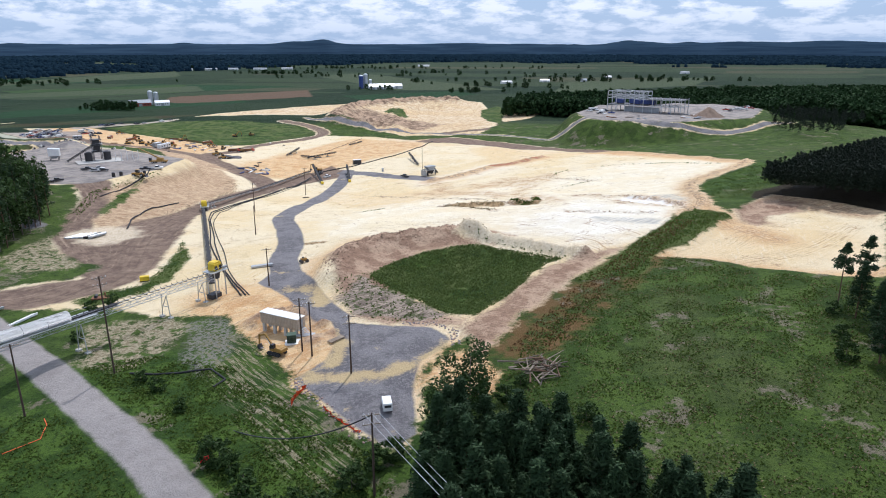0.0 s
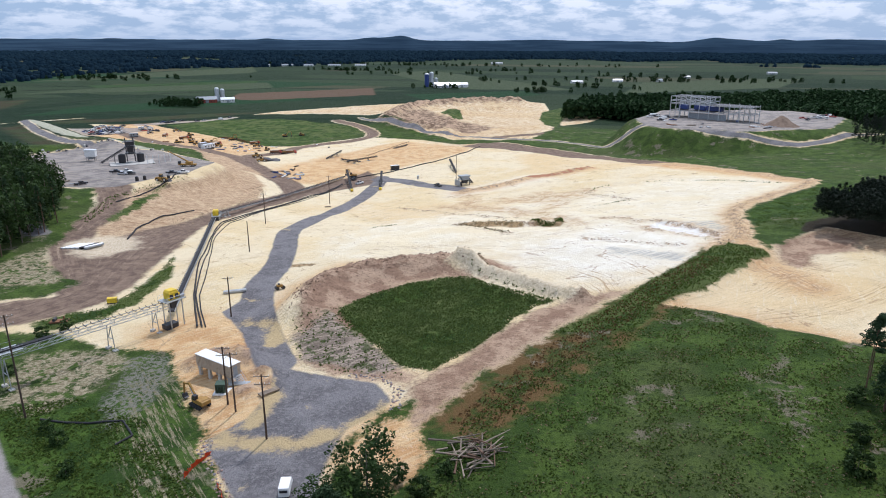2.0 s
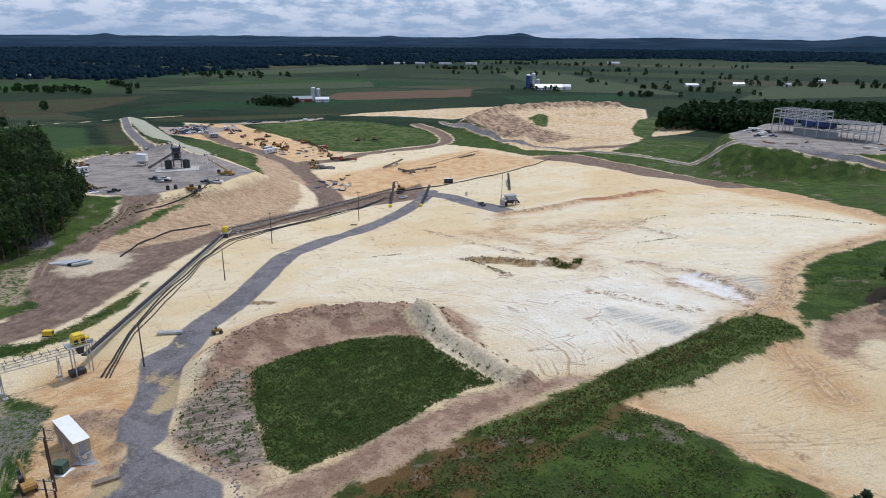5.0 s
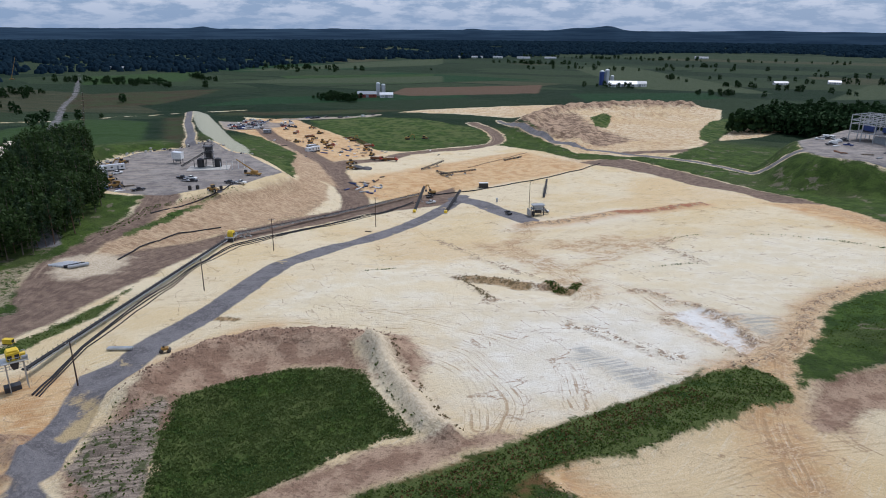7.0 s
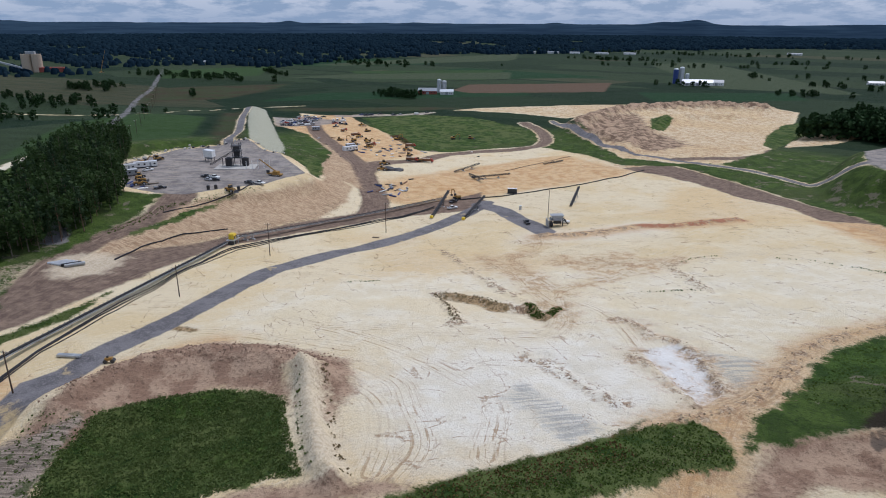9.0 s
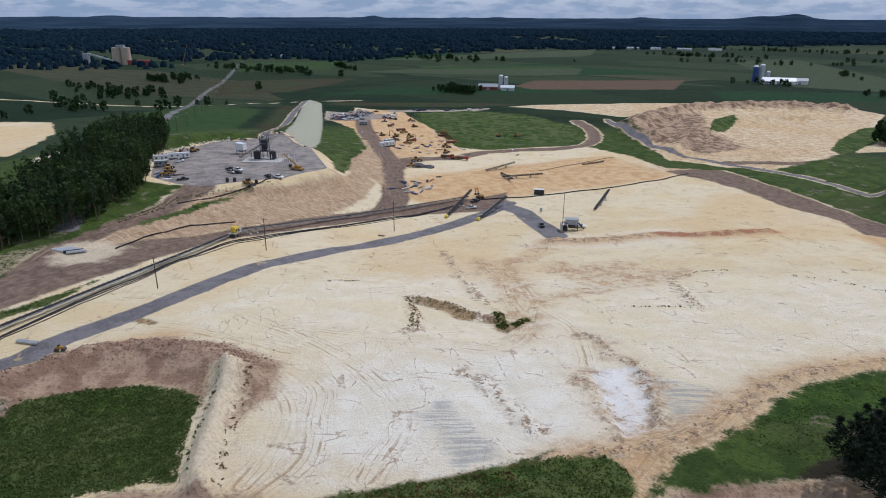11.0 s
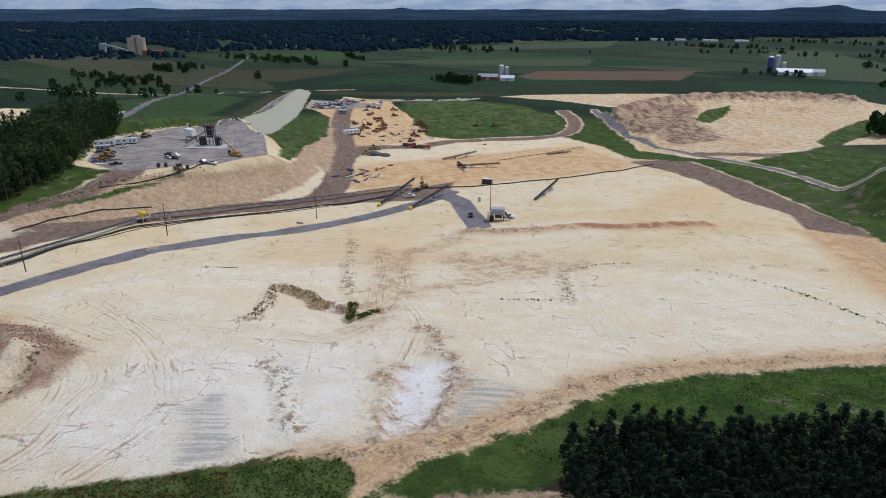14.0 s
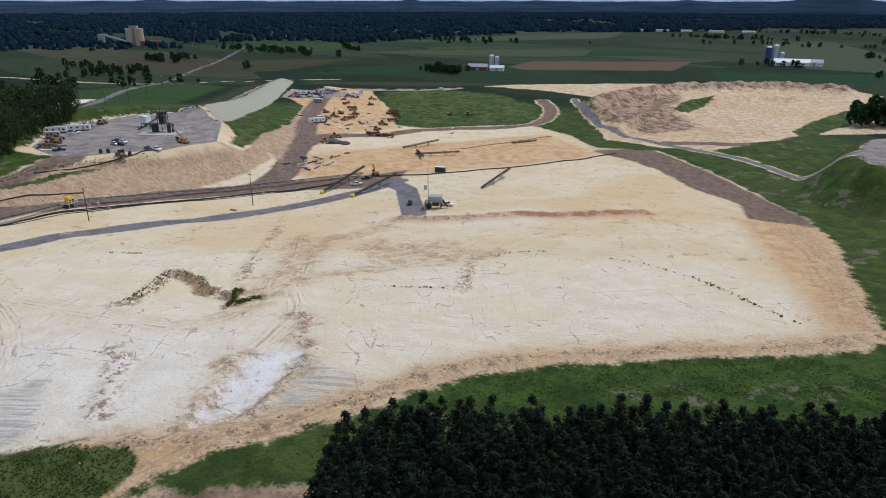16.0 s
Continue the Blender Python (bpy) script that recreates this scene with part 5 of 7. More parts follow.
def car(colour, kind, label):
    ob = tagged(new(kind), label, kind.replace("_", " "))
    if kind == "pickup_truck":
        L, W = 5.7, 1.95
        body = prism([(-2.85, 0.5), (2.85, 0.5), (2.85, 1.0), (2.7, 1.15), (1.25, 1.22), (0.85, 1.22), (-0.75, 1.22), (-0.85, 1.2), (-2.85, 1.2)], W, 0.06)
        cabin = prism([(1.25, 1.2), (0.55, 1.86), (-0.7, 1.88), (-0.85, 1.2)], W * 0.86, 0.06)
        part("cabin", cabin, M_GLASS, ob, "dark tinted windows")
        part("roof", box(-0.1, 0, 1.84, 1.15, W * 0.78, 0.07, 0.03), colour, ob)
        part("load_bed", box(-1.88, 0, 1.19, 1.7, W * 0.78, 0.025, 0), M_BLACK, ob)
        part("tailgate", box(-2.87, 0, 0.65, 0.05, W * 0.9, 0.55, 0.01), colour, ob)
        ax, r = 1.75, 0.39
    elif kind == "van":
        L, W = 5.4, 2.0
        body = prism([(-2.7, 0.45), (2.7, 0.45), (2.7, 0.95), (2.25, 1.2), (1.6, 2.05), (-2.6, 2.15), (-2.7, 1.9)], W, 0.07)
        part("windscreen", prism([(2.2, 1.22), (1.66, 1.98), (1.60, 1.94), (2.1, 1.2)], W * 0.85), M_GLASS, ob, "dark windscreen")
        part("rear_window", box(-2.7, 0, 1.25, 0.05, W * 0.75, 0.55, 0.01), M_GLASS, ob)
        ax, r = 1.65, 0.36
    else:
        L, W = 4.8, 1.85
        body = prism([(-2.4, 0.42), (2.4, 0.42), (2.4, 0.78), (2.2, 0.95), (1.1, 1.02), (-1.6, 1.05), (-2.4, 0.98)], W, 0.07)
        part("cabin", prism([(1.1, 1.0), (0.35, 1.55), (-1.2, 1.58), (-2.0, 1.02)], W * 0.86, 0.07), M_GLASS, ob, "dark tinted windows")
        part("roof", box(-0.4, 0, 1.54, 1.35, W * 0.74, 0.06, 0.03), colour, ob)
        ax, r = 1.45, 0.34
    part("body", body, colour, ob)
    lamps(ob, L / 2, W * 0.36, 0.72)
    part("bumper", box(L / 2 - 0.03, 0, 0.42, 0.14, W * 0.96, 0.2, 0.03), M_GREY, ob)
    for sx in (-ax, ax):
        for sy in (-W / 2 + 0.12, W / 2 - 0.12):
            wheel(ob, sx, sy, r, 0.25)
    return ob


def place(ob, x, y, turn, group="", dz=0.0, label=""):
    """A copy of a model on the ground."""
    c = copy_thing(ob, pose(x, y, ground_at(x, y) + dz, 0, 0, turn))
    if group:
        c["group"] = group
    if label:
        c["label"] = label
    return c


def crawler(ob, length, gauge, w, h):
    """Two crawler tracks under a machine."""
    for s in (-1, 1):
        prof = [(-length / 2 + h * 0.45, 0), (length / 2 - h * 0.45, 0), (length / 2, h * 0.5), (length / 2 - h * 0.4, h), (-length / 2 + h * 0.4, h), (-length / 2, h * 0.5)]
        t = part("crawler_track", prism(prof, w, 0.04, s * gauge / 2), M_RUBBER, ob)
        for k in range(4):
            x = -length / 2 + (k + 0.8) * length / 4.6
            part("roller", bar((x, s * (gauge / 2 - w * 0.55), h * 0.4), (x, s * (gauge / 2 + w * 0.55), h * 0.4), h * 0.26, 8), M_STEEL, t)


def excavator(colour, label, reach=1.0):
    ob = tagged(new("excavator"), label, "excavator")
    crawler(ob, 4.4, 2.5, 0.6, 0.95)
    part("turntable", bar((0, 0, 0.85), (0, 0, 1.2), 0.9, 14), M_STEEL, ob)
    part("body", prism([(-2.3, 1.2), (1.1, 1.2), (1.1, 1.75), (-0.3, 1.95), (-0.6, 2.35), (-2.2, 2.3), (-2.4, 1.7)], 2.5, 0.08), colour, ob)
    part("counterweight", prism([(-2.75, 1.25), (-2.25, 1.2), (-2.2, 2.2), (-2.6, 2.1)], 2.45, 0.1), colour, ob)
    cab = part("cab", prism([(0.0, 1.2), (1.35, 1.2), (1.4, 2.0), (1.05, 2.95), (0.0, 3.0)], 0.95, 0.06, 0.75), M_BLACK, ob, "black glazed cab")
    part("window", prism([(0.15, 2.0), (1.2, 2.0), (0.98, 2.8), (0.15, 2.85)], 1.0, 0, 0.75), M_GLASS, cab)
    part("boom", prism([(0.7, 1.5), (1.2, 1.4), (3.6, 4.4), (5.6 * reach, 3.9), (5.7 * reach, 4.15), (3.5, 5.0)], 0.42, 0.04), colour, ob)
    part("boom_cylinder", bar((1.2, 0.28, 1.6), (3.0, 0.28, 3.9), 0.09, 8), M_GALV, ob)
    part("stick", prism([(5.4 * reach, 4.5), (5.9 * reach, 4.2), (6.1 * reach, 1.4), (5.8 * reach, 1.35)], 0.34, 0.03), colour, ob)
    part("bucket", prism([(5.6 * reach, 1.45), (6.2 * reach, 1.4), (6.3 * reach, 0.5), (5.5 * reach, 0.1), (4.9 * reach, 0.45), (5.4 * reach, 0.6)], 1.1, 0.03), M_STEEL, ob)
    return ob


def loader(colour, label):
    ob = tagged(new("wheel_loader"), label, "loader")
    part("rear_body", prism([(-3.2, 0.9), (0.0, 0.9), (0.0, 2.0), (-1.2, 2.2), (-3.2, 2.0)], 2.2, 0.1), colour, ob)
    part("front_frame", prism([(0.1, 0.8), (2.4, 0.8), (2.1, 1.6), (0.1, 1.9)], 1.4, 0.06), colour, ob)
    cab = part("cab", prism([(-1.1, 2.0), (0.2, 2.0), (0.3, 2.6), (0.0, 3.4), (-1.1, 3.4)], 1.5, 0.06), M_GLASS, ob, "dark glazed cab")
    part("roof", box(-0.5, 0, 3.4, 1.5, 1.7, 0.1, 0.03), colour, cab)
    for s in (-0.5, 0.5):
        part("lift_arm", prism([(0.6, 1.9), (1.0, 2.2), (3.5, 0.9), (3.3, 0.5)], 0.22, 0.02, s), colour, ob)
    part("bucket", prism([(3.3, 0.1), (4.4, 0.05), (3.6, 0.4), (3.5, 1.2), (3.2, 1.3)], 2.9, 0.03), M_STEEL, ob)
    for x in (-2.2, 1.5):
        for s in (-1, 1):
            wheel(ob, x, s * 1.05, 0.85, 0.6)
    return ob


def dozer(colour, label):
    ob = tagged(new("bulldozer"), label, "bulldozer")
    crawler(ob, 4.2, 2.1, 0.6, 1.1)
    part("engine_hood", prism([(-0.2, 0.9), (2.2, 0.9), (2.2, 1.8), (-0.2, 2.0)], 1.2, 0.06), colour, ob)
    part("rear_body", prism([(-2.0, 0.9), (-0.2, 0.9), (-0.2, 1.9), (-2.0, 1.8)], 1.8, 0.06), colour, ob)
    cab = part("cab", prism([(-1.5, 1.8), (0.0, 1.9), (-0.1, 3.1), (-1.4, 3.1)], 1.5, 0.05), M_GLASS, ob, "dark glazed cab")
    part("roof", box(-0.75, 0, 3.08, 1.7, 1.7, 0.1, 0.03), colour, cab)
    part("blade", prism([(3.0, 0.1), (3.25, 0.1), (3.0, 0.7), (3.2, 1.35), (3.0, 1.35), (2.8, 0.7)], 3.6, 0.02), M_STEEL, ob)
    for s in (-1, 1):
        part("push_arm", bar((0.5, s * 1.5, 0.6), (3.0, s * 1.5, 0.5), 0.13, 6), colour, ob)
    part("ripper", prism([(-2.6, 0.3), (-2.3, 0.3), (-2.0, 1.2), (-2.6, 1.2)], 1.2, 0.03), M_STEEL, ob)
    return ob


def dump_truck(colour, bed, label):
    ob = tagged(new("dump_truck"), label, "truck")
    part("chassis", box(0, 0, 0.8, 8.2, 0.9, 0.3, 0.03), M_STEEL, ob)
    part("cab", prism([(2.6, 0.9), (4.4, 0.9), (4.4, 1.7), (3.6, 1.85), (3.4, 2.8), (2.6, 2.85)], 2.3, 0.08), colour, ob)
    part("windscreen", prism([(3.64, 1.88), (3.46, 2.7), (3.38, 2.7), (3.5, 1.88)], 2.0), M_GLASS, ob)
    part("dump_bed", prism([(-4.2, 1.25), (2.3, 1.2), (2.5, 2.6), (-4.0, 2.5)], 2.45, 0.05), bed, ob)
    part("load", prism([(-3.8, 2.45), (2.2, 2.5), (0.5, 2.85), (-2.0, 2.8)], 2.1, 0.1), M_TAN, ob)
    for x in (-3.0, -1.7, 3.3):
        for s in (-1, 1):
            wheel(ob, x, s * 1.0, 0.52, 0.4)
    return ob


def box_trailer(L, colour, label, h=2.7):
    ob = tagged(new("office_trailer"), label, "trailer")
    body = part("body", box(0, 0, 0.75, L, 2.6, h, 0.06), colour, ob)
    part("roof", box(0, 0, 0.75 + h, L + 0.1, 2.7, 0.1, 0.03), M_GLARE, ob)
    part("door", box(L * 0.2, -1.31, 0.8, 0.95, 0.06, 2.05, 0.01), M_GREY, body)
    for k in (-0.3, -0.05, 0.38):
        part("window", box(L * k, -1.31, 1.75, 1.0, 0.06, 0.85, 0.01), M_GLASS, body)
    part("hitch", box(L / 2 + 0.7, 0, 0.6, 1.5, 0.2, 0.15, 0.02), M_STEEL, ob)
    part("skirt", box(0, 0, 0.15, L * 0.9, 2.2, 0.6, 0.02), M_STEEL, ob)
    for s in (-1, 1):
        for x in (-0.5, 0.5):
            wheel(ob, x, s * 1.05, 0.4, 0.3)
    return ob


# ---- conveyors ----
def conveyor(name, a, b, label, width=1.2, deep=0.9, idlers=True, legs=(), group="conveyors", bay=3.0, steel=None, foot=None, cover=None, belt_to=1.0):
    """A belt on a lattice of chords and braces from a to b, with idler frames and leg bents."""
    steel = steel or M_GALV
    a, b = Vector(a), Vector(b)
    d = b - a
    L = d.length
    turn, tilt = math.atan2(d.y, d.x), math.asin(d.z / L)
    ob = tagged(new(name), label, "conveyor", group)
    ob.matrix_world = Matrix.Translation(a) @ Matrix.Rotation(turn, 4, 'Z') @ Matrix.Rotation(-tilt, 4, 'Y')
    w = width / 2 + 0.1
    for y in (-w, w):
        part("upper_chord", box(L / 2, y, -0.12, L, 0.12, 0.14), steel, ob)
        if deep > 0.3:
            part("lower_chord", box(L / 2, y, -deep, L, 0.12, 0.12), steel, ob)
    n = max(2, round(L / bay))
    if deep > 0.3:
        brace = mesh_of("brace", bars([((0, -w, -deep + 0.06), (L / n, -w, -0.06)), ((0, w, -deep + 0.06), (L / n, w, -0.06)), ((0, -w, -deep + 0.06), (0, w, -deep + 0.06)), ((0, -w, -deep), (0, -w, 0)), ((0, w, -deep), (0, w, 0))], 0.05, 4), steel)
        for i in range(n):
            child("brace", brace, ob, Matrix.Translation((i * L / n, 0, 0)))
    part("belt", prism([(0, 0.16), (L * belt_to, 0.16), (L * belt_to, 0.21), (0, 0.21)], width * 0.85), M_RUBBER, ob, "black rubber belt")
    part("return_belt", box(L * belt_to / 2, 0, -0.32, L * belt_to, width * 0.8, 0.03), M_RUBBER, ob)
    if idlers:
        bm = bmesh.new()
        add_bar(bm, (0, -width * 0.28, 0.12), (0, width * 0.28, 0.12), 0.07, 6)
        for s in (-1, 1):
            add_bar(bm, (0, s * width * 0.28, 0.12), (0, s * width * 0.62, 0.46), 0.07, 6)
            add_bar(bm, (0, s * w, 0), (0, s * width * 0.64, 0.5), 0.035, 4)
        me = mesh_of("idler", bm, M_STEEL)
        m = min(60, max(3, round(L / 1.6)))
        for i in range(m):
            child("idler", me, ob, Matrix.Translation(((i + 0.5) * L / m, 0, 0)))
    for x in (0.0, L):
        part("pulley", bar((x, -w, 0.0), (x, w, 0.0), 0.28, 10), M_STEEL, ob)
    for k in legs:
        p = a + d * k
        z0 = ground_at(p.x, p.y)
        tall = p.z - deep - z0
        if tall < 0.4:
            continue
        leg = part("leg_bent", bars([((0, -w, 0), (0, -w - tall * 0.12, -tall - 0.3)), ((0, w, 0), (0, w + tall * 0.12, -tall - 0.3)), ((0, -w, -tall * 0.5), (0, w, -tall * 0.5)), ((0, -w, -0.1), (0, w, -tall * 0.5))], 0.11, 5), steel, ob)
        leg.matrix_basis = Matrix.Translation((L * k, 0, -deep)) @ Matrix.Rotation(tilt, 4, 'Y')
        for s in (-1, 1):
            part("footing", box(0, s * (w + tall * 0.12), -tall - 0.5, 1.0, 1.0, 0.9, 0.05), M_CONCRETE, leg)
    if foot:
        part("tail_guard", box(0.5, 0, -0.6, 1.6, width + 0.5, 1.1, 0.06), foot, ob, "yellow tail guard")
    if cover:
        t0, t1 = cover
        bm = bmesh.new()
        segs = max(3, round((t1 - t0) * L / 5.0))
        for i in range(segs):
            x0, x1 = L * (t0 + (t1 - t0) * i / segs), L * (t0 + (t1 - t0) * (i + 1) / segs)
            c = bmesh.new()
            for k in range(13):
                an = radians(-28 + k * 236 / 12)
                for xx in (x0 + 0.04, x1 - 0.04):
                    c.verts.new((xx, math.cos(an) * 1.35, 0.75 + math.sin(an) * 1.3))
            c.verts.ensure_lookup_table()
            for k in range(12):
                c.faces.new((c.verts[2 * k], c.verts[2 * k + 1], c.verts[2 * k + 3], c.verts[2 * k + 2]))
            bmesh.ops.solidify(c, geom=c.faces[:], thickness=0.06)
            part("cover_section", c, M_WHITE, ob, "rounded white cover section", smooth=True)
            part("rib", prism([(x0 - 0.06, 0.3), (x0 + 0.06, 0.3), (x0 + 0.06, 2.08), (x0 - 0.06, 2.08)], 0.5), M_GALV, ob)
        bm.free()
        for s in (-1, 1):
            part("walkway", box(L * t1 / 2, s * (w + 0.6), -0.1, L * t1 * 1.25, 0.7, 0.06), M_GALV, ob)
            part("handrail", box(L * t1 / 2, s * (w + 0.95), 0.85, L * t1 * 1.25, 0.05, 0.05), M_GALV, ob)
    return ob


def station(x, y, z, turn, label):
    """A drive station: yellow housing on a platform with legs and a chute."""
    z0 = ground_at(x, y)
    ob = thing("drive_station", x, y, turn, z0, label, "conveyor drive", "conveyor drives")
    t = z - z0
    for sx in (-1.7, 1.7):
        for sy in (-1.3, 1.3):
            part("leg", box(sx, sy, -0.3, 0.22, 0.22, t - 2.0), M_GALV, ob)
    part("platform", box(0, 0, t - 2.35, 5.2, 3.6, 0.18, 0.03), M_GALV, ob)
    rail = [((-2.5, s * 1.75, t - 1.2), (2.5, s * 1.75, t - 1.2)) for s in (-1, 1)] + [((k, s * 1.75, t - 2.2), (k, s * 1.75, t - 1.2)) for k in (-2.5, -0.8, 0.8, 2.5) for s in (-1, 1)]
    part("railing", bars(rail, 0.04, 4), M_GALV, ob)
    h = part("housing", box(0, 0.1, t - 2.15, 2.6, 2.3, 1.9, 0.1), M_YELLOW, ob, "bright yellow drive housing")
    part("hood", prism([(-1.3, t - 0.3), (1.3, t - 0.3), (0.9, t + 0.15), (-0.9, t + 0.15)], 2.0, 0.05, 0.1), M_YELLOW, h)
    for s in (-0.7, 0.7):
        part("access_panel", box(s, -1.07, t - 1.9, 0.9, 0.06, 1.1, 0.01), M_BLACK, h)
    part("motor", bar((1.5, -1.0, t - 1.7), (2.6, -1.0, t - 1.7), 0.36, 10), M_GREY, ob)
    part("gearbox", box(1.9, 0.6, t - 2.15, 1.0, 0.9, 0.8, 0.05), M_YELLOW, ob)
    part("chute", prism([(-1.0, t - 2.4), (1.0, t - 2.4), (0.5, t - 4.4), (-0.5, t - 4.4)], 1.3, 0.03), M_STEEL, ob)
    part("take_up", box(-1.2, 0, 0.0, 3.2, 2.0, 1.2, 0.05), M_STEEL, ob)
    return ob


def gz(x, y, up):
    return (x, y, ground_at(x, y) + up)


conveyor("conveyor", (-97.0, 88.5, 7.2), (-56.2, 161.5, 4.0), "galvanised truss conveyor with a rounded white cover over the lane", 1.35, 1.5, True, (0.545, 0.80, 0.93), bay=2.6, cover=(0.0, 0.52), belt_to=0.66)
station(-56.0, 159.5, 7.2, 62, "yellow conveyor drive station on a galvanised platform")
conveyor("conveyor", gz(-58.5, 163, 2.6), gz(-98.5, 274, 1.6), "long low ground conveyor with a black belt", 1.2, 0.35, True, (), bay=5)
station(-99.5, 278.5, -4.6, 110, "yellow conveyor drive station beside the haul road")
conveyor("conveyor", gz(-100, 282, 2.4), gz(-95, 338, 1.3), "long low ground conveyor with a black belt", 1.2, 0.5, True, (0.06, 0.12), bay=6)
conveyor("conveyor", gz(-94.8, 339, 1.3), gz(-79, 414, 1.2), "long low ground conveyor with a black belt", 1.2, 0.5, True, (), bay=6)
for ax, ay, bx, by, up in ((-65, 376, -77, 414, 5.5), (-50, 382, -56, 417, 4.5)):
    conveyor("stacker_conveyor", gz(ax, ay, 0.9), gz(bx, by, up), "portable radial conveyor with a yellow tail end", 1.0, 0.7, True, (0.6,), bay=2.2, steel=M_STEEL, foot=M_YELLOW, group="portable conveyors")
for ax, ay, bx, by, u, v in ((-106, 472, -103, 501, 1.2, 3.0), (-90, 466, -73, 486, 1.5, 2.5), (-96, 474, -80, 462, 1.0, 2.2), (-69, 534, -61, 550, 0.9, 1.2), (-11, 430, -18, 462, 0.9, 4.0)):
    conveyor("portable_conveyor", gz(ax, ay, u), gz(bx, by, v), "portable grey steel conveyor parked on the orange sand", 0.9, 0.7, True, (0.35, 0.7), bay=2.4, steel=M_STEEL, group="portable conveyors")


def pipeline(name, pts, offset, r, label):
    cu = bpy.data.curves.new(name, 'CURVE')
    cu.dimensions, cu.bevel_depth, cu.bevel_resolution = '3D', r, 2
    sp = cu.splines.new('POLY')
    line = []
    for (ax, ay), (bx, by) in zip(pts[:-1], pts[1:]):
        k = max(2, int(math.hypot(bx - ax, by - ay) / 4))
        line += [(ax + (bx - ax) * i / k, ay + (by - ay) * i / k) for i in range(k)]
    sp.points.add(len(line) - 1)
    for p, (x, y) in zip(sp.points, line):
        x2 = x + offset + 0.5 * math.sin(y * 0.09 + offset)
        p.co = (x2, y, ground_at(x2, y) + r * 0.9, 1)
    cu.materials.append(M_RUBBER)
    return tagged(new(name, cu), label, "pipe", "black pipes")


PIPE_RUN = [(-49, 158), (-55, 169), (-60, 179), (-66, 194), (-75, 215), (-83, 237), (-90, 258), (-93.5, 274), (-93.5, 290), (-90.5, 308), (-86, 330), (-81, 355), (-77, 380), (-74, 400)]
for off, r in ((-1.0, 0.22), (0.0, 0.2), (1.4, 0.15)):
    pipeline("pipe", PIPE_RUN, off, r, "black plastic pipe lying along the sand")
pipeline("pipe", [(-76, 414), (-60, 432), (-30, 475), (-10, 520), (0, 550)], 0, 0.3, "black pipe curving over the orange sand")
pipeline("pipe", [(-114, 236), (-118, 250), (-119, 265), (-117, 280), (-114, 294)], 0, 0.3, "black pipe at the foot of the cut bank")
pipeline("pipe", [(-145, 281), (-144, 305), (-142, 325), (-146, 343)], 0, 0.3, "black pipe along the lip of the cut bank")
pipeline("pipe", [(-84, 500), (-62, 575)], 0, 0.16, "thin pipe string laid straight on the sand")


# ---- poles and lines ----
def utility_pole(x, y, tall, turn, arms, label):
    ob = thing("utility_pole", x, y, turn, None, label, "utility pole", "utility poles")
    part("pole", bar((0, 0, -0.6), (0, 0, tall), 0.19, 8, 0.12), M_POLE, ob)
    for k in range(arms):
        z = tall - 0.5 - 1.4 * k
        arm = part("crossarm", box(0, 0.15, z, 2.6, 0.11, 0.13, 0.01), M_TIMBER, ob)
        part("brace", bars([((-0.8, 0.15, z), (0, 0.15, z - 0.7)), ((0.8, 0.15, z), (0, 0.15, z - 0.7))], 0.025, 4), M_GALV, arm)
        for s in (-1.15, -0.4, 0.4, 1.15):
            part("insulator", bar((s, 0.15, z + 0.12), (s, 0.15, z + 0.36), 0.06, 6, 0.03), M_WHITE, arm)
    return ob


for x, y, tall, turn, arms in ((-72.6, 103.4, 14, 35, 1), (-63.7, 118.4, 20.5, 35, 2), (-8.6, 78.1, 13.2, 15, 2), (-16.1, 113.5, 12.1, 10, 2), (-25.1, 122.0, 11.9, 10, 1),
                               (-27.5, 124.2, 11.8, 10, 2), (-44.0, 164.5, 10.5, 20, 1), (-63.0, 223.6, 10.5, 20, 0), (-77.5, 276.6, 13.0, 20, 1), (-68, 340.7, 14.5, 20, 1)):
    utility_pole(x, y, tall, turn, arms, "dark timber utility pole" + (" with a crossarm" if arms else " without crossarms"))
mast = thing("mast", -7.5, 388.5, 0, None, "tall thin timber mast beside the feed hopper", "mast")
part("pole", bar((0, 0, -0.5), (0, 0, 17), 0.17, 7, 0.1), M_POLE, mast)


def cable(a, b, sag, r, label, mat=None):
    cu = bpy.data.curves.new("cable", 'CURVE')
    cu.dimensions, cu.bevel_depth = '3D', r
    sp = cu.splines.new('POLY')
    sp.points.add(20)
    for i, p in enumerate(sp.points):
        k = i / 20
        q = Vector(a).lerp(Vector(b), k)
        p.co = (q.x, q.y, q.z - sag * 4 * k * (1 - k), 1)
    cu.materials.append(mat or M_BLACK)
    return tagged(new("cable", cu), label, "cable", "overhead cables")


for s in (-1.1, 0.0, 1.1):
    cable((-8.6 + s, 78.1, 12.6), (24 + s, 26.0, 14.0), 1.2, 0.03, "thin pale overhead line over the pines", M_GALV)
cable((-8.6, 78.1, 12.4), (-36, 98, -1.8), 3.0, 0.10, "thick black cable hanging from the pole to the ground")


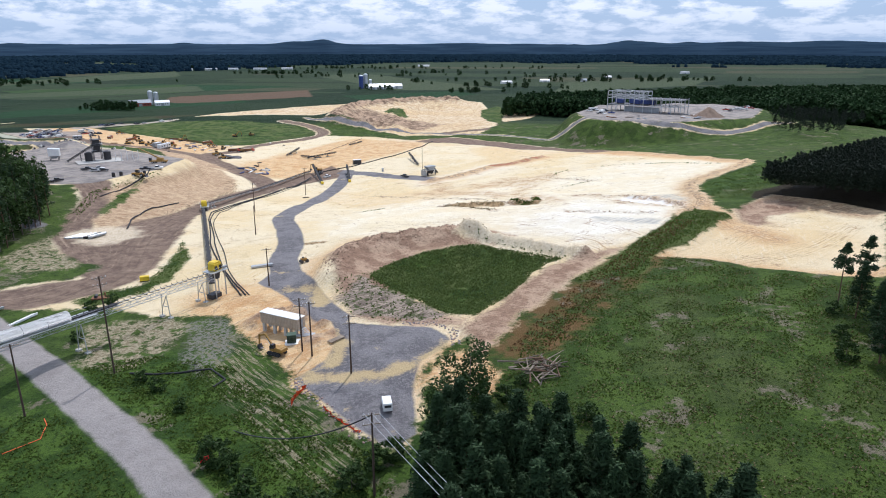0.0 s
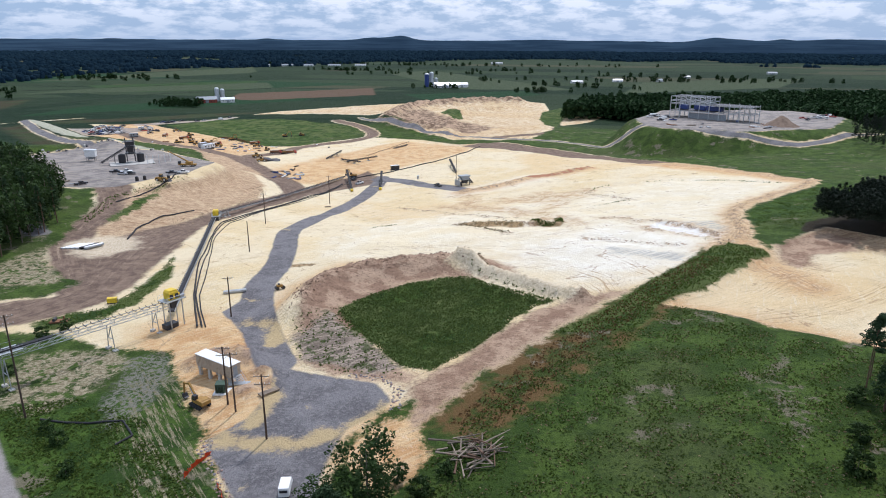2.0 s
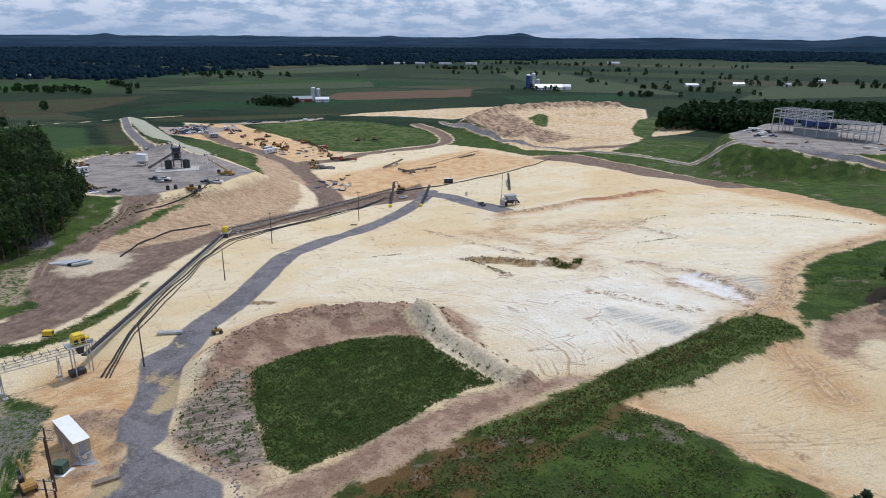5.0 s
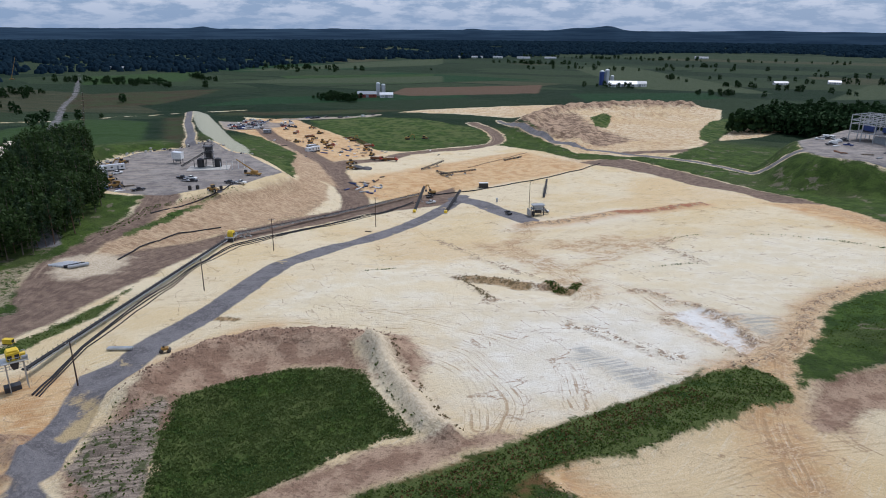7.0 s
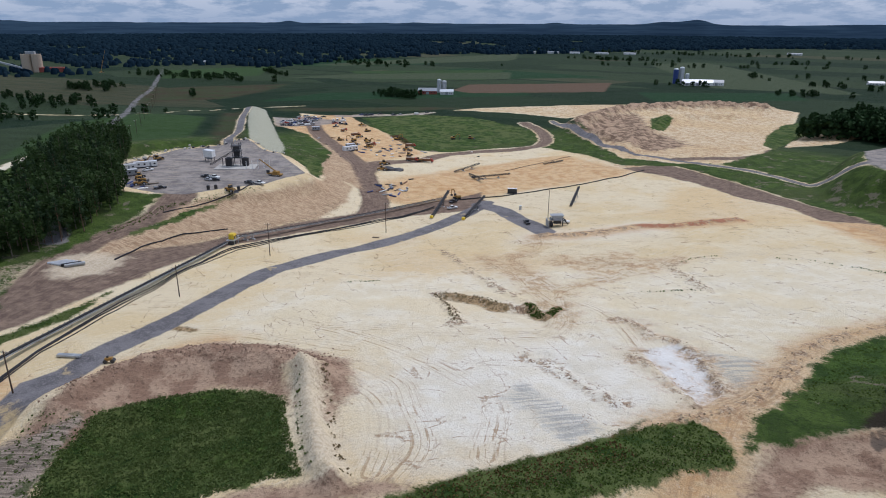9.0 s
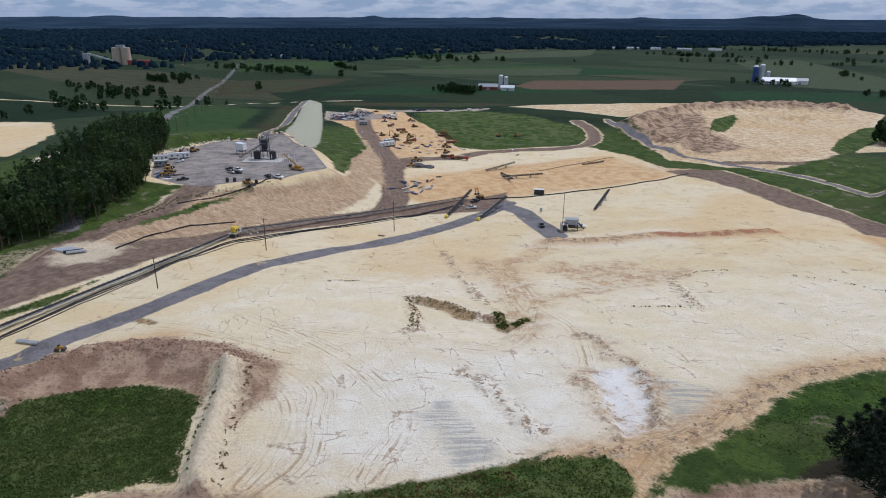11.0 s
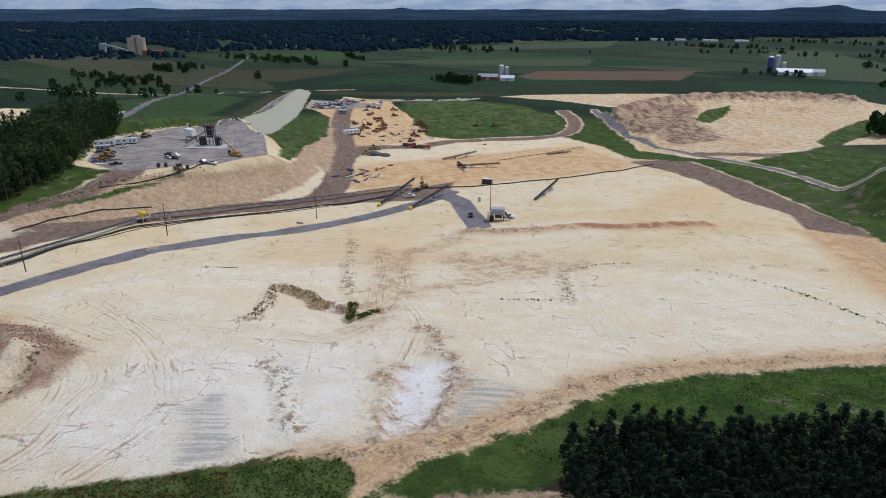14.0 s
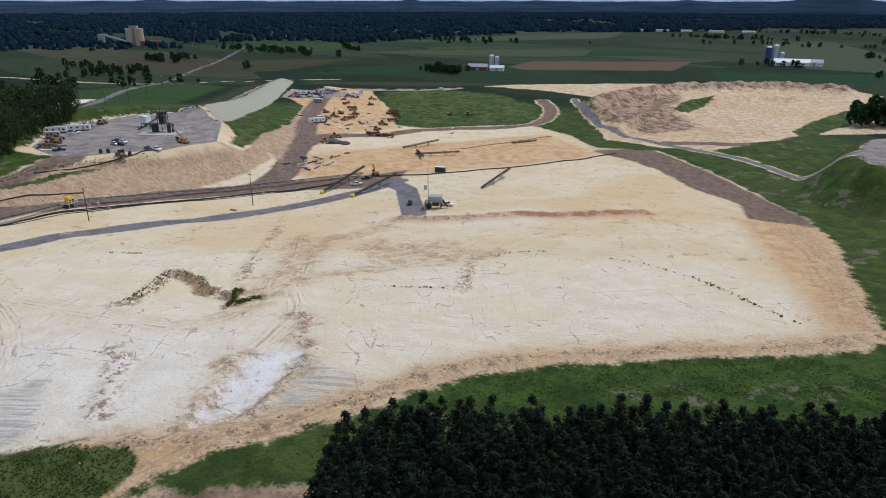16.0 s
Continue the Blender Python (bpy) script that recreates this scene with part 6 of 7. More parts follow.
# ---- the transformer shed, excavator and pad ----
shed = thing("switchgear_building", -33.6, 134.2, -27, None, "long white prefabricated building on concrete legs", "building")
t0 = 2.0
part("body", box(0, 0, t0, 10.2, 2.6, 2.5, 0.05), M_TAN, shed, "pale beige corrugated walls")
part("roof", box(0, 0, t0 + 2.48, 10.4, 2.8, 0.12, 0.03), M_WHITE, shed, "bright white flat roof")
rib = mesh_of("rib", box(0, 0, 0, 0.08, 0.06, 2.3), M_TAN)
for k in range(24):
    for s in (-1.33, 1.33):
        child("rib", rib, shed, Matrix.Translation((-4.8 + k * 0.417, s, t0 + 0.1)))
part("door", box(5.12, 0, t0 + 0.1, 0.06, 1.0, 2.0, 0.01), M_GREY, shed)
for sx in (-4.4, -1.5, 1.5, 4.4):
    for sy in (-0.95, 0.95):
        part("leg", box(sx, sy, -0.5, 0.7, 0.55, t0 + 0.5, 0.04), M_CONCRETE, shed)
stair = part("stair", bars([((5.4, -1.0, t0), (7.2, -1.0, 0)), ((5.4, 1.0, t0), (7.2, 1.0, 0)), ((5.4, -1.0, t0 + 1), (7.2, -1.0, 1)), ((5.4, 1.0, t0 + 1), (7.2, 1.0, 1))], 0.05, 4), M_GALV, shed)
for k in range(8):
    part("tread", box(5.5 + k * 0.23, 0, t0 - 0.05 - k * 0.25, 0.28, 2.0, 0.04), M_GALV, stair)
part("landing", box(5.25, 0, t0 - 0.05, 0.6, 2.2, 0.06), M_GALV, shed)
dig = excavator(M_CAT, "yellow and black excavator working in the orange sand")
dig.matrix_world = pose(-32.6, 123.6, ground_at(-32.6, 123.6), 0, 0, 150) @ Matrix.Scale(0.8, 4)
skid = thing("transformer", -30.2, 128.3, 10, None, "dark green transformer cabinet on a white pad", "transformer")
part("pad", box(0, 0, 0, 3.4, 2.6, 0.3, 0.03), M_WHITE, skid)
part("cabinet", box(-0.3, 0.1, 0.3, 1.9, 1.7, 1.7, 0.05), M_GREEN, skid)
part("lid", box(-0.3, 0.1, 2.0, 2.0, 1.8, 0.1, 0.03), M_GREEN, skid)
fin = mesh_of("cooling_fin", box(0, 0, 0, 0.06, 0.4, 1.2), M_GREEN)
for k in range(6):
    child("cooling_fin", fin, skid, Matrix.Translation((-1.0 + k * 0.28, -0.95, 0.5)))

# model vehicles
CARS = [car(M_WHITE, "pickup_truck", "white pickup truck parked on the gravel"), car(M_BLACK, "pickup_truck", "black pickup truck parked on the gravel"),
        car(M_SILVER, "passenger_car", "silver car parked on the gravel"), car(M_BLACK, "passenger_car", "black car parked on the gravel"), car(M_BLUE, "pickup_truck", "dark blue pickup truck parked on the gravel"),
        car(M_RED, "pickup_truck", "red pickup truck parked on the gravel"), car(M_WHITE, "van", "white van parked on the gravel pad")]
DOZER, LOADER = dozer(M_CAT, "ochre bulldozer parked on the sand"), loader(M_CAT, "ochre wheel loader parked on the sand")
DIGGER = excavator(M_CAT, "ochre excavator parked on the sand")
HAULER = dump_truck(M_RED, M_RUST, "rust red dump truck on the haul road")
TRAILER, OFFICE = box_trailer(12, M_WHITE, "long white site office trailer"), box_trailer(7, M_GREY, "short grey site trailer")

van = place(CARS[6], -8.4, 100.6, 100, "vehicles", 0, "small white utility vehicle parked on the gravel pad")
van.scale = (0.68, 0.78, 0.85)
for k, x, y, turn in ((1, -18, 388, 130), (0, -1.5, 394, 20), (0, -66, 399, 60), (1, -72, 411, 80),
                      (2, -169, 327, 10), (1, -175, 331, 20), (0, -170, 332, 5), (3, -166, 329, 30), (1, -175, 303, 60), (1, -147, 334, 0), (0, -142, 336, 10), (0, -214, 325, 80), (4, -226, 333, 100)):
    place(CARS[k], x, y, turn, "vehicles")
rng = np.random.RandomState(5)
for k in range(52):
    u, row = rng.uniform(0, 1), rng.randint(3)
    x, y = -330 - 26 * u - row * 9 + rng.normal(0, 1), 575 + 62 * u - row * 3 + rng.normal(0, 1)
    if k > 34:
        x, y = -300 - 40 * u + rng.normal(0, 1.5), 590 + 40 * u + (k % 3) * 8
    place(CARS[rng.choice(7, p=(0.3, 0.22, 0.16, 0.12, 0.08, 0.05, 0.07))], x, y, 40 + 90 * (k % 2) + rng.normal(0, 4), "parked vehicles")
for k in range(44):
    u, v = (k % 11) / 10, (k // 11) / 3
    x, y = -337 + 13 * u - 26 * v + rng.normal(0, 0.6), 556 + 26 * u + 30 * v + rng.normal(0, 0.6)
    if k >= 33:
        p, q = FAR_ROW[(k - 33) % 4], FAR_ROW[(k - 33) % 4 + 1]
        w = rng.uniform(0, 1)
        x, y = p[0] + (q[0] - p[0]) * w + rng.normal(0, 2), p[1] + (q[1] - p[1]) * w + rng.normal(0, 2)
    place(CARS[rng.choice(7, p=(0.25, 0.25, 0.14, 0.14, 0.14, 0.03, 0.05))], x, y, 62 + rng.normal(0, 4), "parked vehicles")
for k in range(26):
    u = rng.uniform(0, 1)
    x, y = 262 + 34 * u + rng.normal(0, 3), 585 + 40 * u + rng.normal(0, 4)
    if k > 13:
        x, y = 130 + 22 * rng.uniform(), 560 + 40 * rng.uniform()
    place(CARS[rng.randint(7)], x, y, rng.uniform(0, 180), "parked vehicles")
for ob, x, y, turn in ((LOADER, -144, 319, 0), (DOZER, -143, 487, 30), (HAULER, -147, 484, 15), (HAULER, -138, 490, 20), (LOADER, -141, 440, 40), (DIGGER, -194, 481, 120), (DOZER, -209, 496, 60), (LOADER, -220, 512, 10),
                       (DIGGER, -234, 530, 200), (HAULER, -205, 515, 80), (DOZER, -228, 540, 0), (LOADER, -245, 552, 90), (DOZER, -240, 520, 45), (DIGGER, -216, 526, 0), (HAULER, -255, 560, 50), (LOADER, -200, 505, 170), (DIGGER, -180, 600, 30), (DOZER, -168, 610, 10), (DOZER, -196, 308, 40), (LOADER, -203, 312, 120),
                       (DIGGER, -75, 420, 150), (LOADER, -150, 455, 60), (DOZER, -160, 500, 100), (HAULER, -185, 540, 40), (DIGGER, -215, 565, 70), (LOADER, -175, 520, 10), (DOZER, -265, 590, 60), (LOADER, -290, 615, 30), (HAULER, -280, 575, 100), (DIGGER, -232, 336, 30), (DOZER, -236, 348, 100), (LOADER, -190, 303, 60)):
    place(ob, x, y, turn, "earthmoving machines")
for ob, x, y, turn in ((TRAILER, -226, 319, 60), (TRAILER, -224, 331, 58), (OFFICE, -212, 313, 60), (TRAILER, -194, 475, 75), (OFFICE, -300, 560, 40), (OFFICE, -204, 488, 70)):
    place(ob, x, y, turn, "site trailers")
for m in CARS + [DOZER, LOADER, DIGGER, HAULER, TRAILER, OFFICE]:
    drop_model([m])

# ---- feed hopper at the end of the spur ----
hop = thing("feed_hopper", -3, 388, 35, None, "grey steel feed hopper and crusher on legs", "hopper")
for sx in (-2.6, 2.6):
    for sy in (-1.8, 1.8):
        part("leg", box(sx, sy, -0.3, 0.35, 0.35, 4.3), M_STEEL, hop)
part("deck", box(0, 0, 3.3, 6.6, 4.6, 0.25, 0.03), M_GREY, hop)
part("hopper_box", prism([(-1.6, 3.5), (1.6, 3.5), (3.2, 5.6), (-3.2, 5.6)], 3.8, 0.05), M_GREY, hop)
part("crusher", box(0.3, 0, 1.3, 3.0, 2.2, 2.0, 0.08), M_STEEL, hop)
part("engine_box", box(-2.6, 0.2, 0.2, 2.0, 2.4, 1.8, 0.06), M_STEEL, hop)
part("feed_chute", prism([(2.8, 3.6), (5.4, 0.8), (5.8, 0.9), (3.4, 4.0)], 1.4, 0.03), M_STEEL, hop)
part("ramp_wall", box(-4.2, 0, 0, 0.5, 5.5, 3.3, 0.04), M_CONCRETE, hop)
toilet = thing("portable_toilet", -33, 414, 20, None, "grey portable toilet cabin", "toilet")
part("cabin", box(0, 0, 0.1, 1.15, 1.15, 2.1, 0.04), M_GREY, toilet)
part("roof", box(0, 0, 2.2, 1.2, 1.2, 0.18, 0.05, taper=0.7), M_WHITE, toilet)
part("door", box(0, -0.59, 0.15, 0.8, 0.04, 1.9, 0.01), M_SILVER, toilet)
gen = thing("generator_container", -53, 447, 25, None, "black generator container with a white roof", "generator")
part("body", box(0, 0, 0.3, 5.5, 2.4, 2.6, 0.05), M_BLACK, gen)
part("roof", box(0, 0, 2.9, 5.6, 2.5, 0.12, 0.02), M_WHITE, gen)
part("skid", box(0, 0, 0, 5.8, 2.0, 0.3, 0.02), M_STEEL, gen)
part("exhaust", bar((1.5, 0.4, 3.0), (1.5, 0.4, 3.8), 0.12, 7), M_STEEL, gen)

# ---- culvert pipes by the haul road ----
def culvert(x, y, z, turn, L, r, mat, label):
    ob = thing("culvert_pipe", x, y, turn, z, label, "pipe", "culvert pipes")
    bm = bmesh.new()
    for k in range(16):
        a = k * math.tau / 16
        for xx in (-L / 2, L / 2):
            bm.verts.new((xx, math.cos(a) * r, math.sin(a) * r + r))
    bm.verts.ensure_lookup_table()
    for k in range(16):
        j = (k + 1) % 16
        bm.faces.new((bm.verts[2 * k], bm.verts[2 * k + 1], bm.verts[2 * j + 1], bm.verts[2 * j]))
    bmesh.ops.solidify(bm, geom=bm.faces[:], thickness=0.06)
    part("barrel", bm, mat, ob)
    for k in range(5):
        x0 = -L / 2 + (k + 0.5) * L / 5
        part("ring", bar((x0 - 0.05, 0, r), (x0 + 0.05, 0, r), r + 0.03, 14), mat, ob)


for k in range(6):
    culvert(-126 + k * 1.45, 222.5 + k * 0.35, ground_at(-122, 223) - 0.1, 62, 6.5, 0.55, M_BLACK if k == 4 else M_GLARE, "short black culvert pipe" if k == 4 else "pale galvanised culvert pipe on white sand")

# ---- the plant in the yard ----
pad = thing("concrete_pad", -182, 358, 35, -0.95, "white concrete pad of the batch plant", "pad")
part("slab", box(0, 0, 0, 22, 13, 0.35, 0.05), M_CONCRETE, pad)
tower = thing("batch_tower", -184, 361, 35, -0.6, "dark steel batch tower with two black tanks", "plant tower")
for sx in (-2, 2):
    for sy in (-2, 2):
        part("column", box(sx, sy, 0, 0.3, 0.3, 13), M_STEEL, tower)
for z in (4.5, 8.0, 11.0):
    part("deck", box(0, 0, z, 5.4, 5.4, 0.2, 0.02), M_STEEL, tower)
    part("railing", bars([((-2.7, s * 2.7, z + 1.1), (2.7, s * 2.7, z + 1.1)) for s in (-1, 1)] + [((s * 2.7, -2.7, z + 1.1), (s * 2.7, 2.7, z + 1.1)) for s in (-1, 1)], 0.05, 4), M_GALV, tower)
part("screen_box", box(0, 0, 8.2, 3.4, 3.4, 2.6, 0.06), M_STEEL, tower)
part("hopper", box(0, 0, 4.8, 3.0, 3.0, 3.0, 0.06), M_BLACK, tower)
for sx in (-4.6, 4.6):
    t = part("tank", bar((sx, -1, 0), (sx, -1, 4.4), 1.9, 18), M_BLACK, tower, "round black storage tank")
    part("tank_top", bar((sx, -1, 4.4), (sx, -1, 5.0), 1.9, 18, 0.4), M_BLACK, t)
part("ladder", bars([((2.2, -2.3, 0), (2.2, -2.3, 11)), ((2.7, -2.3, 0), (2.7, -2.3, 11))] + [((2.2, -2.3, 0.5 + k * 0.6), (2.7, -2.3, 0.5 + k * 0.6)) for k in range(17)], 0.03, 4), M_GALV, tower)
for k in range(5):
    sb = thing("steel_post", -172 + k * 2.0, 356 + k * 2.4, 0, -0.6, "white steel post standing on the concrete pad", "post", "pad posts")
    part("shaft", bar((0, 0, 0), (0, 0, 4.5), 0.15, 8), M_WHITE, sb)
    part("base_plate", box(0, 0, 0, 0.6, 0.6, 0.05), M_GALV, sb)
conveyor("feed_conveyor", (-196, 352, 0.4), (-186, 360, 7.5), "inclined dark feed conveyor to the batch tower", 0.9, 0.8, False, (0.5,), steel=M_STEEL, group="plant conveyors")
wb = thing("aggregate_bin", -208, 362, 20, None, "white steel bin house on legs", "bin")
for sx in (-2, 2):
    for sy in (-1.5, 1.5):
        part("leg", box(sx, sy, -0.2, 0.25, 0.25, 2.6), M_STEEL, wb)
part("bin_body", box(0, 0, 2.4, 5.4, 4.0, 3.4, 0.06), M_WHITE, wb)
part("bin_cone", box(0, 0, 1.0, 2.2, 1.8, 1.5, 0.03, taper=1.7), M_GREY, wb)
part("roof", prism([(-2.8, 5.8), (2.8, 5.8), (2.8, 6.1), (-2.8, 6.6)], 4.2, 0.03), M_GLARE, wb)


def mobile_crane(x, y, turn, boom, up, label):
    ob = thing("mobile_crane", x, y, turn, None, label, "crane", "cranes")
    part("carrier", box(0, 0, 0.8, 9.0, 2.6, 0.7, 0.05), M_CAT, ob)
    part("driver_cab", box(3.9, 0.6, 1.4, 1.4, 1.2, 1.5, 0.08), M_GLASS, ob)
    part("turntable", box(-1, 0, 1.5, 3.2, 2.4, 1.2, 0.08), M_CAT, ob)
    a = radians(up)
    e = (-1 + math.cos(a) * boom, 0, 2.4 + math.sin(a) * boom)
    part("boom", bar((-1, 0, 2.4), (-1 + (e[0] + 1) * 0.55, 0, 2.4 + (e[2] - 2.4) * 0.55), 0.42, 6), M_CAT, ob)
    part("boom_tip", bar((-1 + (e[0] + 1) * 0.5, 0, 2.4 + (e[2] - 2.4) * 0.5), e, 0.3, 6), M_CAT, ob)
    part("hook_line", bar(e, (e[0], 0, e[2] * 0.6), 0.03, 4), M_STEEL, ob)
    for xx in (-3.4, -2.2, 1.6, 2.8):
        for s in (-1, 1):
            wheel(ob, xx, s * 1.05, 0.6, 0.45)
    return ob


mobile_crane(-148, 353, 185, 12, 28, "ochre mobile crane with its boom half lowered")
# barrels and stacked materials
for k, (x, y) in enumerate(((-154, 314), (-151.5, 316.5), (-146, 321), (-143, 323))):
    dr = thing("storage_tank", x, y, 0, None, "upright black plastic tank", "tank", "black tanks")
    part("barrel", bar((0, 0, 0), (0, 0, 2.0), 0.8, 14), M_BLACK, dr)
    part("lid", bar((0, 0, 2.0), (0, 0, 2.25), 0.8, 14, 0.3), M_BLACK, dr)


def stack(x, y, turn, n, L, mat, label, group):
    """Timber or pipe bundles on bearers."""
    ob = thing("material_stack", x, y, turn, None, label, "stack", group)
    for s in (-0.35, 0.35):
        part("bearer", box(s * L, 0, 0, 0.15, 1.3, 0.15), M_TIMBER, ob)
    b = mesh_of("beam", box(0, 0, 0, L, 0.24, 0.24, 0.02), mat)
    for k in range(n):
        child("beam", b, ob, Matrix.Translation((0, -0.5 + (k % 4) * 0.33, 0.15 + 0.27 * (k // 4))))


rng = np.random.RandomState(9)
mats = [M_GALV, M_RUST, M_TIMBER, M_GREY, M_WHITE, M_STEEL, M_BLUE]
for k in range(100):
    if k < 26:
        x, y = -113 + rng.normal(0, 6), 412 + rng.normal(0, 9)
    elif k < 44:
        x, y = -193 + rng.normal(0, 9), 302 + rng.normal(0, 5)
        if side(np.array([x]), np.array([y]), YARD)[0] < 1.5:
            continue
    else:
        x, y = -205 + rng.normal(0, 34), 515 + rng.normal(0, 34)
        if side(np.array([x]), np.array([y]), BARE)[0] < 2:
            continue
    m = mats[rng.randint(len(mats))]
    stack(x, y, rng.uniform(0, 180), rng.randint(3, 9), rng.uniform(2, 6), m, {"galvanised_steel": "galvanised steel bars stacked on bearers", "rusty_steel": "rusty steel beams stacked on bearers", "weathered_timber": "weathered timbers stacked on bearers", "grey_paint": "grey steel sections stacked on bearers", "white_paint": "white plastic pipes stacked on bearers", "dark_steel": "dark steel sections stacked on bearers", "blue_paint": "blue steel beams stacked on bearers"}[m.name], "material stacks")
for r in range(9):
    stack(-232 + r * 4.2, 585 - r * 3.6, 55, 5, 9, M_RUST, "long row of rusty steel beams", "beam rows")
# boulders round the yard's rim
rng = np.random.RandomState(10)
rim = [(-200, 297), (-241, 327), (-254, 378), (-243, 395), (-220, 405), (-188, 399)]
for k in range(70):
    u = rng.uniform(0, len(rim) - 1.001)
    i = int(u)
    x = rim[i][0] + (rim[i + 1][0] - rim[i][0]) * (u - i) + rng.normal(0, 1.2) * 1.0
    y = rim[i][1] + (rim[i + 1][1] - rim[i][1]) * (u - i) + rng.normal(0, 1.2)
    bm = bmesh.new()
    bmesh.ops.create_icosphere(bm, subdivisions=1, radius=rng.uniform(0.5, 1.1))
    for v in bm.verts:
        v.co *= rng.uniform(0.75, 1.2)
        v.co.z = v.co.z * 0.8 + 0.3
    ob = tagged(new("boulder", mesh_of("boulder", bm, M_CONCRETE if k % 3 else M_STEEL)), "rough grey boulder on the rim of the yard", "boulder", "rim boulders")
    ob.location = (x, y, ground_at(x, y))

# ---- steel frame under construction ----
frame_b = thing("steel_frame_building", 152, 590, -37.5, 4.0, "open galvanised steel frame under construction with blue machines", "building")
LX, LY = 64.0, 20.0
heights = (17, 17, 17, 17, 17, 12.5, 12.5, 12.5, 12.5)
col = {h: mesh_of("column", box(0, 0, 0, 0.5, 0.5, h), M_GALV) for h in (17, 12.5)}
for i, h in enumerate(heights):
    for j in (0, 10, 20):
        child("column", col[h], frame_b, Matrix.Translation((i * 8, j, 0)))
for z, x0, x1 in ((5.5, 0, 64), (11.0, 0, 64), (16.7, 0, 32), (13.2, 0, 32)):
    for j in (0, 10, 20):
        part("beam", box((x0 + x1) / 2, j, z, x1 - x0, 0.35, 0.45), M_GALV, frame_b)
    for i in range(int(x0 / 8), int(x1 / 8) + 1):
        part("cross_beam", box(i * 8, LY / 2, z, 0.3, LY, 0.4), M_GALV, frame_b)
for i in range(4):
    for j in (0, 20):
        part("diagonal", bar((i * 8, j, 13.4), (i * 8 + 8, j, 16.7), 0.16, 5), M_GALV, frame_b)
part("lower_wall", box(30, 3, 0, 30, 0.4, 4.6), M_GREY, frame_b)
part("floor_deck", box(18, 10, 5.9, 36, 20, 0.25), M_STEEL, frame_b)
part("upper_deck", box(48, 10, 11.4, 32, 20, 0.25), M_STEEL, frame_b)
for k, (x, w) in enumerate(((8, 7), (22, 9), (31, 7), (37, 5))):
    mc = thing("screening_machine", 0, 0, 0, 0, "large blue screening machine on the steel deck", "machine", "screening machines")
    mc.matrix_world = frame_b.matrix_world @ Matrix.Translation((x, 8, 6.15))
    part("casing", prism([(-w / 2, 1.0), (w / 2, 0.4), (w / 2, 3.6), (-w / 2, 4.6)], 5.0, 0.1), M_BLUE, mc)
    part("support", box(0, 0, 0, w * 0.8, 4.0, 0.9), M_STEEL, mc)
    part("feed_box", box(-w * 0.3, 0, 4.0, 1.6, 3.6, 1.6, 0.05), M_GREY, mc)
rng = np.random.RandomState(12)
for k in range(16):
    x, y = 128 + rng.uniform(0, 90), 520 + rng.uniform(0, 50)
    if side(np.array([x]), np.array([y]), STEEL_YARD)[0] < 2:
        continue
    stack(x, y, rng.uniform(0, 180), 8, rng.uniform(4, 9), mats[rng.randint(7)], "construction steel stacked beside the frame", "frame materials")
heap = bmesh.new()
bmesh.ops.create_cone(heap, cap_ends=True, segments=28, radius1=13, radius2=1.2, depth=8, matrix=Matrix.Translation((0, 0, 3.4)))
bmesh.ops.subdivide_edges(heap, edges=heap.edges[:], cuts=3, use_grid_fill=True)
for v in heap.verts:
    v.co += Vector((noise.noise(v.co * 0.3), noise.noise(v.co * 0.3 + Vector((9, 0, 0))), 0.8 * noise.noise(v.co * 0.25))) * 1.1
soil_g = Graph("heaped_soil")
M_SOIL = soil_g.finish(soil_g.mix(soil_g.noise(0.6, 6, 0.65), (0.13, 0.085, 0.06), (0.27, 0.19, 0.135)), 0.95)
hp = tagged(new("earth_mound", mesh_of("earth_mound", heap, M_SOIL)), "conical brown soil heap on the grass", "soil heap")
hp.location = (221, 538, ground_at(221, 538))
for x, y, r, mat in ((-141, 446, 5.0, M_STEEL), (-136, 450, 4.0, M_STEEL)):
    bm = bmesh.new()
    bmesh.ops.create_icosphere(bm, subdivisions=3, radius=r)
    for v in bm.verts:
        v.co.z = max(-0.3, v.co.z * 0.42)
        v.co *= 1 + 0.22 * noise.noise(v.co * 0.6 + Vector((x, y, 0)))
    hp = tagged(new("gravel_mound", mesh_of("gravel_mound", bm, mat)), "low dark gravel heap beside the haul road", "gravel pile", "gravel mounds")
    hp.location = (x, y, ground_at(x, y) - 0.2)

# ---- farms and the far plant ----
def silo(x, y, tall, r, mat, label):
    ob = thing("silo", x, y, 0, None, label, "silo", "silos")
    part("barrel", bar((0, 0, -0.5), (0, 0, tall), r, 20), mat, ob)
    bm = bmesh.new()
    bmesh.ops.create_uvsphere(bm, u_segments=20, v_segments=8, radius=r)
    for v in bm.verts:
        v.co.z = max(0, v.co.z) * 0.6 + tall
    part("dome", bm, M_GLARE, ob, smooth=True)
    for k in range(6):
        part("hoop", bar((0, 0, tall * (k + 0.7) / 6.5), (0, 0, tall * (k + 0.7) / 6.5 + 0.15), r + 0.06, 20), mat, ob)


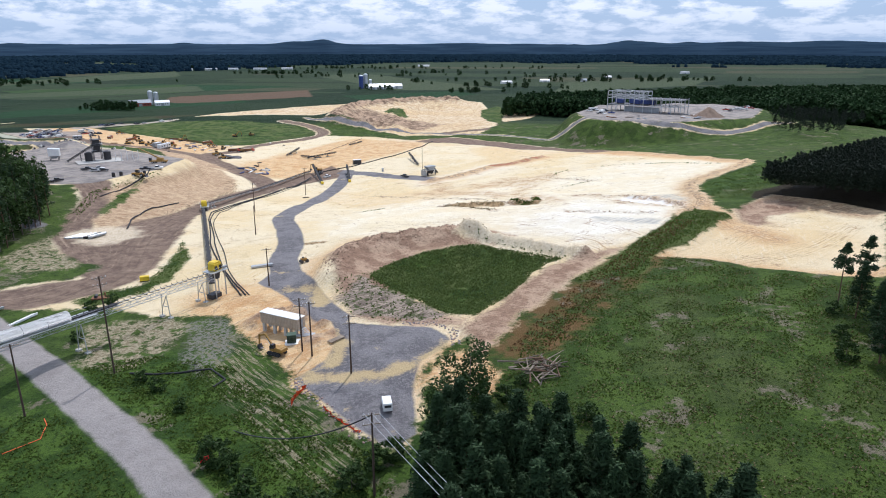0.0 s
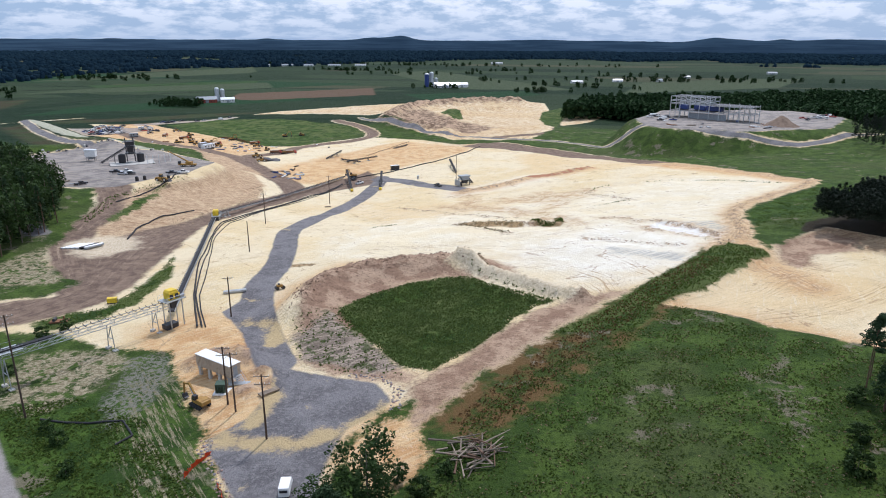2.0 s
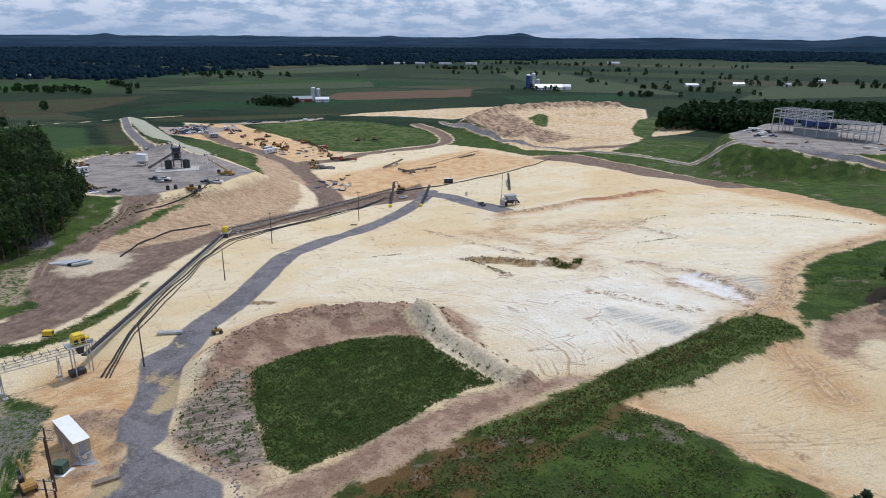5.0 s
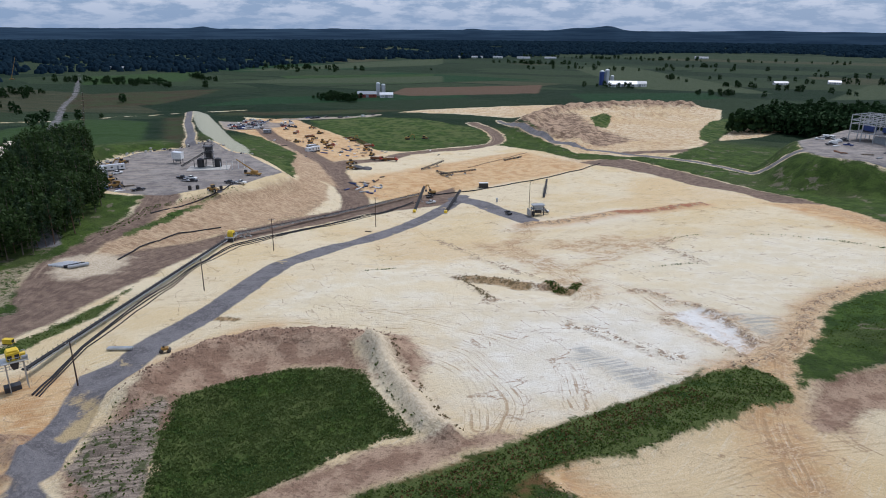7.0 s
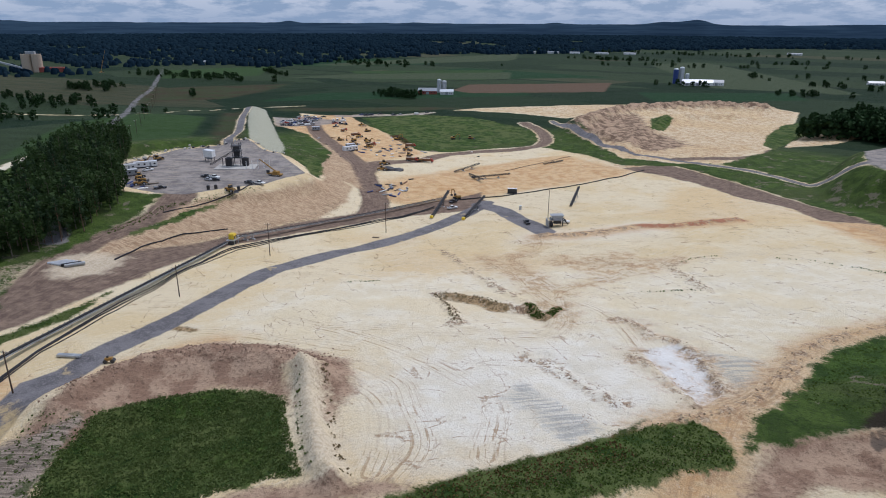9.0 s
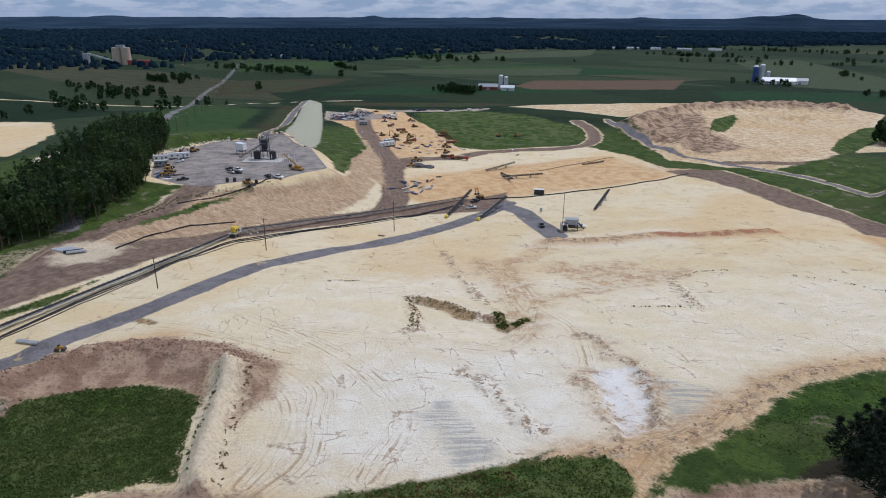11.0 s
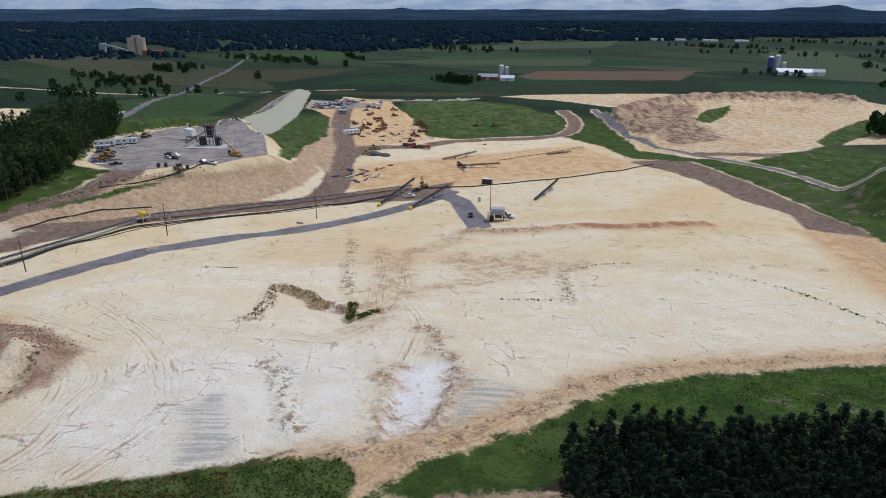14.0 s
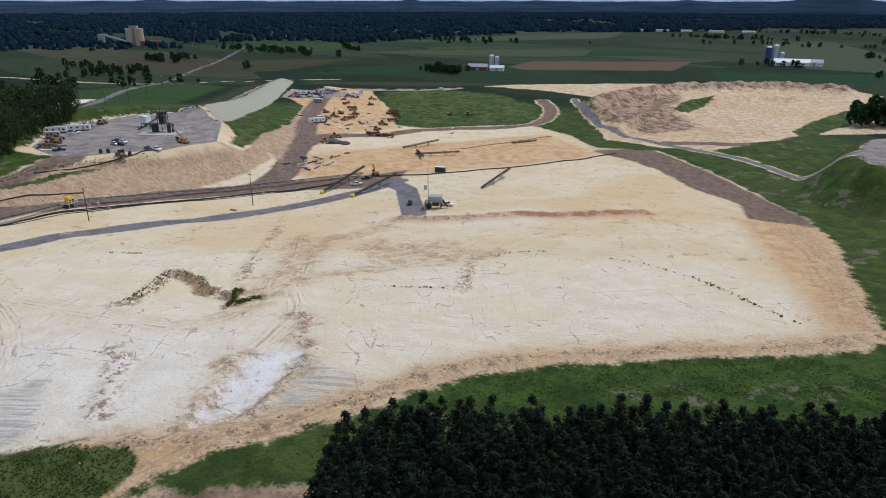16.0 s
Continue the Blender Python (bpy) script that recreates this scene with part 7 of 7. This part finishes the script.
def barn(x, y, turn, L, W, h, mat, roof, label):
    ob = thing("barn", x, y, turn, None, label, "barn", "farm buildings")
    part("wall", box(0, 0, -0.5, L, W, h + 0.5), mat, ob)
    part("roof", prism([(-W / 2 - 0.6, h), (W / 2 + 0.6, h), (0, h + W * 0.32)], L + 1.0), roof, ob).matrix_basis = Matrix.Rotation(radians(90), 4, 'Z')
    part("door", box(0, -W / 2 - 0.04, 0, 4, 0.1, h * 0.8), M_GREY, ob)
    for k in (-0.35, -0.2, 0.2, 0.35):
        part("window", box(L * k, -W / 2 - 0.04, h * 0.4, 1.4, 0.1, 1.1), M_GLASS, ob)


silo(-137, 1268, 22, 4.2, M_BLUE, "tall dark blue silo with a pale dome")
silo(-129, 1274, 24, 4.0, M_GALV, "tall grey concrete silo with a pale dome")
silo(-121, 1280, 14, 3.2, M_GALV, "short grey silo beside the barns")
barn(-98, 1248, 15, 46, 14, 5, M_WHITE, M_GLARE, "long white barn with a bright metal roof")
barn(-72, 1262, 15, 22, 12, 5, M_WHITE, M_GREY, "white barn with a grey roof")
barn(-112, 1236, 15, 14, 9, 4, M_WHITE, M_GLARE, "small white farm shed")
silo(-387, 923, 17, 3.2, M_GALV, "grey farm silo with a pale dome")
silo(-381, 927, 15, 3.0, M_GALV, "shorter grey farm silo")
barn(-392, 900, 30, 26, 12, 4.5, M_BARN, M_GREY, "low red barn with a grey roof")
barn(-366, 908, 30, 18, 9, 4, M_WHITE, M_GLARE, "small white farmhouse beside the silos")
for x, y, L, turn in ((-1200, 1182, 30, 10), (-1180, 1196, 22, 30), (150, 1420, 40, 20), (240, 1480, 34, 5), (330, 1500, 40, 60), (-700, 2150, 60, 10), (-640, 2180, 50, 5), (-560, 2200, 70, 0), (-480, 2230, 60, 12), (-760, 2120, 40, 20), (420, 1650, 30, 0), (560, 1180, 36, 15), (700, 1900, 40, 0), (-40, 2500, 70, 0)):
    barn(x, y, turn, L * 0.6, 9, 3.5, M_WHITE, M_GREY, "white farm building far off between trees")
pt = thing("processing_plant", -1225, 823, 40, None, "tan processing tower with an inclined conveyor far off", "plant")
for s in (-9, 9):
    part("tower", bar((s, 0, 0), (s, 0, 33), 9, 20), M_TAN, pt)
part("head_house", box(0, 0, 33, 16, 8, 5, 0.1), M_GREY, pt)
part("annex", box(34, 0, 0, 46, 16, 9, 0.1), M_BARN, pt)
part("side_tower", box(-70, 0, 0, 10, 10, 22, 0.1), M_GREY, pt)
part("conveyor_bridge", prism([(-66, 20), (-14, 5), (-14, 8), (-66, 23)], 3), M_GALV, pt)
mobile_crane(-1106, 883, 70, 40, 72, "white mobile crane with a tall boom far off")


# ---- small things on the open ground ----
def log_pile():
    """Cut trunks and brush thrown together at the meadow's edge."""
    ob = thing("slash_pile", 19, 109, 20, None, "heap of cut grey logs and brushwood at the meadow edge", "log pile")
    rng = np.random.RandomState(3)
    for k in range(64):
        a, L = rng.normal(0.4, 0.8), rng.uniform(2.0, 6.5)
        x, y, z = rng.normal(0, 2.2), rng.normal(0, 2.0), rng.uniform(0.1, 1.5)
        dx, dy, dz = math.cos(a) * L / 2, math.sin(a) * L / 2, rng.normal(0, 0.35)
        part("log", bar((x - dx, y - dy, z - dz), (x + dx, y + dy, z + dz), rng.uniform(0.06, 0.22), 6, rng.uniform(0.04, 0.12)), (M_BARK, M_TIMBER, M_TIMBER, M_PINE_BARK)[k % 4], ob)


log_pile()


def silt_fence(pts, tall, label):
    """A sagging orange mesh on stakes."""
    x0, y0 = pts[0]
    ob = thing("silt_fence", x0, y0, 0, 0.0, label, "fence", "orange fences")
    line = smooth(pts, 8)
    rng = np.random.RandomState(4)
    bm = bmesh.new()
    prev = None
    for k, (x, y) in enumerate(line):
        z = ground_at(x, y)
        lean = rng.normal(0, 0.25)
        a = bm.verts.new((x - x0, y - y0, z - 0.05))
        b = bm.verts.new((x - x0 + lean, y - y0 + lean * 0.5, z + tall * rng.uniform(0.5, 1.0)))
        if prev:
            bm.faces.new((prev[0], a, b, prev[1]))
        prev = (a, b)
        if k % 4 == 0:
            part("stake", bar((x - x0, y - y0, z - 0.2), (x - x0, y - y0, z + tall + 0.15), 0.035, 4), M_TIMBER, ob)
    bmesh.ops.solidify(bm, geom=bm.faces[:], thickness=0.03)
    part("mesh", bm, M_ORANGE, ob)


silt_fence([(-25.5, 103), (-25.2, 106), (-24.2, 109)], 1.0, "crumpled orange mesh fence on the mown bank")
silt_fence([(-19.5, 101.5), (-16, 97.5), (-12.5, 93.5)], 0.6, "low orange mesh fence along the pad's edge")

# stones along the pad's edge
rng = np.random.RandomState(6)
edge = smooth([(-27, 113), (-23, 107), (-16, 98), (-10, 90)], 6)
edge2 = smooth([(-8, 136), (0, 133), (4, 127), (4, 122)], 6)
stone_shapes = []
for k in range(4):
    bm = bmesh.new()
    bmesh.ops.create_icosphere(bm, subdivisions=1, radius=0.5)
    for v in bm.verts:
        v.co = Vector((v.co.x * rng.uniform(0.8, 1.25), v.co.y * rng.uniform(0.8, 1.25), v.co.z * rng.uniform(0.5, 0.8)))
    stone_shapes.append(mesh_of("stone", bm, (plain("pale_stone", (0.36, 0.30, 0.26), 0.9), plain("pink_stone", (0.30, 0.20, 0.17), 0.9))[k % 2] if k < 2 else plain("grey_stone", (0.24, 0.22, 0.22), 0.9)))
for k in range(210):
    line = edge if k < 120 else edge2
    u = rng.uniform(0, len(line) - 1.01)
    i = int(u)
    x = line[i][0] + (line[i + 1][0] - line[i][0]) * (u - i) + rng.normal(0, 0.7)
    y = line[i][1] + (line[i + 1][1] - line[i][1]) * (u - i) + rng.normal(0, 0.7)
    ob = tagged(new("stone", stone_shapes[rng.randint(4)]), "pale rough stone along the pad's edge", "stone", "edge stones")
    c = rng.uniform(0.25, 0.6)
    ob.scale, ob.location, ob.rotation_euler = (c, c, c), (x, y, ground_at(x, y) + 0.05), (0, 0, rng.uniform(0, 6.28))


def rubble(name, lines, n, spread, mat, label, seed, size=0.35):
    """Clods past counting, strewn along lines, in one mesh."""
    rng = np.random.RandomState(seed)
    base = bmesh.new()
    bmesh.ops.create_icosphere(base, subdivisions=1, radius=1.0)
    base.verts.ensure_lookup_table()
    base.verts.index_update()
    co = np.array([v.co[:] for v in base.verts])
    fc = np.array([[v.index for v in f.verts] for f in base.faces])
    base.free()
    pts = []
    for _ in range(n):
        line = lines[rng.randint(len(lines))]
        u = rng.uniform(0, len(line) - 1.01)
        i = int(u)
        pts.append((line[i][0] + (line[i + 1][0] - line[i][0]) * (u - i) + rng.normal(0, spread), line[i][1] + (line[i + 1][1] - line[i][1]) * (u - i) + rng.normal(0, spread)))
    p = np.array(pts)
    z = height(p[:, 0], p[:, 1])
    s = size * rng.uniform(0.3, 1.0, n) ** 2 * 1.6 + 0.06
    v = co[None] * (s[:, None, None] * rng.uniform(0.7, 1.3, (n, 1, 3))) * rng.uniform(0.8, 1.2, (n, len(co), 1)) + np.stack([p[:, 0], p[:, 1], z + s * 0.2], 1)[:, None]
    f = fc[None] + (np.arange(n) * len(co))[:, None, None]
    me = mesh_from(name, v.reshape(-1, 3).tolist(), f.reshape(-1, 3).tolist(), mat)
    return tagged(new(name, me), label, "rubble", kind="stuff")


M_CLOD = plain("sandy_clods", (0.42, 0.31, 0.20), 0.95, wear=0.5, scale=2)
M_DARK_CLOD = plain("soil_clods", (0.31, 0.20, 0.14), 0.95, wear=0.5, scale=2)
rubble("sand_rubble", SCARPS, 260, 1.6, M_CLOD, "broken sandstone clods along old cut edges", 1, 0.11)
rubble("rim_rubble", [RIM, smooth(RED_RIDGE)], 300, 1.5, M_CLOD, "orange clods along the rim of the sand", 2, 0.14)
rubble("mound_clods", [CREST, smooth([(-20, 200), (-5, 206), (12, 206)])], 900, 2.2, M_DARK_CLOD, "dark soil clods over the crest of the mound", 3, 0.15)
rubble("bank_rubble", [smooth([(-110, 262), (-107, 299), (-104, 330), (-112, 362)])], 500, 2.0, M_CLOD, "clods at the foot of the cut bank", 4, 0.15)

# bushes on the lane's bank
bush = make_tree("broad", 91, 3.2, 1.9, 0.05, 26, 40, 0.24, "low green bush on the bank beside the lane", M_LEAF, M_BARK, 0.07)
bush.name = "bush"
for x, y, c in ((-33, 87, 1.3), (-31, 85, 1.0), (-36, 90, 0.8), (-27, 79, 1.2), (-24, 75, 1.1), (-20, 77, 0.9), (-12, 80, 1.2), (-9, 84, 1.0), (-6, 86, 1.1), (-15, 74, 1.3), (-45, 103, 0.7), (-52, 111, 0.8), (-57, 115, 0.7), (-85, 152, 0.9), (-82, 156, 0.8), (-79, 134, 0.7),
                (12, 100, 0.9), (15, 104, 0.7), (8, 103, 0.8), (24, 92, 0.9), (72, 104, 1.1), (76, 112, 0.9), (80, 122, 0.8)):
    b = copy_thing(bush, pose(x, y, ground_at(x, y) - 0.1, 0, 0, x * 40))
    b.scale = (c, c, c)
    b["group"], b["category"] = "bushes", "bush"
drop_model([bush])

# odd machines and stacks beside the conveyors
g1 = thing("generator", -81, 174, 20, None, "small yellow generator on the green verge", "generator")
part("housing", box(0, 0, 0.25, 2.4, 1.3, 1.3, 0.06), M_YELLOW, g1)
part("skid", box(0, 0, 0, 2.6, 1.2, 0.25, 0.02), M_STEEL, g1)
part("grille", box(1.21, 0, 0.5, 0.05, 0.9, 0.8, 0.01), M_BLACK, g1)
g2 = thing("drill_sled", -87, 161, 15, None, "rusty dark steel sled with a winch", "sled")
part("frame", box(0, 0, 0.1, 4.2, 2.0, 0.35, 0.03), M_RUST, g2)
part("winch", bar((-1.0, -0.7, 0.8), (-1.0, 0.7, 0.8), 0.4, 10), M_STEEL, g2)
part("post", box(1.2, 0, 0.4, 0.3, 0.3, 1.2, 0.02), M_RUST, g2)
g3 = thing("compactor", -38.5, 184, 40, None, "small ochre roller beside the gravel road", "roller")
part("body", box(0, 0, 0.7, 1.7, 1.0, 0.7, 0.06), M_CAT, g3)
part("drum", bar((0.9, -0.6, 0.5), (0.9, 0.6, 0.5), 0.5, 12), M_STEEL, g3)
part("rear_drum", bar((-0.8, -0.6, 0.5), (-0.8, 0.6, 0.5), 0.5, 12), M_STEEL, g3)
part("seat", box(-0.2, 0, 1.4, 0.5, 0.5, 0.4, 0.04), M_BLACK, g3)
for x, y, turn, n, L, m, lab in ((-50, 181, 25, 8, 6, M_GALV, "galvanised steel bars stacked on bearers"), (-66, 330, 20, 5, 3, M_TIMBER, "weathered timbers stacked on bearers"), (-110, 150, 60, 6, 9, M_GALV, "galvanised steel bars stacked on bearers"), (-99, 147, 75, 5, 8, M_WHITE, "white plastic pipes stacked on bearers"), (-21, 128, 50, 4, 4, M_TIMBER, "weathered timbers stacked on bearers"), (-28, 131, 10, 4, 4, M_GALV, "galvanised steel bars stacked on bearers")):
    stack(x, y, turn, n, L, m, lab, "material stacks")
flag = thing("banner", -35, 86, 30, None, "bright red sheet on a post beside the lane", "banner")
part("post", bar((0, 0, 0), (0, 0, 2.0), 0.04, 5), M_TIMBER, flag)
part("sheet", prism([(-0.6, 1.0), (0.7, 0.9), (0.75, 2.0), (0.1, 1.9), (-0.6, 2.05)], 0.04), plain("red_sheet", (0.75, 0.03, 0.03), 0.6, wear=0.1), flag)
hose = pipeline("hose", [(-70, 92), (-66, 96), (-67, 100), (-70, 104)], 0, 0.09, "orange hose lying on the grass")
hose.data.materials.clear()
hose.data.materials.append(M_ORANGE)
pipeline("pipe", [(-60, 118), (-50, 117), (-44, 118), (-40, 114), (-43, 108)], 0, 0.2, "black pipe looping through the weeds")
# line of far roadside poles
for k in range(14):
    u = k / 13
    x, y = -190 - 560 * u + 14, 262 + 450 * u + 14
    utility_pole(x, y, 11, 40, 1, "dark timber utility pole beside the far road")
